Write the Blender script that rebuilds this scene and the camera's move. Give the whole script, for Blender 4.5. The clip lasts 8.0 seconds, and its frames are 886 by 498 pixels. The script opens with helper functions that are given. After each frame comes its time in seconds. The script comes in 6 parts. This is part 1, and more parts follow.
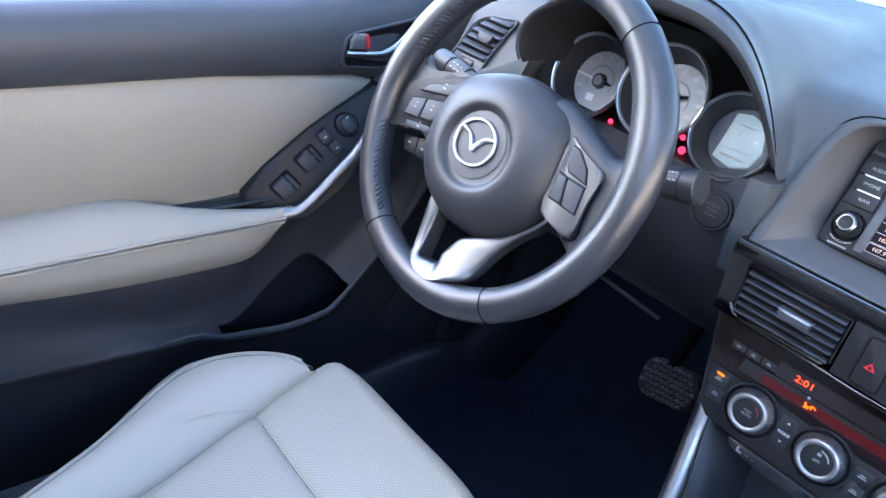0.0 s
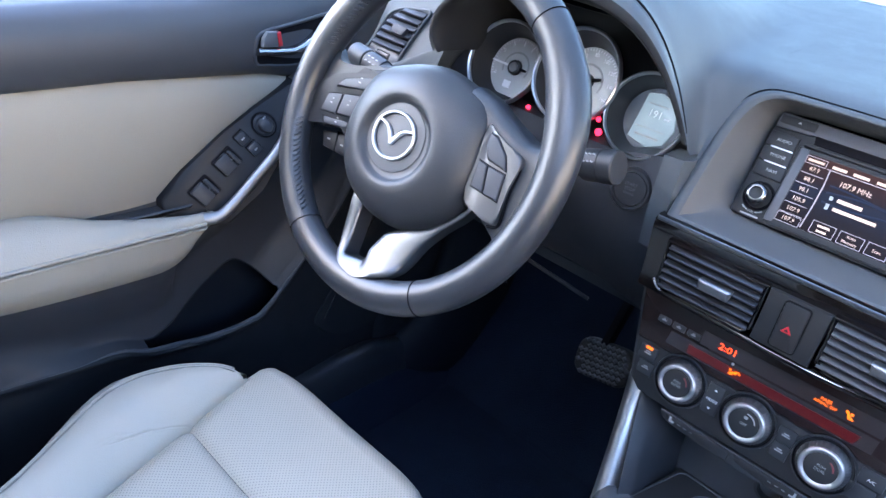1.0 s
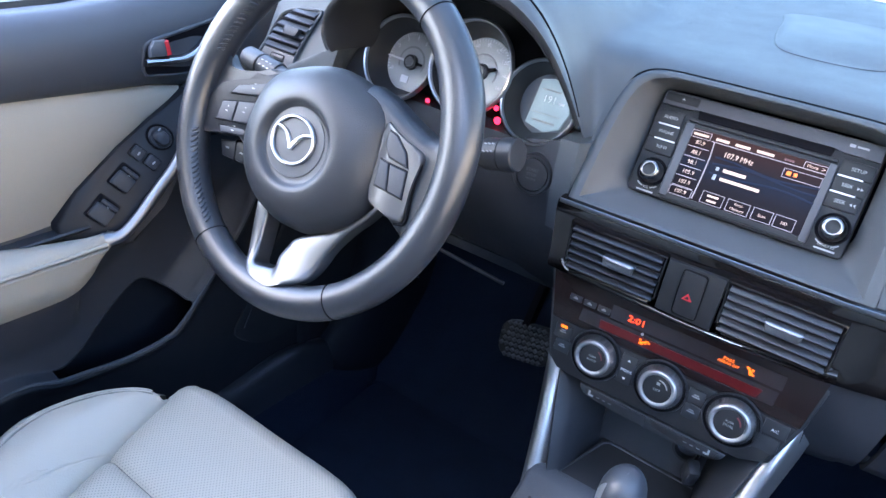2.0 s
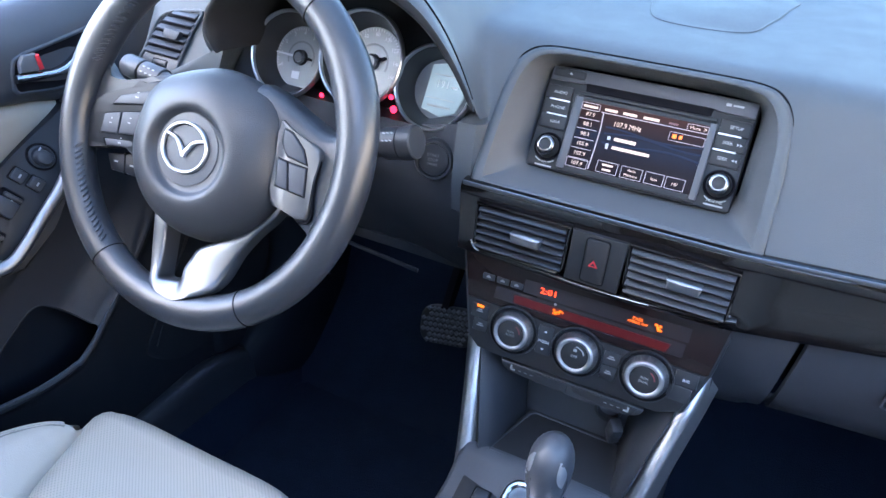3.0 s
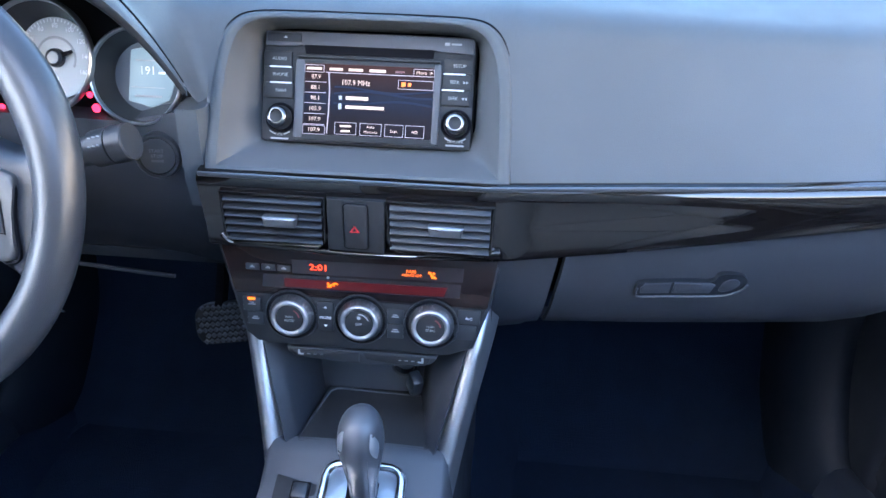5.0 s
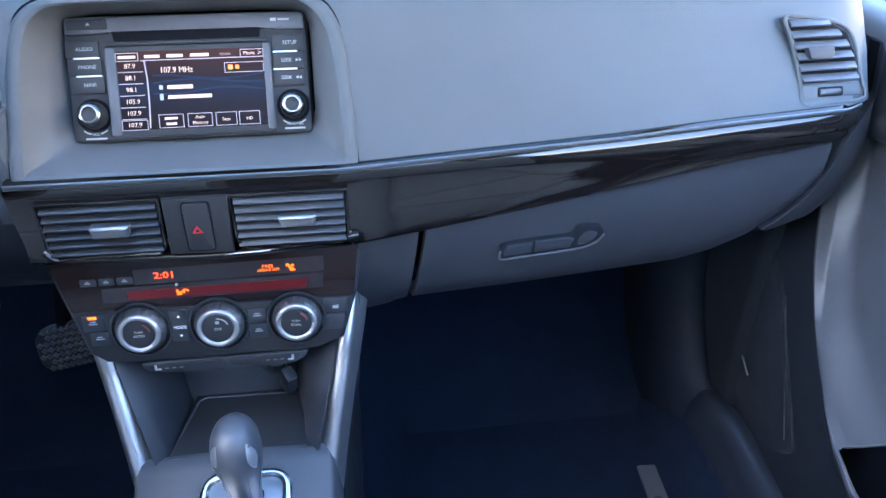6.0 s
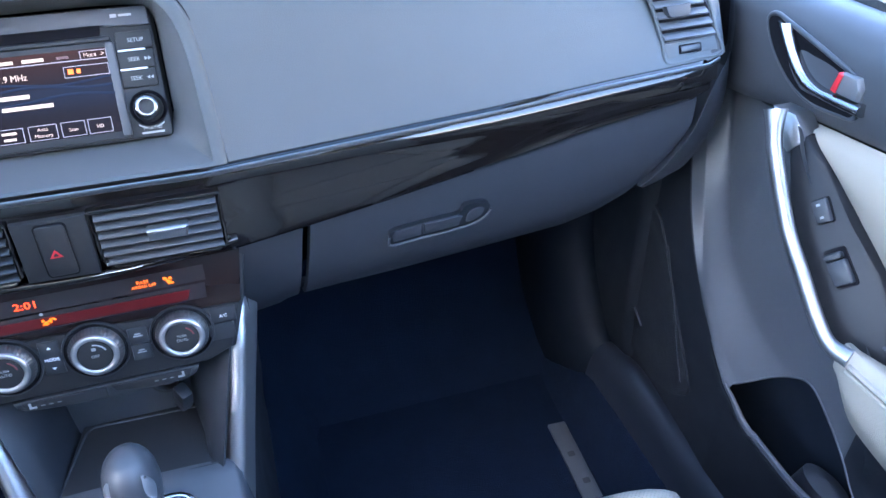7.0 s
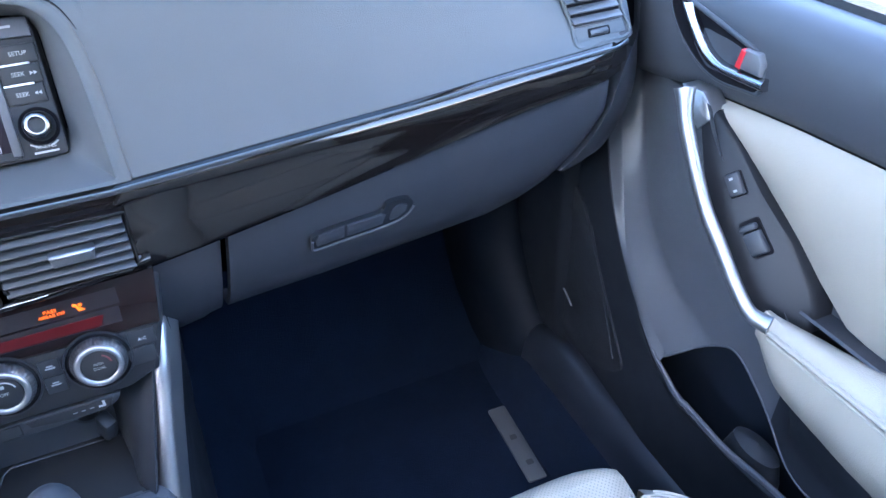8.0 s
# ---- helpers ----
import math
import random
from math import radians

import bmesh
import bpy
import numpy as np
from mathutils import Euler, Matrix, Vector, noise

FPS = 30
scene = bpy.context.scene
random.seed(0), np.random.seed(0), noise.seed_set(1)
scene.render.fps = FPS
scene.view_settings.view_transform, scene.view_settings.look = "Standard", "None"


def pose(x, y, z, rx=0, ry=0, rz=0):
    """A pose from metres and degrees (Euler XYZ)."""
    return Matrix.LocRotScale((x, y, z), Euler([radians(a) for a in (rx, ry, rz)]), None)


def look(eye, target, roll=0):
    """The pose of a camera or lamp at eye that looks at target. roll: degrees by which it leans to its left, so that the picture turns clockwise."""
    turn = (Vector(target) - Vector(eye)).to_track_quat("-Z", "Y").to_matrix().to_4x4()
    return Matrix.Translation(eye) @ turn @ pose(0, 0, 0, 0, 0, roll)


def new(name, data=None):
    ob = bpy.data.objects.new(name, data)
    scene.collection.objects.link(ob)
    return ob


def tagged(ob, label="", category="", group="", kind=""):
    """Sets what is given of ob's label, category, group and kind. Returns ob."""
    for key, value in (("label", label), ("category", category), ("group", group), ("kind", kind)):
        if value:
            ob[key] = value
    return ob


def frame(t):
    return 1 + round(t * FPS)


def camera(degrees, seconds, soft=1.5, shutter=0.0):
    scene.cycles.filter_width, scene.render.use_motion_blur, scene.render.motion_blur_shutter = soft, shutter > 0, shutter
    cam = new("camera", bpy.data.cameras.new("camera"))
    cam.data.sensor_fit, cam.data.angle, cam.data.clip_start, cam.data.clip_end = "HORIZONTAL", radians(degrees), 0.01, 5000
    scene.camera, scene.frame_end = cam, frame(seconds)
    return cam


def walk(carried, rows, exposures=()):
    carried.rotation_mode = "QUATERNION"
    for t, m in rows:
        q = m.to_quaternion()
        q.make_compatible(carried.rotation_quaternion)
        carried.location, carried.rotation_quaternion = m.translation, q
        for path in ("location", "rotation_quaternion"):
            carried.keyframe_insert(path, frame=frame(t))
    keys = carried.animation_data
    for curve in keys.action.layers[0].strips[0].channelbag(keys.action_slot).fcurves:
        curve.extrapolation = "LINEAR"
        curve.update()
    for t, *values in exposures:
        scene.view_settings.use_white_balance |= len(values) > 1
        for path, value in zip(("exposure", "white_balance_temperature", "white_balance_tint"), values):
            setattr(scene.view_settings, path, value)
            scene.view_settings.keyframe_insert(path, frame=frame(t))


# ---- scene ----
cam = camera(63.2, 8.0)
PATH = [
    (0, (0.114, 0.03, 0.984), (-1.14, 1.255, 0.022), 10.2),
    (0.5, (0.114, 0.037, 0.984), (-1.079, 1.322, 0.023), 9.6),
    (1, (0.118, 0.04, 0.983), (-1.01, 1.389, 0.032), 9.0),
    (1.5, (0.123, 0.045, 0.988), (-0.927, 1.458, 0.039), 8.1),
    (3, (0.134, 0.049, 0.994), (-0.618, 1.637, 0.039), 4.6),
    (3.5, (0.134, 0.05, 0.996), (-0.506, 1.678, 0.027), 3.2),
    (4, (0.138, 0.06, 0.999), (-0.371, 1.723, 0.012), 1.9),
    (4.5, (0.137, 0.071, 0.996), (-0.201, 1.768, -0.008), 1.4),
    (6, (0.148, 0.111, 0.986), (0.361, 1.772, -0.108), 0.2),
    (6.5, (0.154, 0.122, 0.985), (0.513, 1.732, -0.145), -0.4),
    (7, (0.16, 0.131, 0.988), (0.642, 1.69, -0.17), -0.7),
    (7.5, (0.165, 0.139, 0.989), (0.738, 1.647, -0.193), -1.0),
    (8, (0.169, 0.145, 0.991), (0.824, 1.611, -0.201), -1.1),
]
walk(cam, [(t, look(eye, target, roll)) for t, eye, target, roll in PATH], [(0.0, 4.59, 6480, 14), (3.0, 4.66, 6260, 13), (4.5, 4.73, 6130, 12), (6.5, 4.85, 5850, 11), (8.0, 4.81, 6000, 12)])

# ---- world, sun, exposure ----
world = bpy.data.worlds.new("sky")
scene.world = world
world.use_nodes = True
wn = world.node_tree
sky = wn.nodes.new("ShaderNodeTexSky")
sky.sky_type = "NISHITA"
sky.sun_disc = False
sky.sun_elevation = radians(36.2)
sky.sun_rotation = radians(217.6)
wn.links.new(sky.outputs[0], wn.nodes["Background"].inputs[0])
wn.nodes["Background"].inputs[1].default_value = 0.15
sun = new("sun", bpy.data.lights.new("sun", "SUN"))
sun.data.energy = 4.0
sun.data.angle = radians(0.6)
sun.data.color = (1.0, 0.92, 0.80)
sun.matrix_world = look((-5.0, -6.5, 6.0), (0, 0, 0))


# ---- materials ----
def mat(name, color, rough=0.5, metal=0.0, grain=0.0, scale=400.0, vary=0.12, coat=0.0, spec=0.5, emit=None, power=0.0, stain=6.0):
    m = bpy.data.materials.new(name)
    m.use_nodes = True
    nt = m.node_tree
    b = nt.nodes["Principled BSDF"]
    b.inputs["Base Color"].default_value = (*color, 1)
    b.inputs["Roughness"].default_value = rough
    b.inputs["Metallic"].default_value = metal
    b.inputs["Specular IOR Level"].default_value = spec
    b.inputs["Coat Weight"].default_value = coat
    if emit:
        b.inputs["Emission Color"].default_value = (*emit, 1)
        b.inputs["Emission Strength"].default_value = power
    co = nt.nodes.new("ShaderNodeTexCoord")
    if vary:
        n = nt.nodes.new("ShaderNodeTexNoise")
        n.inputs["Scale"].default_value = stain
        n.inputs["Detail"].default_value = 6
        nt.links.new(co.outputs["Object"], n.inputs["Vector"])
        hi = nt.nodes.new("ShaderNodeMix")
        hi.data_type = "RGBA"
        hi.inputs[6].default_value = (*[c * (1 - vary) for c in color], 1)
        hi.inputs[7].default_value = (*[min(1, c * (1 + vary)) for c in color], 1)
        nt.links.new(n.outputs["Fac"], hi.inputs[0])
        nt.links.new(hi.outputs[2], b.inputs["Base Color"])
        r = nt.nodes.new("ShaderNodeMapRange")
        r.inputs["To Min"].default_value = max(0.02, rough * 0.85)
        r.inputs["To Max"].default_value = min(1, rough * 1.15)
        n2 = nt.nodes.new("ShaderNodeTexNoise")
        n2.inputs["Scale"].default_value = stain * 5
        n2.inputs["Detail"].default_value = 5
        nt.links.new(co.outputs["Object"], n2.inputs["Vector"])
        nt.links.new(n2.outputs["Fac"], r.inputs["Value"])
        nt.links.new(r.outputs[0], b.inputs["Roughness"])
    if grain:
        v = nt.nodes.new("ShaderNodeTexVoronoi")
        v.inputs["Scale"].default_value = scale
        nt.links.new(co.outputs["Object"], v.inputs["Vector"])
        bp = nt.nodes.new("ShaderNodeBump")
        bp.inputs["Strength"].default_value = grain
        bp.inputs["Distance"].default_value = 0.001
        nt.links.new(v.outputs["Distance"], bp.inputs["Height"])
        nt.links.new(bp.outputs[0], b.inputs["Normal"])
    return m


def perforated(name, color, rough, pitch):
    m = mat(name, color, rough, grain=0.15, scale=900, vary=0.06)
    nt = m.node_tree
    b = nt.nodes["Principled BSDF"]
    co = nt.nodes.new("ShaderNodeTexCoord")
    mp = nt.nodes.new("ShaderNodeMapping")
    mp.inputs["Rotation"].default_value = (0, 0, radians(45))
    mp.inputs["Scale"].default_value = (1 / pitch, 1 / pitch, 0)
    nt.links.new(co.outputs["Object"], mp.inputs["Vector"])
    fr = nt.nodes.new("ShaderNodeVectorMath")
    fr.operation = "FRACTION"
    nt.links.new(mp.outputs[0], fr.inputs[0])
    di = nt.nodes.new("ShaderNodeVectorMath")
    di.operation = "DISTANCE"
    di.inputs[1].default_value = (0.5, 0.5, 0)
    nt.links.new(fr.outputs[0], di.inputs[0])
    lt = nt.nodes.new("ShaderNodeMapRange")
    lt.inputs["From Min"].default_value = 0.20
    lt.inputs["From Max"].default_value = 0.27
    nt.links.new(di.outputs["Value"], lt.inputs["Value"])
    mx = nt.nodes.new("ShaderNodeMix")
    mx.data_type = "RGBA"
    mx.inputs[6].default_value = (*[c * 0.62 for c in color], 1)
    old = b.inputs["Base Color"].links[0].from_socket
    nt.links.new(old, mx.inputs[7])
    nt.links.new(lt.outputs[0], mx.inputs[0])
    nt.links.new(mx.outputs[2], b.inputs["Base Color"])
    return m


SOFT = mat("soft_touch_plastic", (0.059, 0.067, 0.074), 0.53, grain=0.16, scale=1100, spec=0.27, vary=0.12)
# Lighter copy of SOFT, with the light on the radio recess in its colour.
SURROUND = mat("soft_touch_plastic_lit", (0.074, 0.077, 0.081), 0.46, grain=0.14, scale=1200, spec=0.34, vary=0.08)
DARK = mat("dark_hard_plastic", (0.024, 0.027, 0.033), 0.46, grain=0.15, scale=1300, spec=0.38)
SATIN = mat("satin_black_plastic", (0.020, 0.022, 0.026), 0.30, grain=0.08, scale=1500)
PIANO = mat("gloss_black_lacquer", (0.006, 0.005, 0.005), 0.05, coat=0.0, vary=0.1, spec=0.60)
BROWN = mat("gloss_brown_black_panel", (0.012, 0.007, 0.007), 0.18, coat=0.0, spec=0.3)
SILVER = mat("satin_silver_paint", (0.235, 0.24, 0.255), 0.38, metal=0.9, vary=0.05)
SPOKE = mat("dull_silver_paint", (0.120, 0.127, 0.138), 0.36, metal=0.85, vary=0.03)
CONSOLE = mat("satin_console_plastic", (0.046, 0.051, 0.060), 0.45, grain=0.1, scale=1400, spec=0.5)
KNOBL = mat("worn_lever_leather", (0.050, 0.054, 0.062), 0.42, grain=0.1, scale=1200, spec=0.6)
UPDOOR = mat("soft_door_plastic", (0.040, 0.044, 0.052), 0.48, grain=0.12, scale=1300, spec=0.4)
TREAD = mat("worn_pedal_rubber", (0.085, 0.092, 0.110), 0.5, grain=0.3, scale=300)
RADIOP = mat("dull_black_plastic", (0.017, 0.018, 0.020), 0.52, grain=0.08, scale=1500, spec=0.28)
# Kick panel and pocket inside: black deepened to hold the shade there.
KICK = mat("kick_plastic_and_pocket_shade", (0.006, 0.009, 0.015), 0.62, grain=0.1, scale=1300, spec=0.16)
KNOBR = mat("polished_knob_ring", (0.17, 0.173, 0.18), 0.16, metal=1.0, vary=0.05)
LEVERC = mat("polished_handle_chrome", (0.36, 0.365, 0.38), 0.22, metal=1.0, vary=0.05)
# Black plastic; its depth also holds the shade of pockets and recesses.
POCKET = mat("black_plastic_and_shade", (0.009, 0.011, 0.015), 0.6, grain=0.1, scale=1300, spec=0.2)
LEVERIN = mat("pale_satin_inlay", (0.36, 0.37, 0.385), 0.28, metal=0.6, vary=0.04)
STRUT = mat("brushed_silver_paint", (0.42, 0.43, 0.45), 0.37, metal=0.9, vary=0.02)
POD = mat("black_switch_plastic", (0.013, 0.014, 0.017), 0.42, grain=0.08, scale=1500, spec=0.20)
# Darker and lighter pair; on the doors they stand in for shade and light.
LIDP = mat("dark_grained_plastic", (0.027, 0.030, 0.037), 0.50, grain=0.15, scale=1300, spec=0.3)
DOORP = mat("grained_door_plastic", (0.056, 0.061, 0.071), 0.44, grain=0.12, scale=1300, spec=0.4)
SILLP = mat("glossy_sill_plastic", (0.013, 0.016, 0.023), 0.32, grain=0.05, scale=1500, spec=0.65)
BRIGHT = mat("bright_satin_metal", (0.55, 0.56, 0.58), 0.30, metal=1.0, vary=0.04)
CHROME = mat("chrome", (0.80, 0.81, 0.83), 0.16, metal=1.0, vary=0.0)
HUB = mat("black_airbag_cover", (0.027, 0.029, 0.033), 0.45, grain=0.15, scale=900, spec=0.4)
LEATHER = mat("black_leather", (0.022, 0.025, 0.031), 0.34, grain=0.11, scale=1100, spec=0.62, vary=0.2, stain=9)
PLATE = mat("satin_grey_switch_plate", (0.085, 0.084, 0.085), 0.36, metal=0.3, grain=0.06, scale=1500, spec=0.6, vary=0.05)
GLOSSKEY = mat("grey_rubber_key", (0.040, 0.044, 0.052), 0.46, grain=0.05, scale=1500, spec=0.28, vary=0.05)
HOODIN = mat("brown_black_hood_lining", (0.017, 0.017, 0.018), 0.55, grain=0.12, scale=1300, spec=0.35)
BEZEL = mat("dark_grey_bezel", (0.050, 0.053, 0.060), 0.42, grain=0.08, scale=1500, spec=0.4)
TACHO = mat("smoked_grey_display_floor", (0.075, 0.088, 0.105), 0.35, vary=0.05)
STALKP = mat("grey_stalk_plastic", (0.030, 0.032, 0.036), 0.44, grain=0.08, scale=1500, spec=0.35)
KNOBG = mat("dark_chrome_grip", (0.16, 0.165, 0.175), 0.32, metal=0.8, vary=0.03)
CREAM = mat("cream_leather", (0.280, 0.257, 0.218), 0.50, grain=0.25, scale=700, vary=0.05)
CREAMD = mat("cream_vinyl", (0.265, 0.240, 0.203), 0.55, grain=0.2, scale=700, vary=0.05)
CREASED = mat("creased_cream_leather", (0.305, 0.282, 0.240), 0.46, grain=0.2, scale=700, vary=0.06)
nt = CREASED.node_tree
cn, mp, bp = nt.nodes.new("ShaderNodeTexNoise"), nt.nodes.new("ShaderNodeMapping"), nt.nodes.new("ShaderNodeBump")
mp.inputs["Rotation"].default_value = (0, 0, radians(-28))
mp.inputs["Scale"].default_value = (24, 6, 9)
cn.inputs["Scale"].default_value = 1.0
cn.inputs["Detail"].default_value = 4
cn.inputs["Distortion"].default_value = 1.2
rg = nt.nodes.new("ShaderNodeValToRGB")
rg.color_ramp.elements[0].position, rg.color_ramp.elements[1].position = 0.26, 0.38
bp.inputs["Strength"].default_value, bp.inputs["Distance"].default_value = 0.6, 0.006
nt.links.new(nt.nodes["Texture Coordinate"].outputs["Object"], mp.inputs["Vector"])
nt.links.new(mp.outputs[0], cn.inputs["Vector"])
nt.links.new(cn.outputs["Fac"], rg.inputs[0])
nt.links.new(rg.outputs[0], bp.inputs["Height"])
nt.links.new(nt.nodes["Bump"].outputs[0], bp.inputs["Normal"])
nt.links.new(bp.outputs[0], nt.nodes["Principled BSDF"].inputs["Normal"])
PERF = perforated("perforated_cream_leather", (0.290, 0.268, 0.225), 0.55, 0.0034)
CARPET = mat("black_carpet", (0.0052, 0.0100, 0.0215), 0.95, grain=0.9, scale=500, vary=0.3, stain=20, spec=0.1)
RUBBER = mat("black_rubber", (0.016, 0.017, 0.020), 0.6, grain=0.3, scale=300, spec=0.5)
# Near black for joints and black parts, and as painted shade in hollows.
NEARBLACK = mat("black_parts_and_shade", (0.006, 0.006, 0.008), 0.9, spec=0.08)
DIAL = mat("grey_dial_face", (0.40, 0.41, 0.42), 0.42, metal=0.25)
WHITE = mat("white_print", (0.75, 0.76, 0.78), 0.5, vary=0.0)
DIMPRINT = mat("dim_grey_print", (0.13, 0.133, 0.138), 0.5, vary=0.0)
GREYPRINT = mat("grey_print", (0.28, 0.285, 0.29), 0.5, vary=0.0)
RED = mat("red_plastic", (0.50, 0.02, 0.03), 0.4, vary=0.05)
DULLRED = mat("dull_red_print", (0.16, 0.025, 0.03), 0.5, vary=0.05)
REDLIT = mat("red_lit_symbol", (0.5, 0.01, 0.02), 0.4, vary=0, emit=(1.0, 0.02, 0.06), power=0.25)
AMBER = mat("amber_lit_digits", (0.5, 0.1, 0.0), 0.4, vary=0, emit=(1.0, 0.13, 0.004), power=0.11)
ORANGERED = mat("red_lit_digits", (0.5, 0.05, 0.0), 0.4, vary=0, emit=(1.0, 0.045, 0.008), power=0.20)
LCD = mat("pale_grey_lcd", (0.15, 0.19, 0.21), 0.3, vary=0.03, emit=(0.45, 0.64, 0.74), power=0.020)
LCDRED = mat("dark_red_lcd_strip", (0.030, 0.004, 0.005), 0.3, vary=0.2, emit=(0.5, 0.005, 0.012), power=0.0045)
SMOKE = mat("smoked_display_window", (0.026, 0.022, 0.024), 0.18, spec=0.45)
SCREEN = mat("lit_screen", (0.003, 0.002, 0.003), 0.35, spec=0.06, vary=0, emit=(0.02, 0.01, 0.02), power=0.042)
nt = SCREEN.node_tree
xyz, ramp = nt.nodes.new("ShaderNodeSeparateXYZ"), nt.nodes.new("ShaderNodeValToRGB")
nt.links.new(nt.nodes["Texture Coordinate"].outputs["Generated"], xyz.inputs[0])
nt.links.new(xyz.outputs[2], ramp.inputs[0])
nt.links.new(ramp.outputs[0], nt.nodes["Principled BSDF"].inputs["Emission Color"])
ramp.color_ramp.elements[0].color = (0.013, 0.009, 0.016, 1)
ramp.color_ramp.elements[1].position = 1.0
ramp.color_ramp.elements[1].color = (0.085, 0.036, 0.030, 1)
for at, col in ((0.30, (0.010, 0.009, 0.018, 1)), (0.46, (0.012, 0.020, 0.048, 1)), (0.58, (0.014, 0.026, 0.062, 1)), (0.66, (0.020, 0.013, 0.020, 1)), (0.84, (0.040, 0.018, 0.020, 1))):
    ramp.color_ramp.elements.new(at).color = col
SCRBLUE = mat("lit_screen_blue", (0.005, 0.006, 0.012), 0.35, spec=0.08, vary=0, emit=(0.020, 0.042, 0.10), power=0.026)
SCRTEXT = mat("lit_screen_text", (0.2, 0.17, 0.15), 0.3, vary=0, emit=(1.0, 0.68, 0.54), power=0.042)
SCRLINE = mat("lit_screen_line", (0.15, 0.14, 0.16), 0.3, vary=0, emit=(0.70, 0.62, 0.78), power=0.018)
ROOF = mat("grey_headliner", (0.42, 0.41, 0.40), 0.9, grain=0.3, scale=500)
BODY = mat("white_car_paint", (0.7, 0.7, 0.7), 0.3, coat=0.6)
PRIVACY = mat("dark_tinted_glass", (0.01, 0.01, 0.011), 0.08)
STUCCO = mat("cream_stucco", (0.55, 0.48, 0.38), 0.9, grain=0.5, scale=40, stain=0.6)
ASPHALT = mat("asphalt", (0.30, 0.28, 0.255), 0.9, grain=0.6, scale=80, vary=0.2)


# ---- builders ----
def thing(name, at, label, category, group="", kind=""):
    ob = new(name)
    ob.empty_display_size = 0.02
    ob.location = at
    bpy.context.view_layer.update()
    return tagged(ob, label, category, group, kind)


def part(name, bm, material, parent=None, label="", angle=40):
    me = bpy.data.meshes.new(name)
    bmesh.ops.recalc_face_normals(bm, faces=bm.faces)
    bm.to_mesh(me)
    bm.free()
    me.materials.append(material)
    me.shade_smooth()
    me.set_sharp_from_angle(angle=radians(angle))
    ob = new(name, me)
    if parent:
        ob.parent = parent
        top = parent
        off = Vector((0, 0, 0))
        while top:
            off += top.location
            top = top.parent
        ob.location = -off
    if label:
        ob["label"] = label
    return ob


def face(origin, tilt=0.0, yaw=0.0):
    """A panel's frame: u right, v up the panel, n out of it towards the seats; tilt leans its top away."""
    return pose(*origin, 90 - tilt, 0, yaw)


def box(m, cx, cy, cz, sx, sy, sz, bevel=0.001, seg=2):
    bm = bmesh.new()
    bmesh.ops.create_cube(bm, size=1, matrix=m @ Matrix.Translation((cx, cy, cz)) @ Matrix.Diagonal((sx, sy, sz, 1)))
    if bevel:
        bmesh.ops.bevel(bm, geom=bm.edges[:], offset=bevel, segments=seg, affect="EDGES", profile=0.5)
    return bm


def prism(m, pts, n0, n1, bevel=0.0, seg=2, both=False):
    """A plate: an outline of (u, v) points, from depth n0 to n1, with a rounded front edge."""
    bm = bmesh.new()
    lo = [bm.verts.new(m @ Vector((u, v, n0))) for u, v in pts]
    hi = [bm.verts.new(m @ Vector((u, v, n1))) for u, v in pts]
    k = len(pts)
    bm.faces.new(lo[::-1])
    top = bm.faces.new(hi)
    for i in range(k):
        bm.faces.new((lo[i], lo[(i + 1) % k], hi[(i + 1) % k], hi[i]))
    if bevel:
        edges = list(top.edges)
        if both:
            edges = [e for e in bm.edges if len({v in hi for v in e.verts}) == 1]
        bmesh.ops.bevel(bm, geom=edges, offset=bevel, segments=seg, affect="EDGES", profile=0.5)
    return bm


def rrect(cx, cy, w, h, r, k=4):
    pts = []
    for sx, sy, a0 in ((1, 1, 0), (-1, 1, 90), (-1, -1, 180), (1, -1, 270)):
        for i in range(k + 1):
            a = radians(a0 + 90 * i / k)
            pts.append((cx + sx * (w / 2 - r) + r * math.cos(a), cy + sy * (h / 2 - r) + r * math.sin(a)))
    return pts


def lathe(m, profile, seg=48, cap=True):
    """Turned round the frame's n axis: (radius, n) points."""
    bm = bmesh.new()
    rings = []
    for r, n in profile:
        if r < 1e-6:
            rings.append([bm.verts.new(m @ Vector((0, 0, n)))])
        else:
            rings.append([bm.verts.new(m @ Vector((r * math.cos(2 * math.pi * i / seg), r * math.sin(2 * math.pi * i / seg), n))) for i in range(seg)])
    for a, b in zip(rings, rings[1:]):
        for i in range(seg):
            j = (i + 1) % seg
            if len(a) == 1:
                bm.faces.new((a[0], b[i], b[j]))
            elif len(b) == 1:
                bm.faces.new((a[i], a[j], b[0]))
            else:
                bm.faces.new((a[i], a[j], b[j], b[i]))
    return bm


def smooth(pts, n, closed=False):
    """Catmull-Rom through the points, n steps a span."""
    p = [Vector(q) for q in pts]
    out = []
    k = len(p)
    for i in range(k if closed else k - 1):
        if closed:
            a, b, c, d = p[i - 1], p[i], p[(i + 1) % k], p[(i + 2) % k]
        else:
            a, b, c, d = p[max(i - 1, 0)], p[i], p[i + 1], p[min(i + 2, k - 1)]
        for j in range(n):
            t = j / n
            out.append(0.5 * (2 * b + (c - a) * t + (2 * a - 5 * b + 4 * c - d) * t * t + (3 * b - a - 3 * c + d) * t ** 3))
    if not closed:
        out.append(p[-1])
    return out


def curve1(pts, x):
    """A smooth value from (x, value) knots."""
    if x <= pts[0][0]:
        return pts[0][1]
    for (a, va), (b, vb) in zip(pts, pts[1:]):
        if x <= b:
            t = (x - a) / (b - a)
            return va + (vb - va) * t
    return pts[-1][1]


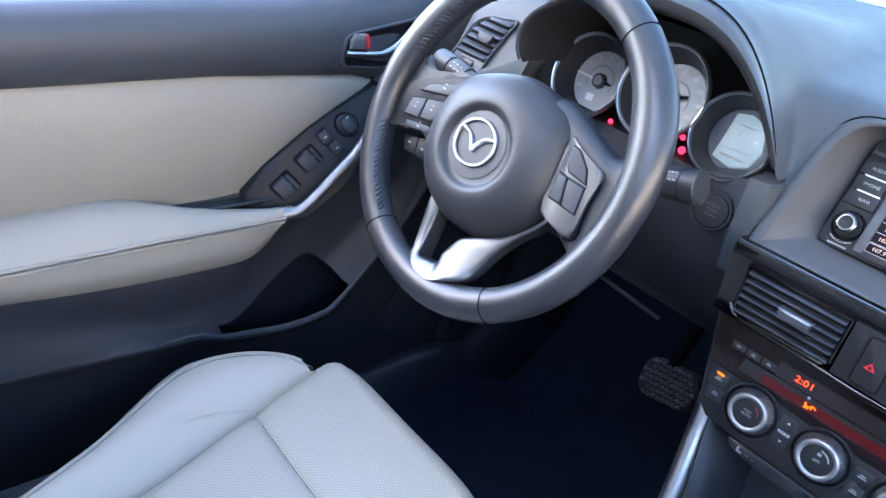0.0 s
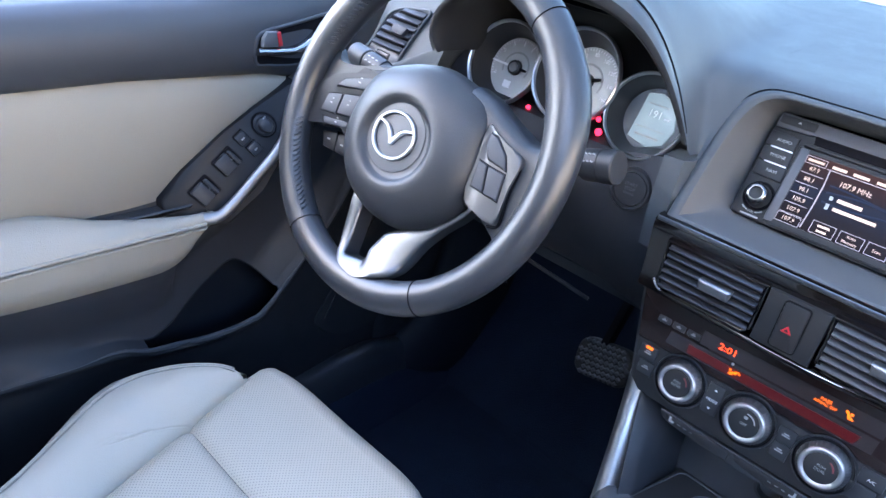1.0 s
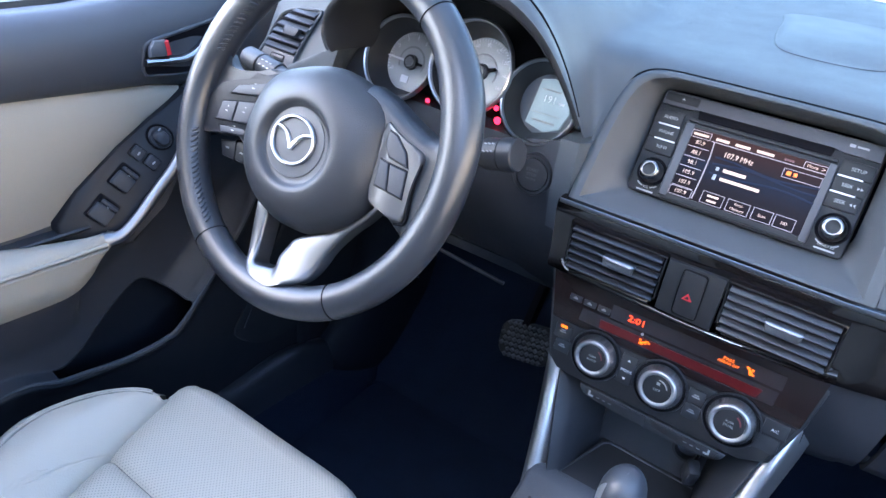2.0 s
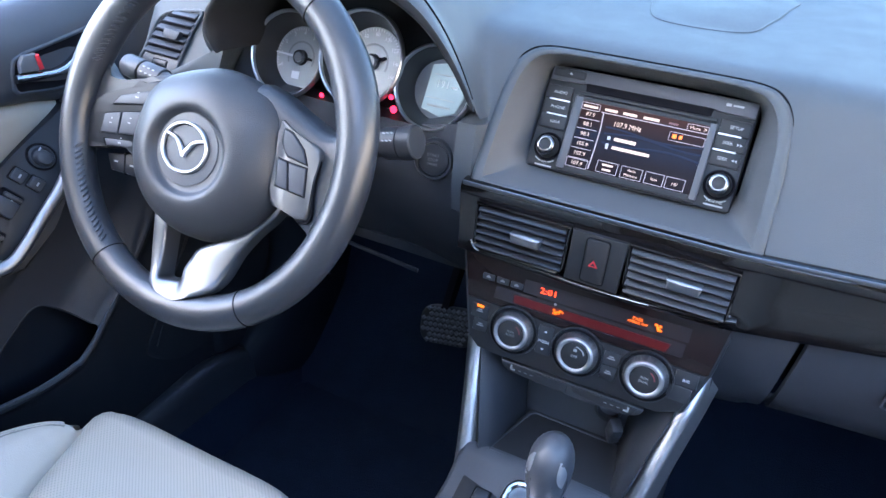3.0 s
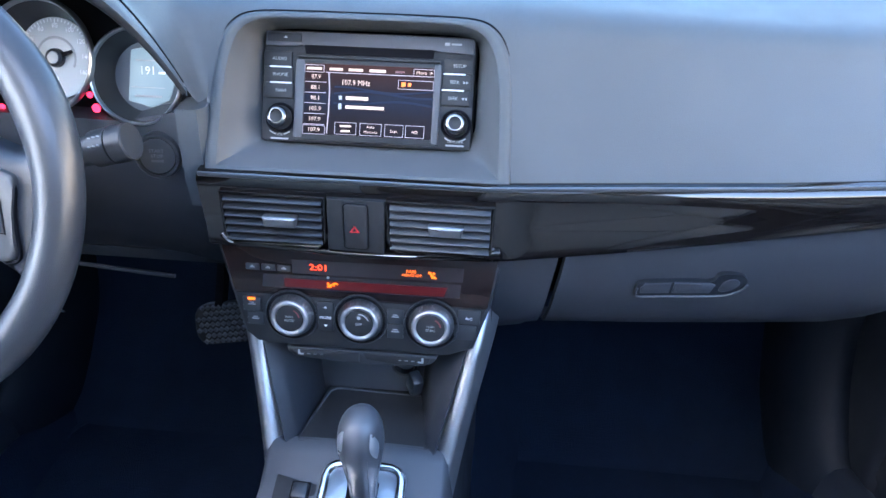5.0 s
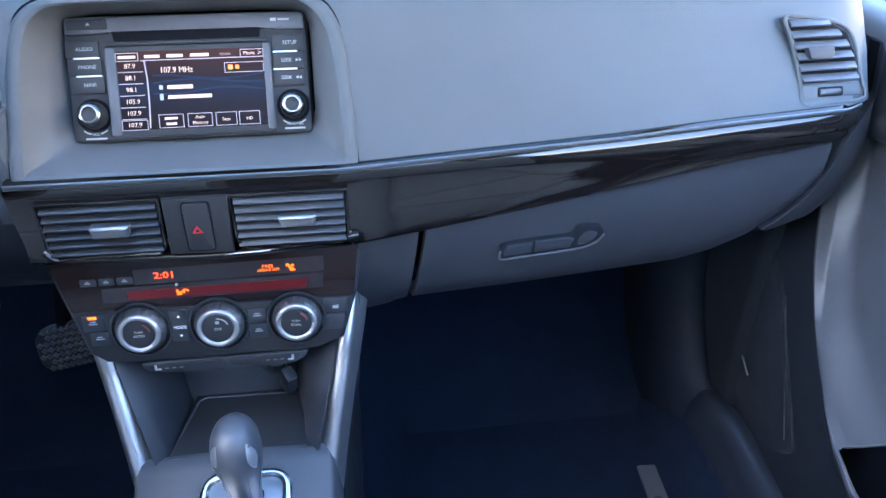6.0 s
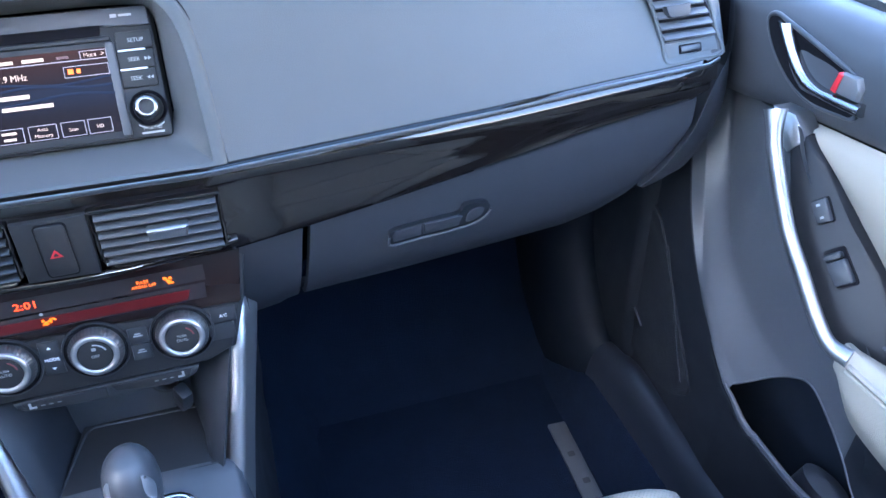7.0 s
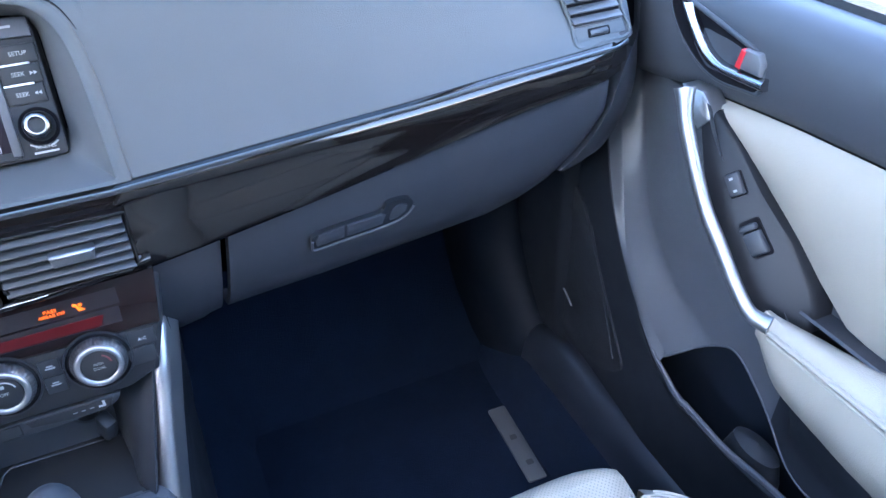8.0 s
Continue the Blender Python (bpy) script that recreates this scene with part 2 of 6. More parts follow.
def grid(rows, solid=0.0, closed=False):
    """A surface through rows of points; solid: thickness, added on the back."""
    bm = bmesh.new()
    vs = [[bm.verts.new(p) for p in r] for r in rows]
    w = len(rows[0])
    for a, b in zip(vs, vs[1:]):
        for i in range(w if closed else w - 1):
            j = (i + 1) % w
            try:
                bm.faces.new((a[i], a[j], b[j], b[i]))
            except ValueError:
                pass
    if solid:
        bmesh.ops.recalc_face_normals(bm, faces=bm.faces)
        bmesh.ops.solidify(bm, geom=bm.faces[:], thickness=solid)
    return bm


def sweep(path, section, closed=False, up=(0, 0, 1), caps=True):
    """section: (a, b) points, or a function of 0..1 that gives them; a lies across the path, b along up."""
    path = [Vector(p) for p in path]
    k = len(path)
    up = Vector(up)
    bm = bmesh.new()
    rings = []
    for i, p in enumerate(path):
        t = (path[(i + 1) % k] - path[i - 1]) if closed else (path[min(i + 1, k - 1)] - path[max(i - 1, 0)])
        t.normalize()
        side = t.cross(up).normalized()
        b = side.cross(t).normalized()
        sec = section(i / max(1, k - 1)) if callable(section) else section
        rings.append([bm.verts.new(p + side * s + b * h) for s, h in sec])
    w = len(rings[0])
    for i in range(k if closed else k - 1):
        a, b = rings[i], rings[(i + 1) % k]
        for j in range(w):
            bm.faces.new((a[j], a[(j + 1) % w], b[(j + 1) % w], b[j]))
    if not closed and caps:
        bm.faces.new(rings[0][::-1])
        bm.faces.new(rings[-1])
    return bm


def ring(a, b, k=12):
    return [(a * math.cos(2 * math.pi * i / k), b * math.sin(2 * math.pi * i / k)) for i in range(k)]


def joined(*bms):
    out = bmesh.new()
    for b in bms:
        me = bpy.data.meshes.new("tmp")
        b.to_mesh(me)
        b.free()
        out.from_mesh(me)
        bpy.data.meshes.remove(me)
    return out


def text(name, words, m, size, material, parent, depth=0.0004, width=1.0, label=""):
    """Printed or lit lettering, centred on the frame's origin."""
    cu = bpy.data.curves.new(name, "FONT")
    cu.body, cu.size, cu.align_x, cu.align_y, cu.extrude = words, size, "CENTER", "CENTER", depth / 2
    cu.resolution_u = 2
    tmp = new("tmp", cu)
    bpy.context.view_layer.update()
    me = bpy.data.meshes.new_from_object(tmp.evaluated_get(bpy.context.evaluated_depsgraph_get()))
    bpy.data.objects.remove(tmp)
    bpy.data.curves.remove(cu)
    bm = bmesh.new()
    bm.from_mesh(me)
    bpy.data.meshes.remove(me)
    bmesh.ops.transform(bm, matrix=m @ Matrix.Diagonal((width, 1, 1, 1)), verts=bm.verts)
    return part(name, bm, material, parent, label)


def on(m, u, v, n=0.0, turn=0.0):
    return m @ Matrix.Translation((u, v, n)) @ Matrix.Rotation(radians(turn), 4, "Z")


# ---- setting ----
I4 = Matrix.Identity(4)
ground = tagged(part("ground", grid([[(x, y, -0.42) for x in (-400, -4, 0, 4, 400)] for y in (-400, -4, 0, 4, 400)]), ASPHALT), "pale worn concrete yard under the car", "ground", kind="structure")
rows = []
for y, z in ((-1.5, 0.0), (0.2, 0.0), (0.98, 0.0), (1.06, 0.04), (1.16, 0.15), (1.26, 0.32), (1.30, 0.55), (1.30, 0.80)):
    rows.append([(x, y, z + (0.16 if abs(x) < 0.06 else 0.10 if abs(x) < 0.13 else 0.0) * (1 if z < 0.1 else 0.4)) for x in (-0.74, -0.5, -0.2, -0.12, -0.05, 0.05, 0.12, 0.2, 0.5, 0.74)])
bm = grid(rows)
low = bmesh.ops.extrude_face_region(bm, geom=bm.faces[:])
bmesh.ops.translate(bm, vec=(0, 0, -0.03), verts=[v for v in low["geom"] if isinstance(v, bmesh.types.BMVert)])
floor = tagged(part("floor", bm, CARPET), "black carpeted car floor and toe board", "floor", kind="structure")
roof = []
for y in (-1.7, -1.2, -0.8, -0.45, -0.22, -0.08, 0.10, 0.28, 0.42):
    roof.append([(x, y, 1.22 - 0.06 * (x / 0.62) ** 2 - 0.05 * max(0, y - 0.1) ** 2) for x in (-0.62, -0.40, -0.2, 0, 0.2, 0.40, 0.62)])
bm = grid(roof)
# Opening added in the unseen roof to let sky light in.
bmesh.ops.delete(bm, geom=[f for f in bm.faces if -0.08 < f.calc_center_median().y < 0.28 and abs(f.calc_center_median().x) < 0.40], context="FACES")
bmesh.ops.solidify(bm, geom=bm.faces[:], thickness=0.03)
ceiling = tagged(part("ceiling", bm, ROOF), "light grey fabric headliner round an unseen opening added for daylight", "ceiling", kind="structure")
for i, s in enumerate((-1, 1)):
    pil = sweep([(s * 0.60, 0.42, 1.15), (s * 0.66, 0.80, 1.02), (s * 0.72, 1.25, 0.84)], ring(0.035, 0.03), up=(0, 0, 1))
    tagged(part("pillar_front_%d" % (i + 1), pil, ROOF), "light grey trimmed windscreen pillar", "pillar", kind="structure")
    pil = sweep([(s * 0.62, -0.42, 1.17), (s * 0.70, -0.45, 0.8), (s * 0.74, -0.45, 0.1)], ring(0.06, 0.03), up=(0, 1, 0))
    tagged(part("pillar_middle_%d" % (i + 1), pil, ROOF), "light grey trimmed door pillar", "pillar", kind="structure")
    wl = prism(pose(s * 0.70, 0, 0, 90, 0, 90), [(-1.7, 0.75), (-0.45, 0.75), (-0.45, 1.17), (-1.7, 1.17)], -0.01, 0.01)
    for v in wl.verts:
        v.co.x += s * (0.04 - 0.22 * (v.co.z - 0.75))
    tagged(part("window_rear_%d" % (i + 1), wl, PRIVACY), "dark tinted rear side window", "window", kind="structure")
    wl = prism(pose(s * 0.79, 0, 0, 90, 0, 90), [(-1.7, -0.05), (1.3, -0.05), (1.3, 0.72), (-1.7, 0.76)], -0.02, 0.02)
    tagged(part("wall_side_%d" % (i + 1), wl, BODY), "white painted body side under the windows", "wall", kind="structure")
wl = prism(pose(0, -1.7, 0, 90, 0, 0), [(-0.74, -0.05), (0.74, -0.05), (0.74, 0.75), (0.64, 1.17), (-0.64, 1.17), (-0.74, 0.75)], -0.02, 0.02)
tagged(part("wall_rear", wl, DARK), "dark trimmed tailgate wall", "wall", kind="structure")
wl = prism(pose(0, 1.34, 0, 90, 0, 0), [(-0.76, -0.05), (0.76, -0.05), (0.76, 0.84), (-0.76, 0.84)], -0.02, 0.02)
tagged(part("wall_front", wl, DARK), "dark bulkhead in front of the footwells", "wall", kind="structure")
for i, s in enumerate((-1, 1)):
    up = 0.0 if s > 0 else -0.026
    path = smooth([(s * 0.680, -0.5, 0.176 + up), (s * 0.680, 0.3, 0.178 + up), (s * 0.680, 0.56, 0.179 + up), (s * 0.680, 0.69, 0.182 + up), (s * 0.680, 0.80, 0.184 + up), (s * 0.681, 0.860, 0.172 + up), (s * 0.683, 0.905, 0.158 + up)], 6)
    sec = ((-0.034, -0.20), (-0.032, -0.10), (-0.030, -0.060), (-0.025, -0.030), (-0.013, -0.007), (0.0, 0.0), (0.012, -0.002), (0.022, -0.010), (0.050, -0.016), (0.050, -0.20))
    rows = [[(p.x + s * a, p.y, max(-0.01, p.z + b)) for a, b in sec] for p in path]
    tagged(part("trim_sill_%d" % (i + 1), grid(rows), SILLP, None, "", 70), "black plastic door sill trim", "sill trim", kind="structure")
    ridge = smooth([(s * 0.683, 0.904, 0.1582 + up), (s * 0.682, 0.925, 0.172 + up), (s * 0.680, 0.950, 0.205 + up), (s * 0.679, 0.978, 0.250 + up), (s * 0.678, 0.998, 0.306 + up), (s * 0.678, 1.006, 0.370 + up), (s * 0.678, 1.008, 0.47), (s * 0.678, 1.008, 0.58)], 5)
    rows = []
    for k, p in enumerate(ridge):
        q = ridge[min(k + 1, len(ridge) - 1)] - ridge[max(k - 1, 0)]
        g = min(1, k / 10)
        n = Vector((0, 0, 1)).lerp(Vector((0, -q.z, q.y)).normalized(), g).normalized()
        rows.append([p + Vector((s * a * (1 if a > 0 else 0.68 + 0.32 * g), 0, 0)) + n * b for a, b in ((-0.050, -0.20), (-0.048, -0.10), (-0.042, -0.055), (-0.030, -0.024), (-0.014, -0.006), (0.0, 0.0), (0.014, -0.003), (0.026, -0.012), (0.06, -0.018), (0.06, -0.20))])
    # Footwell shade is put into the kick panel's black.
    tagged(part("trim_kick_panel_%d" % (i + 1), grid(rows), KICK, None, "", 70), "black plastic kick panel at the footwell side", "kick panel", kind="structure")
    side = [[(s * x, y, z * curve1([(0.80, 1.0), (0.875, 0.92), (0.935, 0.70), (1.02, 0.30), (1.10, 0.12)], y)) for x, z in ((0.600, -0.004), (0.622, 0.020), (0.637, 0.062), (0.644, 0.098 + up), (0.660, 0.118 + up))] for y in (-0.5, 0.2, 0.5, 0.7, 0.80, 0.84, 0.875, 0.91, 0.935, 0.96, 1.02, 1.10, 1.18)]
    tagged(part("trim_carpet_%d" % (i + 1), grid(side, 0.004), CARPET, None, "", 70), "black carpet rising to the door sill", "carpet", kind="structure")

# Unseen tall block added to keep direct sun off the car.
wl = prism(pose(0, -9.0, -0.42, 90, 0, 0), [(-11.0, 0), (-2.5, 0), (-2.5, 14.0), (-11.0, 14.0)], 0.0, 0.3)
tagged(part("wall_sun_block", wl, STUCCO), "unseen tall stuccoed block added to shade the car", "wall", kind="structure")
wl = prism(pose(13.0, 0, -0.42, 90, 0, 90), [(-40, 0), (40, 0), (40, 6.0), (-40, 6.0)], -0.15, 0.15)
tagged(part("wall_outside_2", wl, STUCCO), "sunlit cream stuccoed wall across the yard", "wall", kind="structure")

wl = prism(pose(-16.0, 0, -0.42, 90, 0, 90), [(-40, 0), (40, 0), (40, 3.6), (-40, 3.6)], -0.15, 0.15)
tagged(part("wall_outside_3", wl, STUCCO), "low cream stuccoed wall along the yard", "wall", kind="structure")


def tinted(name, color):
    m = bpy.data.materials.new(name)
    m.use_nodes = True
    nt = m.node_tree
    nt.nodes.remove(nt.nodes["Principled BSDF"])
    tr, gl, mx = nt.nodes.new("ShaderNodeBsdfTransparent"), nt.nodes.new("ShaderNodeBsdfGlossy"), nt.nodes.new("ShaderNodeMixShader")
    tr.inputs[0].default_value = (*color, 1)
    gl.inputs["Roughness"].default_value = 0.02
    mx.inputs[0].default_value = 0.06
    nt.links.new(tr.outputs[0], mx.inputs[1])
    nt.links.new(gl.outputs[0], mx.inputs[2])
    nt.links.new(mx.outputs[0], nt.nodes["Material Output"].inputs[0])
    return m


pane = grid([[(x * k, y - 0.10 * (x / 0.62) ** 2 * 0.5, z) for x in (-0.62, -0.4, -0.2, 0, 0.2, 0.4, 0.62)] for y, z, k in ((0.42, 1.21, 0.97), (0.70, 1.11, 1.03), (1.0, 0.99, 1.09), (1.30, 0.875, 1.15))], 0.005)
tagged(part("window_1", pane, tinted("tinted_windscreen_glass", (0.62, 0.67, 0.68))), "sloping tinted windscreen glass", "windscreen", kind="structure")

# ---- floor mats ----
def floor_mat(x0, x1, y0, y1, label):
    t = thing("floor_mat", ((x0 + x1) / 2, y0, 0.003), label, "floor mat", "floor mats")
    c = ((x0 + x1) / 2, (y0 + y1) / 2)
    part("mat_body", prism(I4, rrect(*c, x1 - x0, y1 - y0, 0.05), 0.003, 0.011, 0.004), CARPET, t)
    rim = [(u, v, 0.010) for u, v in rrect(*c, x1 - x0, y1 - y0, 0.05)]
    part("binding", sweep(rim, ring(0.005, 0.004, 8), closed=True), CARPET, t)
    return t


floor_mat(-0.62, -0.16, 0.42, 1.02, "black carpet floor mat in the driver footwell")
mat_p = floor_mat(0.18, 0.645, 0.42, 1.02, "black carpet floor mat in the passenger footwell")
part("badge_plate", prism(pose(0.590, 0.803, 0, 0, 0, -3), rrect(0, 0, 0.032, 0.158, 0.003), 0.011, 0.0145, 0.001), mat("dull_grey_plate", (0.055, 0.058, 0.062), 0.6, grain=0.3), mat_p, "dull grey plate")
for dy in (-0.045, 0.01):
    part("print_mark", prism(pose(0.590, 0.803 + dy, 0, 0, 0, -3), rrect(0, 0, 0.012, 0.010, 0.002), 0.0145, 0.0150), RUBBER, mat_p)


# ---- doors ----
BELT = [(-0.6, 0.695), (0.40, 0.697), (0.60, 0.688), (0.70, 0.668), (0.80, 0.652), (1.0, 0.64)]
INLOW = [(-0.6, 0.525), (0.40, 0.525), (0.437, 0.530), (0.53, 0.590), (0.617, 0.645), (0.648, 0.660)]
ARMLOW = [(-0.6, 0.474), (0.05, 0.470), (0.13, 0.468), (0.18, 0.463), (0.25, 0.457), (0.32, 0.454), (0.39, 0.453), (0.424, 0.456), (0.448, 0.470), (0.465, 0.491), (0.486, 0.515)]
ARMLOW_2 = [(-0.6, 0.425), (0.20, 0.426), (0.34, 0.432), (0.396, 0.440), (0.430, 0.446), (0.452, 0.452), (0.470, 0.466), (0.486, 0.484)]


BELT_2 = [(-0.6, 0.690), (0.40, 0.686), (0.493, 0.682), (0.554, 0.679), (0.6255, 0.673), (0.674, 0.668), (0.717, 0.660), (0.775, 0.651), (1.0, 0.636)]


def door(s, side):
    belt, low_edge = (BELT, ARMLOW) if s < 0 else (BELT_2, ARMLOW_2)
    t = thing("door_%d" % (1 if s < 0 else 2), (s * 0.74, 0.2, 0.08), "closed car door with black plastic trim and cream leather inserts, " + side, "car door", "front doors", "structure")
    ys = [-0.6, -0.3, 0.0, 0.1, 0.2, 0.3, 0.4, 0.45, 0.5, 0.55, 0.6, 0.65, 0.7, 0.75, 0.8, 0.87, 0.95, 1.02]

    def P(x, y, z):
        return (s * x, y, z)

    part("backing_panel", prism(pose(s * 0.752, 0, 0, 90, 0, 90), [(-0.6, 0.08), (1.03, 0.08), (1.03, 0.77), (-0.6, 0.77)], -0.006, 0.006), DARK, t)
    sec = ((0.760, 0.774), (0.744, 0.779), (0.722, 0.776), (0.708, 0.765), (0.700, 0.748), (0.698, 0.730), (0.702, 0.712))
    rows = []
    for y in ys:
        b = curve1(belt, y)
        lift = 0.0 if s > 0 else curve1([(-0.6, 0.0), (0.2, 0.006), (0.36, 0.012), (0.52, 0.016), (0.64, 0.034), (0.75, 0.060), (1.02, 0.09)], y)
        rows.append([P(x, y, z + lift * (z - 0.73) / 0.05 if z > 0.74 else b + (z - 0.697)) for x, z in sec] + [P(0.708, y, b + 0.004), P(0.722, y, b - 0.002)])
    part("upper_panel", grid(rows, 0.004), UPDOOR, t)
    part("window_seal", sweep([P(0.762, y, 0.776 + (0.0 if s > 0 else curve1([(-0.6, 0.0), (0.2, 0.006), (0.36, 0.012), (0.52, 0.016), (0.64, 0.034), (0.75, 0.060), (1.02, 0.09)], y))) for y in ys], [(-0.012, -0.01), (0.012, -0.01), (0.010, 0.008), (-0.010, 0.008)]), RUBBER, t)
    rows = []
    for y in [-0.6, -0.3, 0, 0.15, 0.25, 0.33, 0.40, 0.437, 0.46, 0.49, 0.53, 0.56, 0.59, 0.617, 0.635, 0.646] + [0.656, 0.664, 0.672, 0.682] * (s > 0):
        a, b = min(curve1(INLOW, y), curve1(belt, y) - 0.004), curve1(belt, y) + 0.002
        h = b - a
        rows.append([P((0.716 if s < 0 else 0.706) - 0.012 * math.sin(math.pi * k / 8) - 0.006 * (k / 8) ** 3 + 0.008 * (k == 8), y, a + h * k / 8) for k in range(9)])
    part("insert", grid(rows, 0.004), CREAMD, t, "cream vinyl door insert")
    # armrest
    rows = []
    low_k = [(p.x, p.y) for p in smooth([(a, b, 0) for a, b in low_edge], 6)]
    back_k = [(p.x, p.y) for p in smooth([(a, b, 0) for a, b in ((-0.6, 0.552), (-0.2, 0.551), (0.10, 0.551), (0.18, 0.554), (0.24, 0.556), (0.30, 0.551), (0.36, 0.537), (0.43, 0.526), (0.488, 0.520))], 6)]
    for y in [-0.6, -0.4, -0.2, -0.1, 0.0] + [0.02 * k for k in range(1, 20)] + [0.39 + 0.008 * k for k in range(0, 11)] + [0.476, 0.482, 0.485, 0.488]:
        zl = curve1(low_k, y)
        back = curve1(back_k, y)
        top = curve1([(-0.6, 0.525), (0.3, 0.527), (0.488, 0.524)], y)
        w = curve1([(-0.6, 0.712), (0.27, 0.712), (0.35, 0.688), (0.44, 0.680), (0.488, 0.672)], y)
        zl = min(zl, top - 0.008)
        e = 0.003 * max(0, (y - 0.46) / 0.028)
        rows.append([P(0.69, y, zl + 0.004), P(0.672, y, zl), P(0.658 + e, y, zl + 0.006), P(0.650 + e, y, zl + (top - zl) * 0.45), P(0.648 + e, y, top - 0.005), P(0.6505 + e, y, top),
                     P(0.655 + e, y, top + 0.006), P(0.664, y, top + 0.45 * (back - top) + 0.006), P((0.664 + w) / 2, y, back + 0.003), P(w, y, back), P(w + 0.004, y, back - 0.012)])
    bm = grid(rows)
    bm.faces.new([v for v in bm.verts if abs(v.co.y - 0.488) < 1e-4])
    arm = part("armrest", bm, CREAM, t, "padded cream leather armrest", 60)
    seam = [P(0.6495, y, curve1([(-0.6, 0.5245), (0.3, 0.5265), (0.46, 0.5245)], y)) for y in (-0.6, -0.3, 0, 0.1, 0.2, 0.3, 0.38, 0.44, 0.47)]
    for d in (0.0, -0.0062):
        part("piping", sweep([(x - s * 0.0020, y, z - 0.0040 + d) for x, y, z in seam], ring(0.0030, 0.0022, 8)), CREAM, arm)
    part("piping_groove", sweep([(x - s * 0.0006, y, z - 0.0071) for x, y, z in seam], ring(0.0022, 0.0012, 6)), THREAD, arm)
    part("grip_tray", grid([[P(0.680 + 0.02 * (y < 0.33), y, 0.533), P(0.690, y, 0.524), P(0.716, y, 0.524), P(0.722, y, 0.545)] for y in (0.29, 0.33, 0.38, 0.44, 0.47)], 0.003), DARK, t)
    # switch panel and silver grip
    m = Matrix(((-0.343 * s, 0.390 * s, -s, s * 0.6406), (1, 0, 0, 0), (0, 1, 0, 0), (0, 0, 0, 1)))
    out = [(0.437, 0.538), (0.470, 0.573), (0.53, 0.620), (0.575, 0.649), (0.622, 0.676), (0.652, 0.690), (0.650, 0.652), (0.609, 0.591), (0.563, 0.542), (0.516, 0.502), (0.480, 0.500), (0.452, 0.506), (0.437, 0.520)]
    if s > 0:
        out = [(0.4637, 0.5380), (0.4730, 0.5520), (0.5103, 0.5841), (0.552, 0.6125), (0.600, 0.6500), (0.6307, 0.6700), (0.640, 0.6540), (0.601, 0.5900), (0.5547, 0.5370), (0.5196, 0.5050), (0.500, 0.5000), (0.4689, 0.5050), (0.4560, 0.5157)]
    bm = prism(m, out, -0.03, 0.0, 0.005, 3)
    sw = part("switch_panel", bm, POD, t, "black window switch panel")
    path = smooth([P(0.657, 0.641, 0.696), P(0.655, 0.635, 0.684), P(0.652, 0.622, 0.661), P(0.650, 0.580, 0.603), P(0.650, 0.548, 0.572), P(0.650, 0.515, 0.541), P(0.651, 0.492, 0.525), P(0.657, 0.472, 0.523)], 6)

    if s > 0:
        path = [p + Vector((-0.004, 0.003, 0)) for p in path]

    def strip(f):
        a = 0.0074 + 0.004 * max(0, 1 - f * 5) + 0.002 * max(0, f * 6 - 5)
        return ring(0.0055, a, 12)
    grip = part("grip_trim", sweep(path, strip, up=(s * -0.6, 0.5, -0.62)), SILVER, t, "satin silver grip trim")
    wing = [(0.672, 0.685), (0.6485, 0.6835), (0.6350, 0.6725), (0.6290, 0.6640), (0.6371, 0.6500), (0.648, 0.657)]
    part("grip_wing", prism(on(m, 0, 0 if s > 0 else 0.010, 0.001), wing, -0.02, 0.001, 0.0006), SILVER, grip)
    # lower door: grip column, pocket and speaker area in one moulding; colours carry shade
    def ss(v):
        v = max(0.0, min(1.0, v))
        return v * v * (3 - 2 * v)

    strip_z = [(0.44, 0.505), (0.474, 0.515), (0.515, 0.535), (0.548, 0.566), (0.580, 0.597), (0.622, 0.655), (0.645, 0.70)]
    open_top = [(0.34, 0.340), (0.37, 0.343), (0.41, 0.348), (0.442, 0.366), (0.494, 0.402), (0.531, 0.425), (0.554, 0.418), (0.588, 0.388), (0.615, 0.352), (0.635, 0.34)]
    rim_z = [(-0.6, 0.36), (0.116, 0.358), (0.30, 0.350), (0.40, 0.325), (0.50, 0.308), (0.56, 0.318), (0.60, 0.345), (0.65, 0.395), (0.70, 0.445), (0.745, 0.50), (0.79, 0.56), (0.82, 0.64), (0.84, 0.72)]
    if s > 0:
        rim_z = [(-0.6, 0.36), (0.116, 0.358), (0.30, 0.348), (0.40, 0.325), (0.4776, 0.315), (0.523, 0.316), (0.569, 0.321), (0.60, 0.337), (0.628, 0.349), (0.670, 0.378), (0.718, 0.424), (0.760, 0.484), (0.786, 0.545), (0.806, 0.62), (0.82, 0.70)]
    else:
        rim_z = [(-0.6, 0.36), (0.116, 0.356), (0.30, 0.349), (0.356, 0.346), (0.404, 0.328), (0.488, 0.317), (0.5536, 0.320), (0.584, 0.338), (0.6153, 0.370), (0.650, 0.403), (0.70, 0.452), (0.745, 0.505), (0.79, 0.56), (0.82, 0.64), (0.84, 0.72)]
    rim_s = smooth([(y, z, 0) for y, z in rim_z], 6)
    rim_k = [(p.x, p.y) for p in rim_s]
    top_k = [(p.x, p.y) for p in smooth([(y, z, 0) for y, z in open_top], 6)]
    if s < 0:
        top_k = [(y, curve1(rim_k, y) + 1.05 * max(0, z - curve1(rim_k, y))) for y, z in top_k]

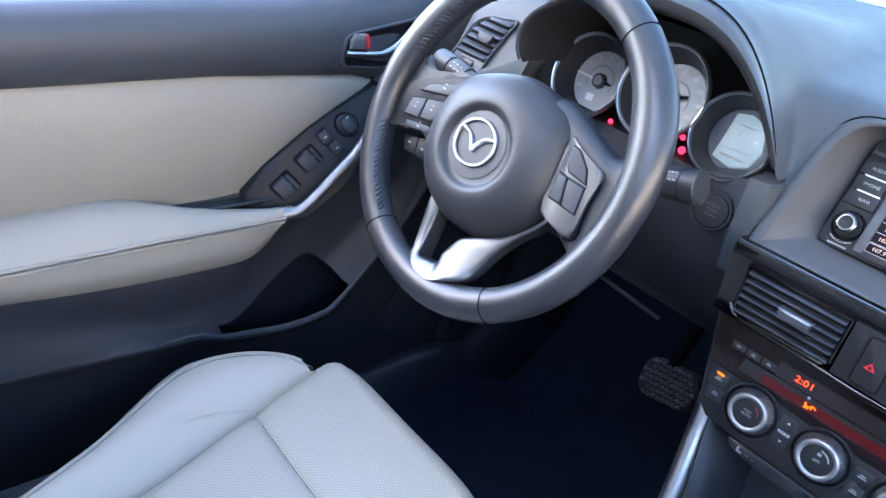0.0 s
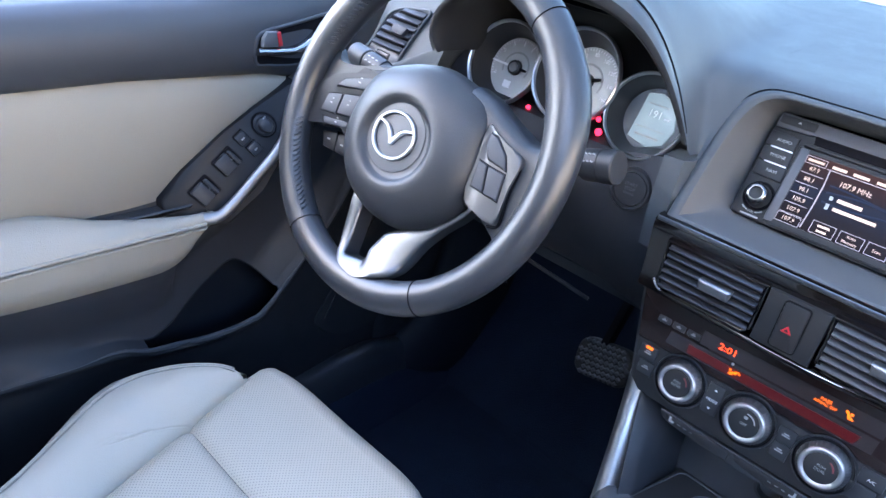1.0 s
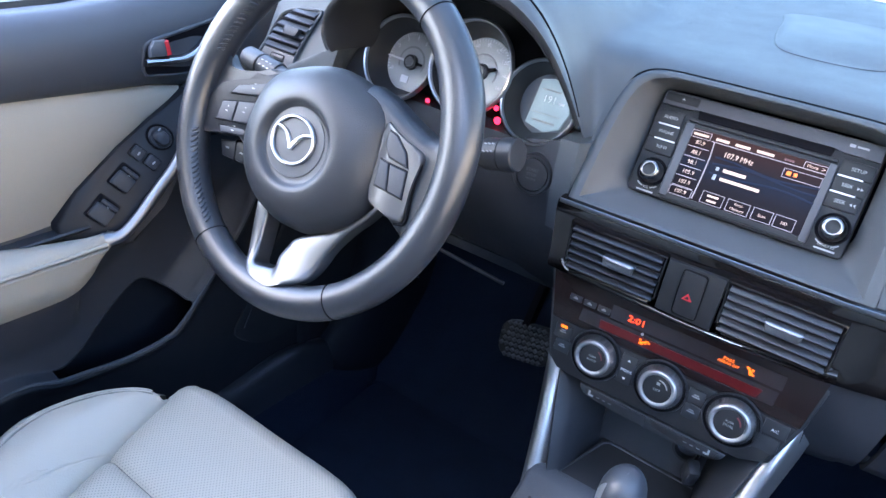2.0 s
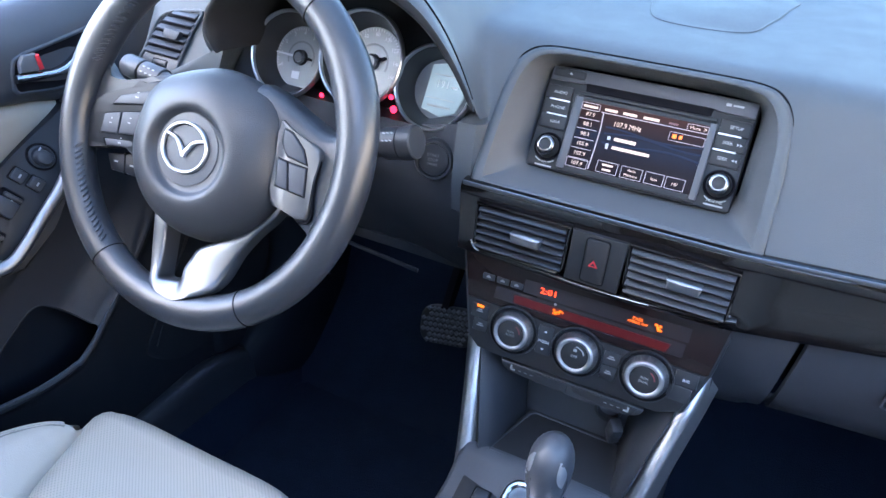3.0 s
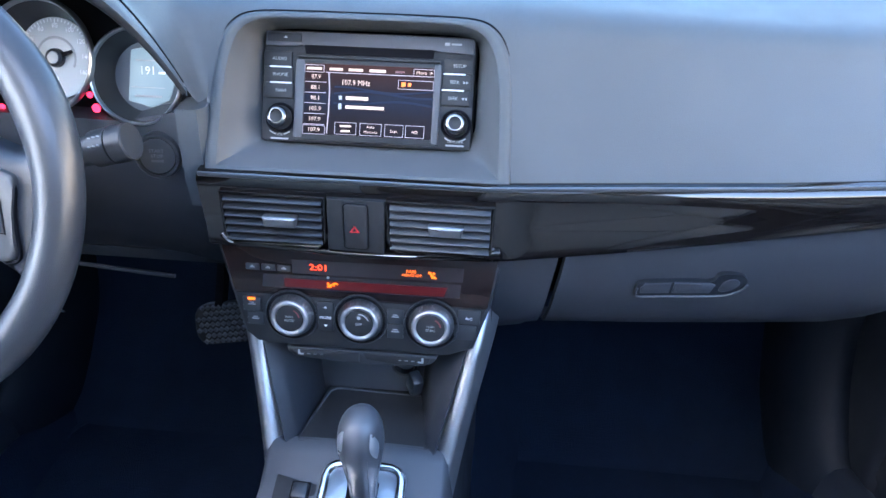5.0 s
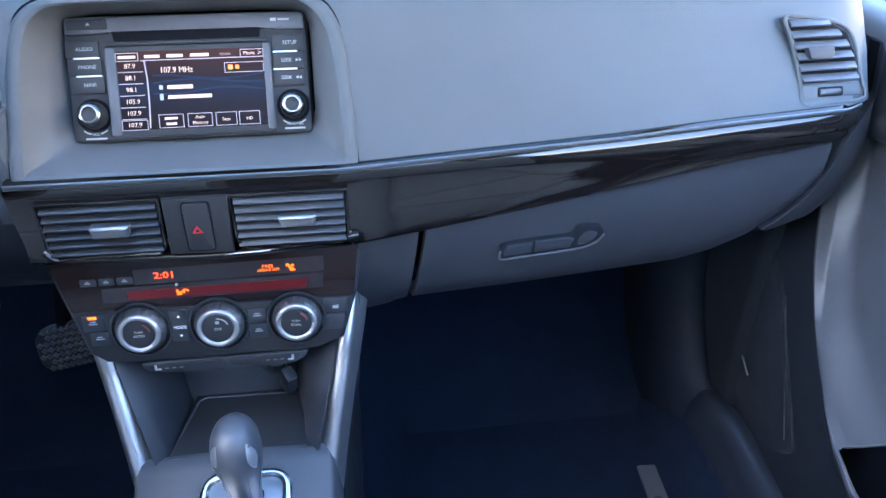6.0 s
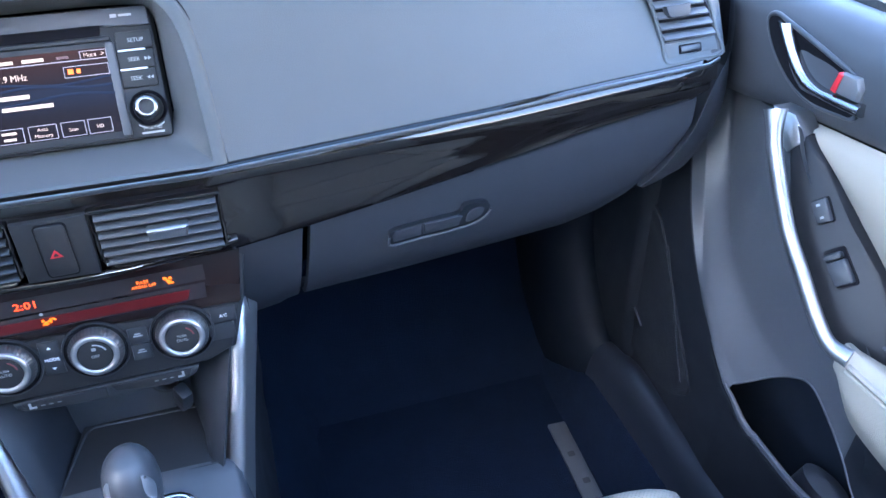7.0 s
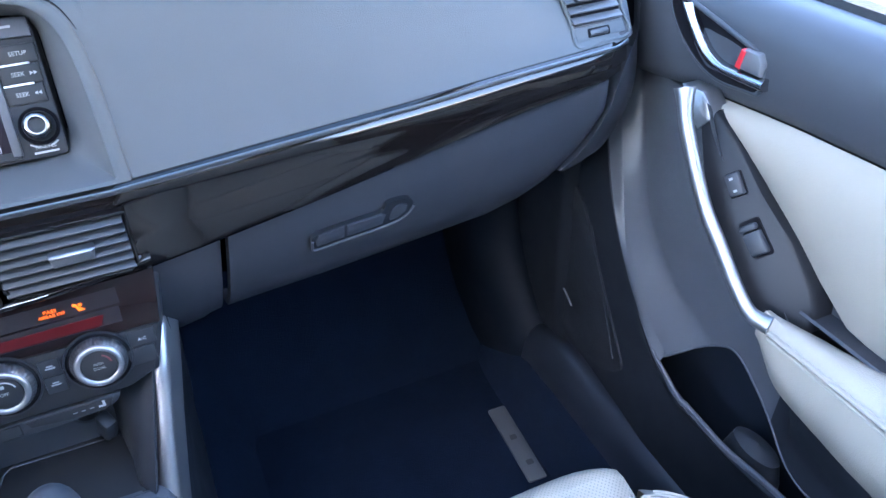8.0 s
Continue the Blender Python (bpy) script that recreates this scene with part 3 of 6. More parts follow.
    def depth(y, z):
        r = curve1(rim_k, y)
        slope = 1.0 if y < 0.56 else 0.66
        da = (z - r) * slope
        wall = 0.668 + 0.05 * max(0, 0.33 - z) + 0.10 * max(0, y - 0.62) * (1 if y < 0.85 else 0.6)
        if y < 0.645:
            up = max(curve1(low_edge, y) if y < 0.486 else 0, curve1(strip_z, y) if y > 0.44 else 0)
        else:
            up = 0.74
        ds = (up - z) * (1.0 if y < 0.46 else 0.70)
        body = 0.672 + 0.026 * ss(da / 0.055) - 0.018 * ss(1 - ds / 0.05) + 0.03 * ss((y - 0.68) / 0.12)
        rear = 0.668 + 0.020 * ss((up - z) / 0.08)
        body = rear + (body - rear) * ss((y - 0.41) / 0.09)
        x = wall + (body - wall) * ss(da / (0.012 + 0.12 * (1 - ss((y - 0.10) / 0.24))))
        bead = 0.0045 + 0.008 * ss(1 - abs(y - 0.33) / 0.12)
        x -= 0.0055 * math.exp(-((da + 0.001) / bead) ** 2) * (1 - ss((y - (0.70 if s < 0 else 0.59)) / 0.10)) * ss((y - 0.10) / 0.2)
        return x

    ysl = [-0.6, -0.4, -0.2, -0.1, 0.0] + [0.02 * k for k in range(1, 16)] + [0.30 + 0.0045 * k for k in range(1, 124)] + [0.88, 0.92, 0.97, 1.02]
    rows = []
    for y in ysl:
        hi = min(curve1(low_edge, y) + 0.012, 0.60) if y < 0.474 else min(curve1(belt, y) + 0.004, curve1(strip_z, y) + 0.004 if y < 0.645 else 1)
        r = min(curve1(rim_k, y), hi - 0.04)
        tt = max(r + 0.012, min(hi - 0.02, curve1(top_k, y) - 0.004 if 0.34 < y < 0.635 else 0))
        zs = [0.13 + (r - 0.006 - 0.13) * k / 24 for k in range(24)] + [r - 0.006 + 0.002 * k for k in range(9)]
        a, b = zs[-1], max(zs[-1] + 0.001, tt - 0.006)
        zs += [a + (b - a) * k / 14 for k in range(1, 15)]
        a = zs[-1]
        zs += [a + 0.0015 * k for k in range(1, 8)]
        a = zs[-1]
        zs += [a + (hi - a) * k / 44 for k in range(1, 45)]
        rows.append([P(depth(y, z), y, z) for z in zs])
    cut_a, cut_b = 29, 46

    def is_open(y):
        return 0.355 < y < 0.612 and curve1(top_k, y) - curve1(rim_k, y) > 0.013

    # Pocket wall darkened in colour for the shade low on the door.
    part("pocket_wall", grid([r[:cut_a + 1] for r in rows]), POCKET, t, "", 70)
    split = next(i for i, y in enumerate(ysl) if y > 0.462)
    hole0 = next(i for i, y in enumerate(ysl) if is_open(y))
    hole1 = max(i for i, y in enumerate(ysl) if is_open(y))
    # Each side's plastic colour stands in for how much light it gets.
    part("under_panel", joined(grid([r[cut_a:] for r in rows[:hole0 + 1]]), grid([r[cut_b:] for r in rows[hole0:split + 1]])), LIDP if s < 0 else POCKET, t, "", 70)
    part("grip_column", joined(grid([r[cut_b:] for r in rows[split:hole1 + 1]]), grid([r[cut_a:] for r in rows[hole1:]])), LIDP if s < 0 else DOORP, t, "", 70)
    # Flat black sheet for the shade inside the pocket.
    part("pocket_shade_sheet", prism(Matrix(((0, 0, -s, s * 0.741), (1, 0, 0, 0), (0, 1, 0, 0), (0, 0, 0, 1))), [(0.30, 0.14), (0.68, 0.14), (0.68, 0.47), (0.30, 0.44)], -0.002, 0.0), KICK, t)
    edge = [Vector(rows[i][cut_b]) for i in range(hole0, hole1 + 1, 3)]
    # Edge goes black with the driver side's shade, lighter where light catches it.
    part("opening_edge", sweep(smooth(edge, 2), ring(0.0013, 0.0013, 8), up=(s, 0, 0)), POCKET if s < 0 else DOORP, t)
    lip = [Vector(rows[i][cut_a]) + Vector((-s * 0.0005, 0, -0.001)) for i, y in enumerate(ysl) if 0.20 <= y <= 0.665]
    # Lighter lip colour draws the highlight along the pocket rim.
    part("pocket_lip", sweep(lip, lambda f: ring(0.0003 + 0.0045 * ss(f * 2.5) * ss((1 - f) * 4), 0.0003 + 0.0036 * ss(f * 2.5) * ss((1 - f) * 4), 8), up=(s, 0, 0)), DOORP, t)
    if s > 0:
        bottle = [P(0.706 + 0.020 * math.cos(a), 0.478 + 0.040 * math.sin(a), 0.0) for a in [2 * math.pi * k / 20 for k in range(20)]]
        part("pocket_insert", grid([[(x, y, 0.20) for x, y, z in bottle], [(x, y, 0.285) for x, y, z in bottle], [(s * 0.706 + (x - s * 0.706) * 0.8, 0.478 + (y - 0.478) * 0.8, 0.312) for x, y, z in bottle], [(s * 0.706, 0.478, 0.319) for x, y, z in bottle]], closed=True), DARK, t)
    # speaker grille with its badge
    m3 = Matrix(((0, 0, -s, s * 0.688), (1, 0, 0, 0), (0, 1, 0, 0), (0, 0, 0, 1)))
    g = smooth([(0.905, 0.420, 0), (0.9300, 0.330, 0), (0.9231, 0.2537, 0), (0.8822, 0.2121, 0), (0.8199, 0.1930, 0), (0.7461, 0.2065, 0), (0.6850, 0.2560, 0), (0.7030, 0.2980, 0), (0.7499, 0.3571, 0), (0.784, 0.3990, 0), (0.835, 0.455, 0), (0.880, 0.455, 0)], 4, True)
    bm = prism(m3, [(p.x, p.y) for p in g], -0.02, 0.0035, 0.0025)
    for v in bm.verts:
        v.co.x += s * (0.10 * max(0, v.co.y - 0.62) + 0.05 * max(0, 0.33 - v.co.z) - 0.020)
    gr = part("speaker_grille", bm, GRILLE, t, "fine-meshed black speaker grille")
    crease = [P(0.6675 + 0.10 * max(0, y - 0.62) - 0.0005, y, z) for y, z in ((0.800, 0.425), (0.775, 0.385), (0.745, 0.335), (0.720, 0.290), (0.704, 0.262))]
    part("grille_crease", sweep(smooth(crease, 4), ring(0.0016, 0.0016, 6), up=(s, 0, 0)), GRILLE, gr)
    part("badge", sweep([P(0.6795, 0.8400, 0.2870), P(0.6780, 0.826, 0.2815), P(0.6768, 0.812, 0.2740)], ring(0.0008, 0.0016, 6), up=(s, 0, 0)), SILVER, gr)
    # inside handle
    dy, dz = (0.0, 0.0) if s > 0 else (-0.0125, 0.014)
    m4 = Matrix(((0, 0, -s, s * 0.700), (1, 0, 0, dy), (0, 1, 0, dz), (0, 0, 0, 1)))

    def H(x, y, z):
        return P(x, y + dy, z + dz)

    out = [(0.7332, 0.7488), (0.7150, 0.7247), (0.6825, 0.7025), (0.6506, 0.6935), (0.6126, 0.6964), (0.5956, 0.7010), (0.5970, 0.7239), (0.6080, 0.7350), (0.6381, 0.7420), (0.6709, 0.7490), (0.7057, 0.7560), (0.7260, 0.7585)]
    if s < 0:
        out = [(a - 0.008 * max(0, min(1, (0.66 - a) / 0.05)), b - 0.005 * (b < 0.705)) for a, b in out]
    out = [(p.x, p.y) for p in smooth([(a, b, 0) for a, b in out], 5, True)]
    cup = part("handle_cup", sweep([m4 @ Vector((a, b, 0.0010)) for a, b in out], ring(0.0026, 0.0024, 10), closed=True, up=(s, 0, 0)), UPDOOR, t, "raised rim of the handle cup", 70)
    inner = [(0.656 + (a - 0.656) * 0.97, 0.727 + (b - 0.727) * 0.95) for a, b in out]
    rows = []
    for f, n_ in ((1.0, 0.0030), (0.93, 0.0022), (0.8, 0.0012), (0.55, 0.0006), (0.2, 0.0004)):
        rows.append([m4 @ Vector((0.656 + (a - 0.656) * f, 0.729 + (b - 0.729) * f, n_)) for a, b in inner])
    # Dish lies on the panel; its black colour is the hollow's shade.
    part("cup_shade", grid(rows, closed=True), NEARBLACK, cup, "", 70)
    low, hig = [(0.5860, 0.7060), (0.6250, 0.7044), (0.6540, 0.7058), (0.6760, 0.7165), (0.6970, 0.7370), (0.7130, 0.7560)], [(0.5880, 0.7170), (0.6250, 0.7145), (0.6450, 0.7146), (0.6640, 0.7215), (0.6830, 0.7370), (0.7010, 0.7560)]
    low, hig = smooth([(a, b, 0) for a, b in low], 4), smooth([(a, b, 0) for a, b in hig], 4)
    rows = []
    for a, b in zip(low, hig):
        rows.append([H(x, *(a.lerp(b, f).xy)) for f, x in ((0.02, 0.701), (0.0, 0.695), (0.10, 0.6905), (0.30, 0.6885), (0.55, 0.6882), (0.80, 0.6895), (0.96, 0.6925), (1.0, 0.697), (0.98, 0.701))])
    bm = grid(rows)
    bm.verts.ensure_lookup_table()
    bm.faces.new(bm.verts[:9])
    part("handle_lever", bm, LEVERC, cup, "chrome door handle lever", 60)
    part("lock_knob", prism(m4, [(0.5945, 0.7170), (0.6200, 0.7165), (0.6235, 0.7230), (0.6180, 0.7370), (0.6010, 0.7370), (0.5950, 0.7290)], 0.0, 0.009, 0.003), GREYKNOB, cup)
    part("lock_flag", prism(m4, [(0.6185, 0.7170), (0.6245, 0.7180), (0.6205, 0.7362), (0.6150, 0.7350)], 0.004, 0.0102, 0.001), RED, cup, "red lock flag")

    # switches on the panel
    def key(y, z, w, h, turn, name="window_switch", deep=False):
        k = on(m, y, z, 0.0, turn)
        if deep:
            part("switch_well", prism(k, rrect(0, 0, w, h, 0.003), -0.004, 0.0012, 0.0), NEARBLACK, sw)
            return part(name, joined(box(k, -w * 0.12, 0, 0.003, w * 0.62, h * 0.86, 0.006, 0.002), box(k, w * 0.30, 0, 0.0045, w * 0.18, h * 0.8, 0.006, 0.002)), DARK, sw)
        return part(name, box(k, 0, 0, 0.002, w, h, 0.005, 0.0015), DARK, sw)

    if s < 0:
        key(0.4900, 0.5480, 0.0350, 0.0270, 40, deep=True)
        key(0.5250, 0.5830, 0.0340, 0.0250, 40, deep=True)
        for y, z in ((0.5490, 0.6120), (0.5630, 0.5985)):
            part("switch_gap", prism(on(m, y, z, 0, 40), rrect(0, 0, 0.0180, 0.0165, 0.002), -0.003, 0.0010), NEARBLACK, sw)
            key(y, z, 0.0155, 0.0140, 40, "lock_switch")
        k = on(m, 0.581, 0.6275, 0.0)
        part("dial_gap", lathe(k, [(0.0165, -0.002), (0.0165, 0.0012), (0, 0.0012)], 28), NEARBLACK, sw)
        part("mirror_dial", lathe(k, [(0.0140, -0.004), (0.0140, 0.002), (0.0125, 0.004), (0.0095, 0.003), (0.0085, 0.008), (0.0065, 0.010), (0, 0.010)], 28), DARK, sw)
        for y, z in ((0.549, 0.612), (0.563, 0.5985), (0.581, 0.638), (0.529, 0.586), (0.494, 0.551)):
            part("print_mark", box(on(m, y, z, 0, 40), 0, 0, 0.0052, 0.005, 0.0016, 0.0006, 0), GREYPRINT, sw)
    else:
        part("switch_gap", prism(on(m, 0.579, 0.6145, 0, 45), rrect(0, 0, 0.0258, 0.0150, 0.003), -0.003, 0.0010), NEARBLACK, sw)
        key(0.579, 0.6145, 0.0232, 0.0125, 45, "lock_switch")
        for d in (-0.006, 0.006):
            part("print_mark", box(on(m, 0.579 + d * 0.75, 0.6145 + d * 0.72, 0, 45), 0, 0, 0.0048, 0.0024, 0.0030, 0.0006, 0), GREYPRINT, sw)
        key(0.538, 0.5757, 0.0390, 0.0180, 40, deep=True)
    return t


THREAD = mat("grey_thread", (0.17, 0.16, 0.14), 0.7, vary=0.1)
GREYKNOB = mat("grey_plastic", (0.095, 0.10, 0.108), 0.4)
GRILLE = mat("speaker_mesh", (0.012, 0.014, 0.018), 0.6, grain=0.5, scale=420, spec=0.25)
door(-1, "beside the driver seat")
door(1, "beside the passenger seat")


# ---- dashboard ----
dash = thing("dashboard", (0, 1.0, 0.5), "black soft-touch dashboard with a gloss black trim strip", "dashboard")
SEC = [(0.690, 0.700), (0.7015, 0.722), (0.7165, 0.752), (0.7315, 0.782), (0.7455, 0.809), (0.7585, 0.829), (0.780, 0.8395), (0.82, 0.844), (0.900, 0.849), (1.000, 0.857), (1.200, 0.875), (1.300, 0.880)]
SECS = smooth([(0, y, z) for y, z in SEC], 4)
TOPZ = [(-0.15, 0.700), (0.13, 0.700), (0.256, 0.704), (0.391, 0.708), (0.504, 0.714), (0.621, 0.718), (0.70, 0.719)]
BOTZ = [(-0.15, 0.618), (0.0, 0.613), (0.134, 0.617), (0.204, 0.625), (0.286, 0.635), (0.399, 0.651), (0.515, 0.668), (0.637, 0.681), (0.70, 0.686)]


def facey(x):
    return curve1([(-0.2, 0.685), (0.13, 0.685), (0.632, 0.720), (0.672, 0.736), (0.71, 0.77)], x)


def padpoint(x, p):
    f = min(1, max(0, (0.90 - p.y) / 0.15))
    low = min(1, max(0, (0.83 - p.z) / 0.13))
    drop = 0.012 * min(1, max(0, (x - 0.16) / 0.25)) * min(1, max(0, (p.z - 0.75) / 0.07))
    z = p.z + (curve1(TOPZ, x) - 0.700) * low - drop
    y = p.y + (facey(x) - 0.685) * f
    end = max(0, (abs(x) - 0.632) / 0.058)
    return (x, y + 0.05 * end ** 3, z - 0.02 * end ** 3)


def bezel_z(x):
    """Height of the radio surround's outline over the pad, 0 outside it."""
    last = None
    for p in bez(6):
        if last and (last.x - x) * (p.x - x) <= 0 and p.x != last.x:
            return last.y + (p.y - last.y) * (x - last.x) / (p.x - last.x)
        last = p
    return 0.0


def bez(u):
    """Outline of the radio surround, from the lower left over the top to the lower right."""
    return smooth([(-0.1445, 0.699, 0), (-0.1425, 0.735, 0), (-0.139, 0.775, 0), (-0.133, 0.805, 0), (-0.122, 0.824, 0), (-0.100, 0.8325, 0), (-0.05, 0.834, 0), (0, 0.834, 0), (0.05, 0.834, 0), (0.104, 0.8325, 0), (0.1255, 0.824, 0), (0.1375, 0.805, 0), (0.1430, 0.775, 0), (0.1455, 0.735, 0), (0.1470, 0.699, 0)], u)


rows = []
XS = [-0.1444, -0.1438, -0.143, -0.142, -0.140, -0.137, -0.133, -0.128, -0.122, -0.112, -0.10, -0.07, -0.03, 0.0, 0.03, 0.07, 0.10, 0.112, 0.122, 0.130, 0.1355, 0.139, 0.1415, 0.1435, 0.1452, 0.1463, 0.1475, 0.165, 0.20, 0.25, 0.30, 0.35, 0.40, 0.45, 0.50, 0.55, 0.60, 0.63, 0.65, 0.665, 0.677, 0.687]
for x in XS:
    zb = bezel_z(x)
    i0 = next((i for i, p in enumerate(SECS) if p.z >= zb), 0)
    i0 = max(0, i0 - 1)
    f0 = 0 if zb <= SECS[0].z else max(0, min(1, (zb - SECS[i0].z) / (SECS[i0 + 1].z - SECS[i0].z)))
    row = []
    for k in range(46):
        f = (k / 45) ** 1.3
        s0 = i0 + f0 + (len(SECS) - 1 - i0 - f0) * f
        a = min(int(s0), len(SECS) - 2)
        row.append(padpoint(x, SECS[a].lerp(SECS[a + 1], s0 - a)))
    rows.append(row)
bm = grid(rows)
part("passenger_pad", bm, SOFT, dash, "", 60)
# defroster slot lid on top
m = face((0.02, 0.985, 0.8555), 85)
lid_out = [(p.x, p.y) for p in smooth([(-0.055, -0.066, 0), (-0.030, -0.082, 0), (0.016, -0.084, 0), (0.050, -0.070, 0), (0.064, -0.020, 0), (0.078, 0.060, 0), (0.080, 0.110, 0), (0.0, 0.125, 0), (-0.085, 0.110, 0), (-0.082, 0.060, 0), (-0.070, -0.020, 0)], 4, True)]
part("sensor_lid", prism(m, lid_out, -0.002, 0.0016, 0.0010), SOFT, dash)
part("lid_joint", sweep([m @ Vector((u, v, 0.0008)) for u, v in lid_out], ring(0.0014, 0.0010, 6), closed=True, up=m.to_3x3() @ Vector((0, 0, 1))), DARK, dash, "fine joint round the lid")

# driver side: arch over the instruments, flowing out of the dashboard top
def hood_shape(y):
    rx = curve1([(0.657, 0.175), (0.664, 0.172), (0.672, 0.167), (0.682, 0.161), (0.69, 0.157), (0.70, 0.154), (0.76, 0.152), (1.3, 0.150)], y)
    top = curve1([(0.657, 0.897), (0.68, 0.903), (0.72, 0.905), (0.80, 0.900), (0.90, 0.890), (1.0, 0.876), (1.1, 0.864), (1.3, 0.855)], y)
    return -0.3085, rx, top


def tuck(x, y, z, reach):
    """Turns the outer foot of the hood's front edge inwards."""
    if x > -0.40:
        return x
    k = max(0.0, 1 - max(0, y - 0.657) / reach)
    return x + k * (0.024 * max(0, (0.818 - z) / 0.031) ** 2 - 0.008 * math.exp(-((z - 0.835) / 0.02) ** 2))


def pad_z(y):
    for p, q in zip(SECS, SECS[1:]):
        if p.y <= y <= q.y:
            return p.z + (q.z - p.z) * (y - p.y) / (q.y - p.y)
    return 0.0


rows = []
for y in [0.657, 0.659, 0.664, 0.672, 0.682, 0.690, 0.695, 0.70, 0.706, 0.712, 0.72, 0.728, 0.736, 0.744, 0.752, 0.76, 0.77, 0.78, 0.80, 0.83, 0.87, 0.92, 0.98, 1.05, 1.12, 1.2, 1.299]:
    cx, rx, top = hood_shape(y)
    row = []
    for k in range(-12, 58):
        if k < 0:
            x = (cx - rx) + (-0.675 - cx + rx) * (-k / 12) if y >= 0.69 else cx - rx
        elif k <= 48:
            x = cx - rx * math.cos(math.pi * k / 48)
        else:
            x = (cx + rx) + (-0.1444 - cx - rx) * ((k - 48) / 9) if y >= 0.69 else cx + rx
        d = abs(x - cx) / rx
        b = top - (top - 0.787) * d ** 3.0
        a = pad_z(y)
        if y >= 0.69:
            e = max(0, (abs(x) - 0.60) / 0.075)
            soft = 0.00022 * min(1, max(0, (-0.1444 - x) / 0.05)) if x > cx else 0.00022
            z = 0.5 * (a + b + math.sqrt((a - b) ** 2 + soft)) if b > a - 0.1 else a
            z -= 0.004 * (1 - min(1, d))
            row.append((x, y + 0.05 * e ** 3, z - 0.02 * e ** 3))
        else:
            row.append((tuck(x, y, b, 0.034), y, b - 0.004 * ((0.664 - y) / 0.007) ** 2 * (y < 0.664)))
    rows.append(row)
bm = grid(rows)
bmesh.ops.remove_doubles(bm, verts=bm.verts, dist=0.00005)
part("instrument_hood", bm, SOFT, dash, "", 70)
cx, rx, top = hood_shape(0.679)
groove = [(cx + rx * math.cos(radians(a)), 0.679, 0.0006 + top - (top - 0.787) * abs(math.cos(radians(a))) ** 3.0) for a in range(2, 150, 4)]
part("hood_groove", sweep(groove, ring(0.0011, 0.0011, 6), up=(0, -1, 0.2)), NEARBLACK, dash, "dark shut line round the instrument hood")
rows = []
for y, sh, dz in ((0.657, 1.0, 0.004), (0.656, 0.985, 0.009), (0.659, 0.97, 0.014), (0.67, 0.962, 0.017), (0.70, 0.97, 0.018), (0.75, 0.98, 0.022), (0.79, 0.98, 0.026)):
    cx, rx, top = hood_shape(0.657)
    row = []
    for k in range(49):
        c = -math.cos(math.pi * k / 48)
        z = 0.787 + (top - 0.787 - dz) * (1 - abs(c) ** (3.0 + 40 * max(0, min(0.1, y - 0.657)))) - 0.003 * (sh < 0.99) - max(0, y - 0.66) * 0.06
        row.append((tuck(cx + min(rx * sh, hood_shape(max(y, 0.657))[1] - 0.004 * (y > 0.66)) * c, y, z, 0.030), y, z))
    rows.append(row)
part("hood_lining", grid(rows), HOODIN, dash, "", 70)
# fascia behind the wheel
rows = []
for x in [-0.675, -0.66, -0.62, -0.56, -0.52, -0.49]:
    e = max(0, (abs(x) - 0.60) / 0.075)
    rows.append([(x, 0.690 + 0.05 * e ** 3 + dy, z) for dy, z in ((0.07, 0.53), (0.045, 0.545), (0.022, 0.60), (0.004, 0.66), (0.0, 0.69), (0.002, 0.704))])
part("outer_fascia", grid(rows), SOFT, dash)
rows = []
for x, dy in [(-0.50, 0.0), (-0.465, 0.0), (-0.445, 0.0), (-0.40, 0.0), (-0.34, 0.0), (-0.28, 0.0), (-0.235, -0.004), (-0.20, -0.010), (-0.17, -0.018), (-0.1495, -0.022), (-0.146, -0.016), (-0.1455, 0.02)]:
    zt = curve1([(-0.5, 0.795), (-0.465, 0.790), (-0.445, 0.735), (-0.27, 0.73), (-0.22, 0.732), (-0.19, 0.745), (-0.165, 0.750), (-0.145, 0.752)], x)
    zb = 0.535
    rows.append([(x, 0.722 + dy + d, zb + f * (zt - zb)) for d, f in ((0.11, 0), (0.075, 0.0), (0.058, 0.10), (0.036, 0.25), (0.018, 0.40), (0.005, 0.55), (0.0, 0.70), (0.0, 0.85), (0.004, 1.0), (0.03, 1.01))])
part("inner_fascia", joined(grid(rows[:9], 0.004), grid([r[:6] for r in rows[8:]], 0.004)), LIDP, dash)
# Upper flank of the same fascia; lighter colour stands in for light on it.
part("stack_flank", grid([r[5:] for r in rows[8:]], 0.004), SOFT, dash, "flank of the centre stack, lightened in colour for the light on it")
# knee panel
knee = [[(x, y, z) for x in (-0.66, -0.5, -0.3, -0.17, -0.15)] for y, z in ((0.790, 0.545), (0.795, 0.530), (0.83, 0.520), (0.95, 0.515))]
part("knee_panel", grid(knee, 0.004), DARK, dash)
part("knee_lip", sweep([(-0.372, 0.790, 0.514), (-0.36, 0.790, 0.513), (-0.26, 0.790, 0.505), (-0.252, 0.791, 0.504)], ring(0.0022, 0.0030, 8)), LIDP, dash)

# gloss strip
rows = []
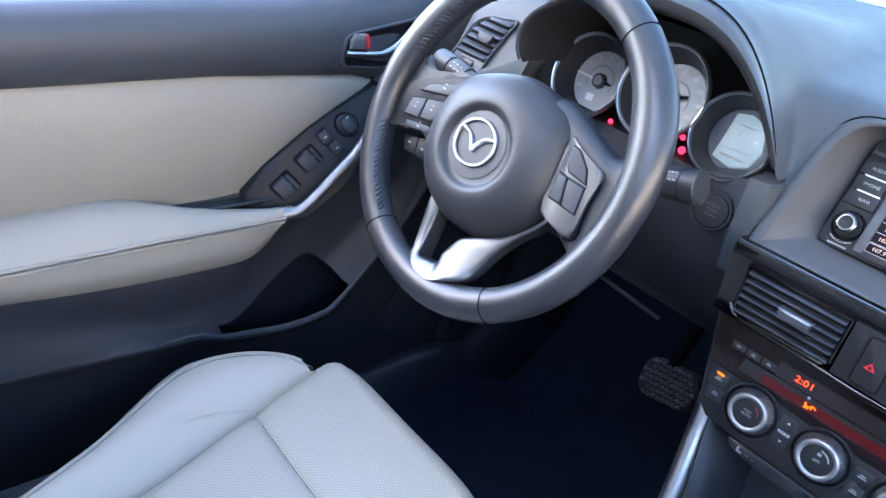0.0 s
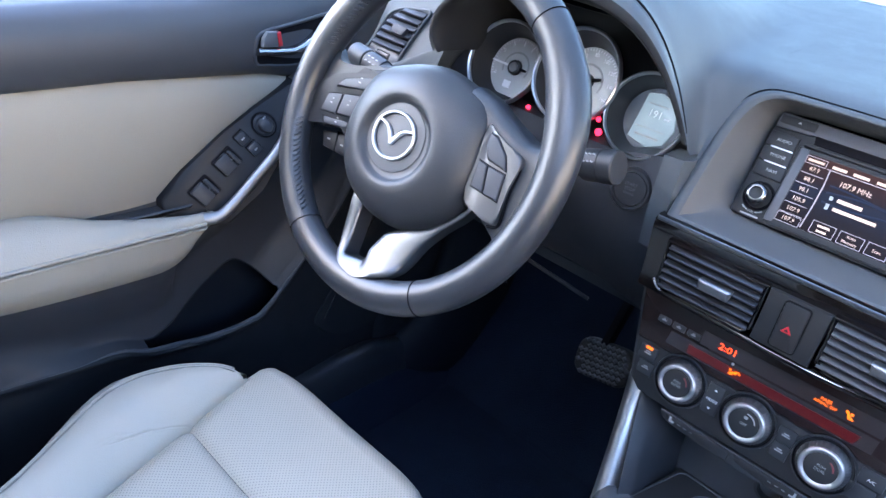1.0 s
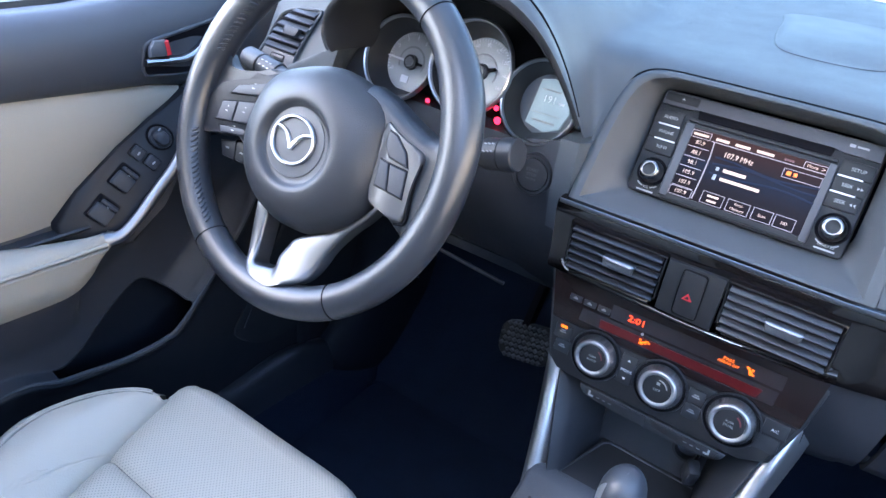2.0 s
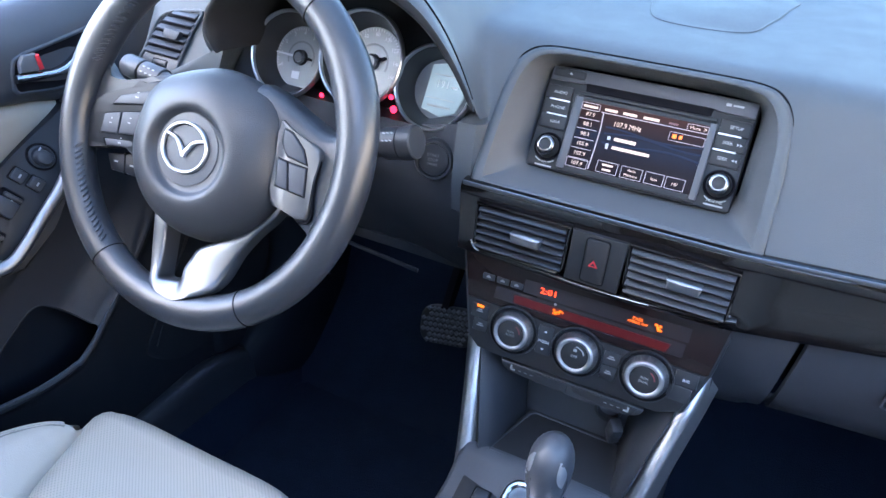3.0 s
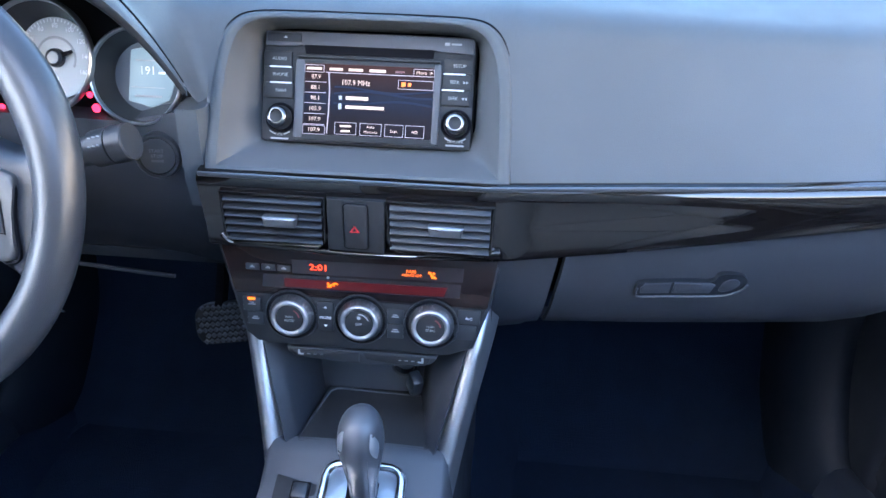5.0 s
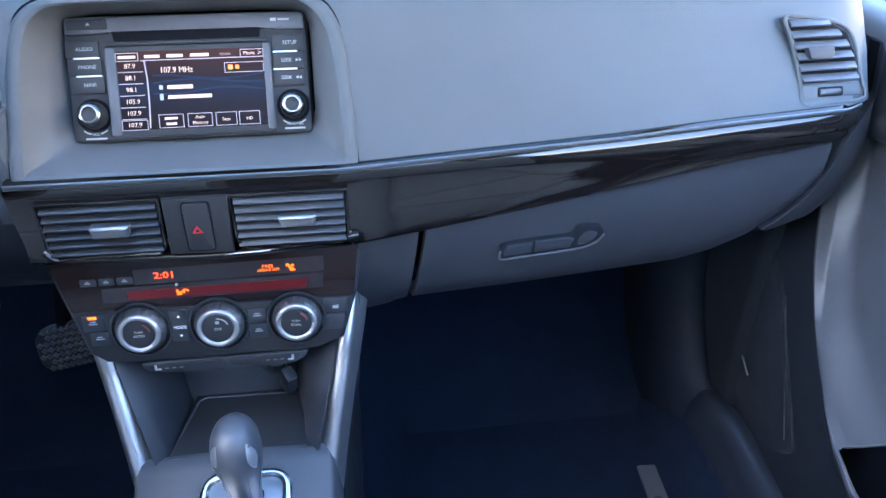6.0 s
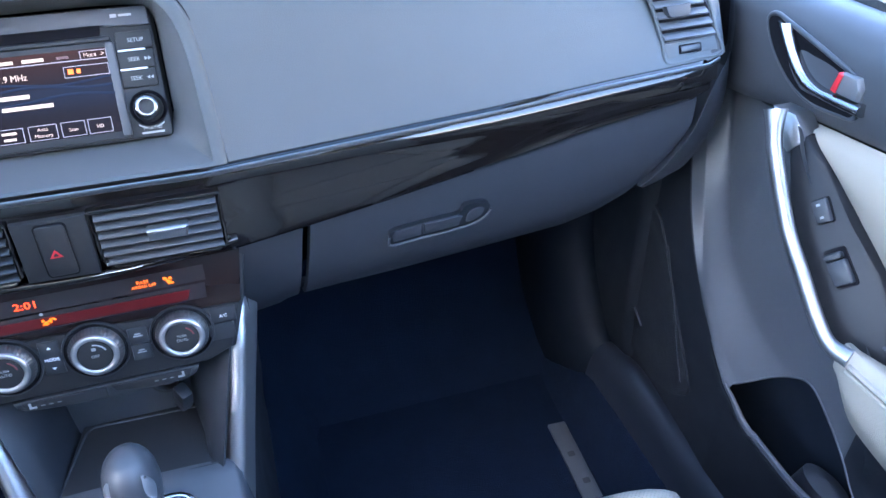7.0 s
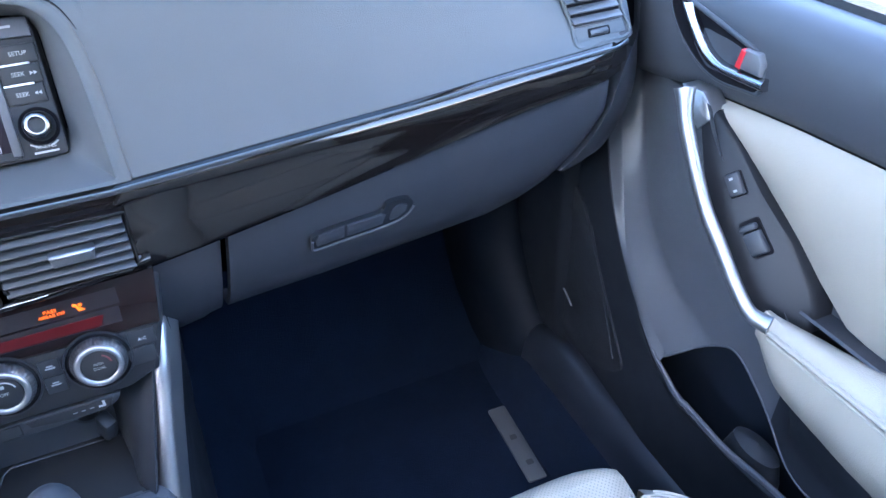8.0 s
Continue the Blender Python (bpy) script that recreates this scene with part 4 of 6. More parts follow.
for k in range(33):
    x = -0.150 + 0.816 * k / 32
    a, b, y = curve1(TOPZ, x), curve1(BOTZ, x), facey(x)
    y += 0.04 * max(0, (x - 0.625) / 0.043) ** 2
    h = a - b
    r = min(1, max(0, (x - 0.15) / 0.30))
    rows.append([(x, y + 0.02, a + 0.001), (x, y + 0.003, a + 0.0015), (x, y - 0.003, a - 0.001 - 0.003 * r), (x, y - 0.0055, a - 0.006 - 0.005 * r), (x, y - 0.005 - 0.0015 * r, a - 0.014 - 0.006 * r), (x, y - 0.001 - 0.002 * r, b + h * 0.45), (x, y + 0.001, b + h * 0.25), (x, y, b + 0.004), (x, y + 0.003, b), (x, y + 0.02, b)])
trim_strip = part("trim_strip", grid(rows, 0.0), PIANO, dash, "gloss black lacquered trim strip")
line = [(x, facey(x) - 0.0045 + 0.04 * max(0, (x - 0.625) / 0.043) ** 2, curve1(TOPZ, x) - 0.0005) for x in [-0.148 + 0.790 * k / 40 for k in range(41)]]
part("bright_line", sweep(line, ring(0.0016, 0.0026, 8)), SPOKE, trim_strip, "thin bright edge line")

# glovebox
def gface(x, z):
    return 0.700 + 0.06 * (x - 0.13) + 1.64 * max(0, 0.66 - z) ** 2


gb = thing("glovebox", (0.42, 0.75, 0.5), "closed black plastic glovebox lid with recessed pull", "glovebox")
LOWZ = [(0.14, 0.475), (0.155, 0.480), (0.205, 0.493), (0.30, 0.498), (0.40, 0.504), (0.505, 0.512), (0.545, 0.526), (0.575, 0.546), (0.600, 0.576), (0.618, 0.603), (0.628, 0.625), (0.633, 0.645), (0.640, 0.67)]
rows = []
xs = [0.2075, 0.209, 0.215, 0.25, 0.30, 0.35, 0.40, 0.45, 0.48, 0.505, 0.52, 0.545, 0.56, 0.575, 0.588, 0.60, 0.609, 0.618, 0.6235, 0.628, 0.632]
for x in xs:
    b, a = curve1(LOWZ, x), curve1(BOTZ, x) - 0.003
    e = 0.008 if x in (xs[0], xs[-1]) else 0.0
    rows.append([(x - 0.10 * (a - (b + (a - b) * f)) * (x < 0.3), gface(x, b + (a - b) * f) + e + d, b + (a - b) * f) for f, d in ((0, 0.045), (0.0, 0.019), (0.03, 0.0135), (0.08, 0.009), (0.15, 0.0050), (0.25, 0.0018), (0.36, 0.0003), (0.5, 0), (0.7, 0), (0.9, 0), (0.985, 0.001), (1, 0.006), (1, 0.02))])
lid = part("lid", grid(rows), LIDP, gb, "", 50)
m = face((0.338, 0.7175, 0.588), -13, 3.4)
out = [(p.x, p.y) for p in smooth([(u, v, 0) for u, v in ((-0.0535, -0.0110), (-0.0505, -0.0180), (-0.0193, -0.0158), (0.0302, -0.0128), (0.0475, -0.0060), (0.0545, 0.0040), (0.0515, 0.0135), (0.0383, 0.0168), (0.0255, 0.0150), (0.0200, 0.0060), (-0.0012, 0.0050), (-0.0484, 0.0015))], 4, True)]
# Plate stands proud of the lid; dark colour paints the recess shade.
pull = part("pull_shade_plate", prism(m, out, -0.01, 0.0016, 0), POCKET, gb, "dark plate with the pull recess's shade in its colour")
part("pull_lip", sweep(smooth([m @ Vector((u, v, 0.0022)) for u, v in ((-0.0535, -0.0060), (-0.0540, -0.0130), (-0.0500, -0.0186), (-0.0193, -0.0168), (0.0302, -0.0138), (0.0490, -0.0065), (0.0556, 0.0040))], 5), ring(0.0013, 0.0016, 8), up=(0, -1, 0)), BEZEL, pull)
part("pull_lever", prism(m, [(-0.0175, -0.0118), (0.0205, -0.0095), (0.0240, 0.0020), (0.0190, 0.0046), (-0.0175, 0.0036)], 0, 0.0036, 0.0016), LIDP, pull)
part("pull_block", prism(m, [(-0.0490, -0.0140), (-0.0200, -0.0120), (-0.0200, 0.0034), (-0.0470, 0.0008), (-0.0505, -0.0060)], 0, 0.0030, 0.0016), LIDP, pull)
part("thumb_scoop", prism(m, [(p.x, p.y) for p in smooth([(0.0300, -0.0080, 0), (0.0440, -0.0030, 0), (0.0480, 0.0060, 0), (0.0400, 0.0110, 0), (0.0310, 0.0060, 0)], 4, True)], 0, 0.0024, 0.0008), LIDP, pull)
# panel beside the glovebox, and the end of the dashboard
rows = []
for x in (0.126, 0.134, 0.150, 0.17, 0.19, 0.2015, 0.2035):
    b, a = curve1(LOWZ, x), curve1(BOTZ, x) - 0.002
    e = 0.012 if x == 0.2035 else 0.0
    rows.append([(x - 0.10 * (a - (b + (a - b) * f)) * (x > 0.18), gface(x, b + (a - b) * f) + e + d, b + (a - b) * f) for f, d in ((0, 0.045), (0.0, 0.019), (0.03, 0.0135), (0.08, 0.009), (0.15, 0.0050), (0.25, 0.0018), (0.36, 0.0003), (0.5, 0), (0.9, 0), (1, 0.002), (1, 0.02))])
part("side_panel", grid(rows), LIDP, dash)
# Black sheet added as the shade behind the glovebox and side panel.
part("dash_shade_sheet", prism(face((0.2, 0.800, 0.56), 0), [(-0.05, -0.05), (0.45, -0.03), (0.45, 0.12), (-0.05, 0.10)], -0.01, 0.0), NEARBLACK, dash)
inner_arc = smooth([(0.656, 0.735, 0.705), (0.648, 0.736, 0.680), (0.6435, 0.737, 0.6560), (0.6370, 0.738, 0.6330), (0.6240, 0.741, 0.6060), (0.6060, 0.745, 0.5800), (0.5900, 0.751, 0.5620)], 4)
outer_arc = smooth([(0.690, 0.785, 0.760), (0.700, 0.785, 0.700), (0.7065, 0.785, 0.6600), (0.7050, 0.785, 0.6250), (0.6930, 0.785, 0.5930), (0.6690, 0.785, 0.5640), (0.6100, 0.785, 0.5560)], 4)
rows = []
for a, b in zip(inner_arc, outer_arc):
    rows.append([a + Vector((0, 0.03, 0)), a + Vector((0, 0.004, 0)), a + Vector((0.0015, 0, 0)), a.lerp(b, 0.3) + Vector((0, -0.010, 0)), a.lerp(b, 0.65) + Vector((0, -0.010, 0)), a.lerp(b, 0.9) + Vector((0, -0.005, 0)), b, b + Vector((0, 0.03, 0)), b + Vector((0, 0.14, 0))])
part("end_cap", grid(rows), LIDP, dash, "rounded end of the dashboard", 60)
# Black strip stands in for the shade between dashboard end and door.
part("end_shade_strip", sweep([p + Vector((0.0015, 0.012, -0.0010)) for p in outer_arc], ring(0.0030, 0.010, 8), up=(0, 1, 0)), NEARBLACK, dash, "black strip added as the shade between dashboard and door")


# ---- air vents ----
def side_vent(s):
    t = thing("air_vent", (s * 0.60, 0.75, 0.76), "black slatted air vent at the end of the dashboard", "air vent", "air vents")
    m = face((0.607, 0.7462, 0.760) if s > 0 else (-0.597, 0.7235, 0.766), 25.0 if s > 0 else 26.6, s * 3) @ Matrix.Diagonal((s, 1, 1, 1))
    out = [(p.x, p.y) for p in smooth([(-0.0467, 0.0407, 0), (-0.020, 0.0385, 0), (0.0039, 0.0341, 0), (0.0200, 0.0254, 0), (0.0279, 0.0107, 0), (0.0335, -0.018, 0), (0.0377, -0.0405, 0), (0.005, -0.0436, 0), (-0.0276, -0.0438, 0), (-0.0312, -0.022, 0), (-0.0403, 0.0176, 0)], 4, True)]
    part("backing", prism(m, out, -0.03, 0.0004), LIDP, t)
    part("frame", sweep([m @ Vector((u, v, 0.001)) for u, v in out], ring(0.0022, 0.0020, 8), closed=True, up=m.to_3x3() @ Vector((0, 0, 1))), SOFT, t)
    part("throat", prism(m, [(-0.0300, -0.0235), (0.0300, -0.0220), (0.0255, 0.005), (0.0180, 0.0225), (0.003, 0.0310), (-0.0430, 0.0360)], 0, 0.0014), NEARBLACK, t)
    left = [(-0.03, -0.030), (-0.0184, -0.0311), (0.023, -0.0421), (0.036, -0.0440)]
    right = [(-0.03, 0.0310), (-0.0167, 0.0290), (-0.0054, 0.0258), (0.0042, 0.0222), (0.0148, 0.0170), (0.025, 0.0080), (0.033, -0.002)]
    for k in range(6):
        v = -0.0184 + 0.0104 * k
        a, b = curve1(left, v), curve1(right, v)
        # Passenger side slats get a lighter colour for the light falling on them.
        part("slat", box(m @ Matrix.Translation(((a + b) / 2, v, 0.003)) @ Matrix.Rotation(radians(-40), 4, "X"), 0, 0, 0, b - a, 0.0098, 0.0022, 0.0008), DOORP if s > 0 else LIDP, t)
    part("thumb_tab", prism(on(m, 0, 0, 0.004), [(-0.0300, 0.0100), (-0.0010, 0.0110), (-0.0015, 0.0005), (-0.005, -0.0020), (-0.0230, -0.0020), (-0.0265, 0.0)], 0, 0.007, 0.002), LIDP, t)
    part("lower_plate", prism(m, [(-0.0298, -0.0255), (0.0312, -0.0240), (0.0335, -0.0370), (-0.0270, -0.0405)], 0.0, 0.0020, 0.001), SOFT if s > 0 else DOORP, t)
    part("wheel_slot", prism(m, rrect(0, -0.0325, 0.0270, 0.0090, 0.0015), 0.0, 0.0024), NEARBLACK, t)
    part("thumb_wheel", box(m, 0, -0.0325, 0.0018, 0.0235, 0.0062, 0.004, 0.0015), SATIN, t)
    return t


side_vent(-1)
side_vent(1)


def centre_vent(u0, u1, tab, label, lean=-62):
    t = thing("air_vent", ((u0 + u1) / 2, 0.70, 0.655), label, "air vent", "air vents")
    m = face((0, 0.679, 0.655), 4)
    w, c = u1 - u0, (u0 + u1) / 2
    v0, v1 = -0.0245, 0.0275
    out = [(u0, v1), (u1, v1), (u1 - 0.002, v0 + 0.006), (u1 - 0.008, v0), (u0 + 0.010, v0), (u0 + 0.002, v0 + 0.008)]
    part("throat", prism(m, out, -0.002, 0.0012), NEARBLACK, t)
    loop = [m @ Vector((u, v, 0.003)) for u, v in out]
    part("frame", sweep(loop, ring(0.0022, 0.0022, 8), closed=True, up=m.to_3x3() @ Vector((0, 0, 1))), PIANO, t)
    for k in range(6):
        v = v0 + 0.0060 + 0.0082 * k
        part("slat", box(m @ Matrix.Translation((c, v, 0.003)) @ Matrix.Rotation(radians(lean), 4, "X"), 0, 0, 0, w - 0.006, 0.0086, 0.0022, 0.0008), SATIN, t)
    part("thumb_tab", prism(on(m, tab, 0.003, 0.004), [(-0.0150, -0.0052), (0.0145, -0.0052), (0.0168, 0.0046), (0.0150, 0.0058), (-0.0150, 0.0058), (-0.0168, 0.0046)], 0, 0.010, 0.0030, 3), SILVER, t, "satin silver thumb tab")
    return t


centre_vent(-0.128, -0.0265, -0.069, "black slatted air vent with silver tab beside the hazard button")
centre_vent(0.033, 0.1345, 0.090, "black slatted air vent with silver tab over the climate panel", -50)

# hazard switch
hz = thing("hazard_switch", (0.002, 0.70, 0.655), "black hazard switch with a red triangle", "switch")
m = face((0.003, 0.676, 0.655), 4)
part("surround", prism(m, [(-0.0275, -0.0255), (0.0270, -0.0270), (0.0290, 0.0285), (-0.0270, 0.0285)], -0.004, 0.003, 0.002), RADIOP, hz)
part("button_gap", prism(m, rrect(0.001, 0.0015, 0.0245, 0.0480, 0.004), 0.0, 0.0044), NEARBLACK, hz)
btn = part("button", prism(m, rrect(0.001, 0.0015, 0.0225, 0.0460, 0.0035), 0.0, 0.0056, 0.0015), RADIOP, hz)
tri = [(0.0058 * math.sin(a), 0.0048 * math.cos(a)) for a in (0, -2.094, -4.189)]
part("triangle", prism(on(m, 0, -0.0015, 0.0056), tri, 0, 0.0005), RED, btn, "red warning triangle")
part("triangle_core", prism(on(m, 0, -0.0015, 0.0056), [(u * 0.45, v * 0.45) for u, v in tri], 0, 0.0008), RADIOP, btn)

part("gloss_ledge", sweep(smooth([(-0.1330, 0.6830, 0.6345), (-0.1220, 0.680, 0.6285), (-0.100, 0.680, 0.6262), (-0.05, 0.6795, 0.6245), (0.0, 0.679, 0.6225), (0.05, 0.6795, 0.6235), (0.10, 0.6815, 0.6265), (0.142, 0.686, 0.6300)], 5), ring(0.0048, 0.0040, 12)), PIANO, dash, "gloss black ledge under the vents")
# Silver sliver added as a highlight on the black ledge.
part("ledge_glint", sweep([(0.006, 0.6755, 0.6240), (0.05, 0.6755, 0.6250), (0.062, 0.6760, 0.6255)], ring(0.0007, 0.0005, 6)), STRUT, dash, "silver bead added as a highlight on the ledge edge")
# Silver beads placed as highlights at the outer vent corners.
for s, u, v in ((-1, -0.1240, 0.6300), (1, 0.1300, 0.6345)):
    part("corner_glint", sweep(smooth([(u - 0.006, 0.6755, v + 0.006 * (s < 0)), (u, 0.6750, v), (u + 0.006, 0.6755, v + 0.006 * (s > 0))], 4), ring(0.0009, 0.0009, 6)), STRUT, dash, "silver bead added as a highlight at the vent corner")

# ---- radio surround ----
RM = face((0.0, 0.7605, 0.7605), 28)
sur = thing("radio_surround", (0, 0.73, 0.70), "dark grey moulded hood around the radio", "radio surround")
top = [(p.x, p.y) for p in bez(5)]
outline = top + [(0.147 - 0.2915 * k / 18, 0.6985) for k in range(1, 18)]
L0 = [Vector((u, 0.689 + (v - 0.695) * 0.5 + 0.006, v)) for u, v in outline]
L1 = [Vector((u, 0.689 + (v - 0.695) * 0.5 - 0.0012, v)) for u, v in outline]
def inner(fx, fz, push):
    out = []
    for u, v in outline:
        x, z = -0.001 + (u + 0.001) * fx, 0.767 + (v - 0.767) * fz
        out.append(Vector((x, 0.689 + (z - 0.695) * 0.5 + push, z)))
    return out


L2 = inner(0.990, 0.988, -0.0030)
L3 = inner(0.955, 0.955, -0.0030)
L4 = inner(0.925, 0.928, -0.0010)
L5 = inner(0.905, 0.910, 0.0040)
L6 = []
for p in L5:
    u, v = p.x / (0.143 * 0.905), (p.z - 0.767) / (0.0675 * 0.910)
    m_ = (abs(u) ** 9 + abs(v) ** 9) ** (1 / 9)
    L6.append(RM @ Vector((0.0025 + 0.1080 * u / m_, 0.0012 + 0.0570 * v / m_, -0.003)))
L7 = [p + Vector((0, 0.03, 0)) for p in L6]
LM = [a.lerp(b, 0.5) + Vector((0, 0.002, 0)) for a, b in zip(L5, L6)]
part("lip", grid([L0, L1, L2, L3, L4], closed=True), SOFT, sur, "", 50)
joint = [p.lerp(q, 0.6) for p, q in zip(L0, L1)][:len(top)]
part("joint", sweep([p + Vector((math.copysign(0.0012, p.x) if abs(p.x) > 0.09 else 0, -0.0004, 0.0012 if p.z > 0.8 else 0)) for p in joint], ring(0.0008, 0.0008, 6)), NEARBLACK, sur, "dark shut line")
# Recess walls take the lighter copy for the light they catch.
part("recess", grid([L4, L5, LM, L6, L7], closed=True), SURROUND, sur, "", 50)

# ---- radio ----
radio = thing("car_radio", (0, 0.77, 0.71), "black car radio with lit touch screen and two knobs", "radio")
part("faceplate", prism(RM, rrect(0.0025, 0.0010, 0.2090, 0.1090, 0.004), -0.03, 0.002, 0.002), RADIOP, radio)
part("upper_strip", prism(RM, [(-0.1000, 0.0395), (-0.0660, 0.0400), (-0.0600, 0.0425), (0.0650, 0.0425), (0.0710, 0.0395), (0.1055, 0.0385), (0.1055, 0.0540), (-0.1000, 0.0540)], 0.0, 0.0046, 0.0012), BEZEL, radio)
part("disc_slot", prism(RM, [(-0.0600, 0.0330), (0.0655, 0.0330), (0.0670, 0.0418), (-0.0620, 0.0418)], 0.0, 0.0026, 0), NEARBLACK, radio)
part("slot_lip", box(RM, 0.003, 0.0305, 0.0030, 0.140, 0.0040, 0.005, 0.0014), RADIOP, radio)
part("screen_frame", prism(RM, [(-0.0665, -0.0515), (0.0735, -0.0515), (0.0735, 0.0285), (-0.0705, 0.0285)], 0.0, 0.0046, 0.0018), RADIOP, radio)
for u, w, t_ in ((-0.0642, 0.0085, 10), (0.0715, 0.0070, -10)):
    part("screen_cheek", box(RM @ Matrix.Translation((u, -0.0110, 0.0042)) @ Matrix.Rotation(radians(t_), 4, "Y"), 0, 0, 0, w, 0.0760, 0.0030, 0.0010), BEZEL, radio)
scr = part("screen", prism(RM, rrect(0.0045, -0.0108, 0.1270, 0.0690, 0.001), 0.0, 0.0050), SCREEN, radio, "lit colour touch screen")


def sbar(u, v, w, h, material, parent=None, n=0.0055, name="screen_line"):
    return part(name, box(RM, 0.0045 + u, -0.0108 + v, n, w, h, 0.0003, 0), material, parent or scr)


def srect(u, v, w, h):
    t_ = 0.0005
    bm = joined(box(RM, 0.0045 + u, -0.0108 + v + h / 2, 0.0055, w, t_, 0.0003, 0), box(RM, 0.0045 + u, -0.0108 + v - h / 2, 0.0055, w, t_, 0.0003, 0), box(RM, 0.0045 + u - w / 2, -0.0108 + v, 0.0055, t_, h, 0.0003, 0), box(RM, 0.0045 + u + w / 2, -0.0108 + v, 0.0055, t_, h, 0.0003, 0))
    part("soft_key_outline", bm, SCRLINE, scr)


def stext(words, u, v, size, material=None, width=1.0):
    text("screen_text", words, on(RM, 0.0045 + u, -0.0108 + v, 0.0056), size, material or SCRTEXT, scr, 0.0003, width)


for v, d in ((0.0105, 0.0), (0.0055, 0.0012), (-0.0010, -0.0008)):
    line = [on(RM, 0.0045, -0.0108) @ Vector((u, v + d + 0.0022 * math.sin(u * 60 + v * 300), 0.0051)) for u in [-0.034 + 0.0049 * k for k in range(21)]]
    part("screen_wave", sweep(line, ring(0.0010, 0.0002, 6), up=RM.to_3x3() @ Vector((0, 0, 1))), SCRBLUE, scr)
srect(-0.0545, 0.0295, 0.019, 0.0068)
sbar(-0.0545, 0.0295, 0.015, 0.0024, SCRTEXT)
sbar(0.010, 0.0262, 0.106, 0.0007, SCRLINE)
for u, w in ((-0.033, 0.013), (-0.0135, 0.014), (0.008, 0.016)):
    sbar(u, 0.0295, w, 0.0026, SCRTEXT)
sbar(0.030, 0.0295, 0.009, 0.0020, LCDRED)
srect(0.0535, 0.0295, 0.020, 0.0068)
stext("More", 0.0510, 0.0295, 0.0046)
stext(">", 0.0605, 0.0295, 0.006)
stext("107.9 MHz", -0.013, 0.0170, 0.0072, width=0.9)
srect(0.046, 0.0175, 0.034, 0.0085)
sbar(0.034, 0.0178, 0.004, 0.0040, AMBER)
sbar(0.040, 0.0178, 0.003, 0.0034, AMBER)
for k, w_ in enumerate(("87.9", "88.1", "98.1", "105.9", "107.9", "107.9")):
    v = 0.0215 - 0.0103 * k
    stext(w_, -0.0525, v, 0.0056)
    if k < 5:
        sbar(-0.0525, v - 0.0050, 0.021, 0.0006, SCRLINE)
srect(-0.0525, -0.0300, 0.022, 0.0085)
part("scroll_line", sweep([RM @ Vector((0.0045 + u, -0.0108 + v, 0.0055)) for u, v in ((-0.040, 0.026), (-0.0385, 0.010), (-0.0385, -0.012), (-0.0395, -0.033))], ring(0.0006, 0.0003, 6), up=RM.to_3x3() @ Vector((0, 0, 1))), SCRLINE, scr)
sbar(-0.0275, 0.0022, 0.003, 0.0036, GREYPRINT)
sbar(-0.0275, -0.0062, 0.003, 0.0055, GREYPRINT)
sbar(-0.0110, 0.0022, 0.022, 0.0032, SCRTEXT)
sbar(-0.0030, -0.0065, 0.038, 0.0030, SCRTEXT)
for u, a, b in ((-0.021, "", ""), (0.004, "Auto", "Memory"), (0.027, "Scan", ""), (0.0475, "HD", "")):
    srect(u, -0.0275, 0.021 if u < 0.01 else 0.018, 0.0115)
    if a:
        stext(a, u, -0.0250 if b else -0.0280, 0.0040)
    else:
        sbar(u, -0.0252, 0.011, 0.0020, SCRTEXT)
        sbar(u, -0.0300, 0.009, 0.0020, SCRTEXT)
    if b:
        stext(b, u, -0.0300, 0.0040)
# side keys
for side, names in ((-1, ("AUDIO", "PHONE", "NAVI")), (1, ("SETUP", "SEEK", "SEEK"))):
    for k, w_ in enumerate(names):
        v = 0.0270 - 0.0155 * k
        u = (-0.0875 + 0.0012 * k) if side < 0 else 0.0910 - 0.0009 * k
        kb = part("key", box(RM, u, v, 0.0018, 0.0285, 0.0146, 0.0046, 0.0010), RADIOP, radio)
        text("key_print", w_, on(RM, u + (0.002 if side < 0 else 0.001) - (0.003 if w_ == "SEEK" else 0), v, 0.0042), 0.0046, GREYPRINT, kb, 0.0002)
        if w_ == "SEEK":
            for d in (0, 0.0028):
                part("seek_arrow", prism(on(RM, u + 0.0075 + d, v, 0.0041, 0 if k == 1 else 180), [(-0.0012, -0.0015), (0.0012, 0), (-0.0012, 0.0015)], 0, 0.0003), GREYPRINT, kb)
        if k < 2:
            part("key_divider", box(RM, u + (0.003 if side < 0 else -0.0035), v - 0.0078, 0.0034, 0.0215, 0.0014, 0.003, 0.0004), WHITE, radio)
ej = part("eject_key", box(RM, -0.0815, 0.0478, 0.0036, 0.0345, 0.0088, 0.004, 0.0010), RADIOP, radio)
part("eject_mark", prism(on(RM, -0.0800, 0.0478, 0.0056), [(-0.0018, -0.0008), (0.0018, -0.0008), (0, 0.0014)], 0, 0.0003), GREYPRINT, ej)
part("printed_mark", joined(box(RM, 0.0790, 0.0475, 0.0047, 0.005, 0.0028, 0.0004, 0), box(RM, 0.0880, 0.0475, 0.0047, 0.0100, 0.0018, 0.0004, 0)), GREYPRINT, radio)
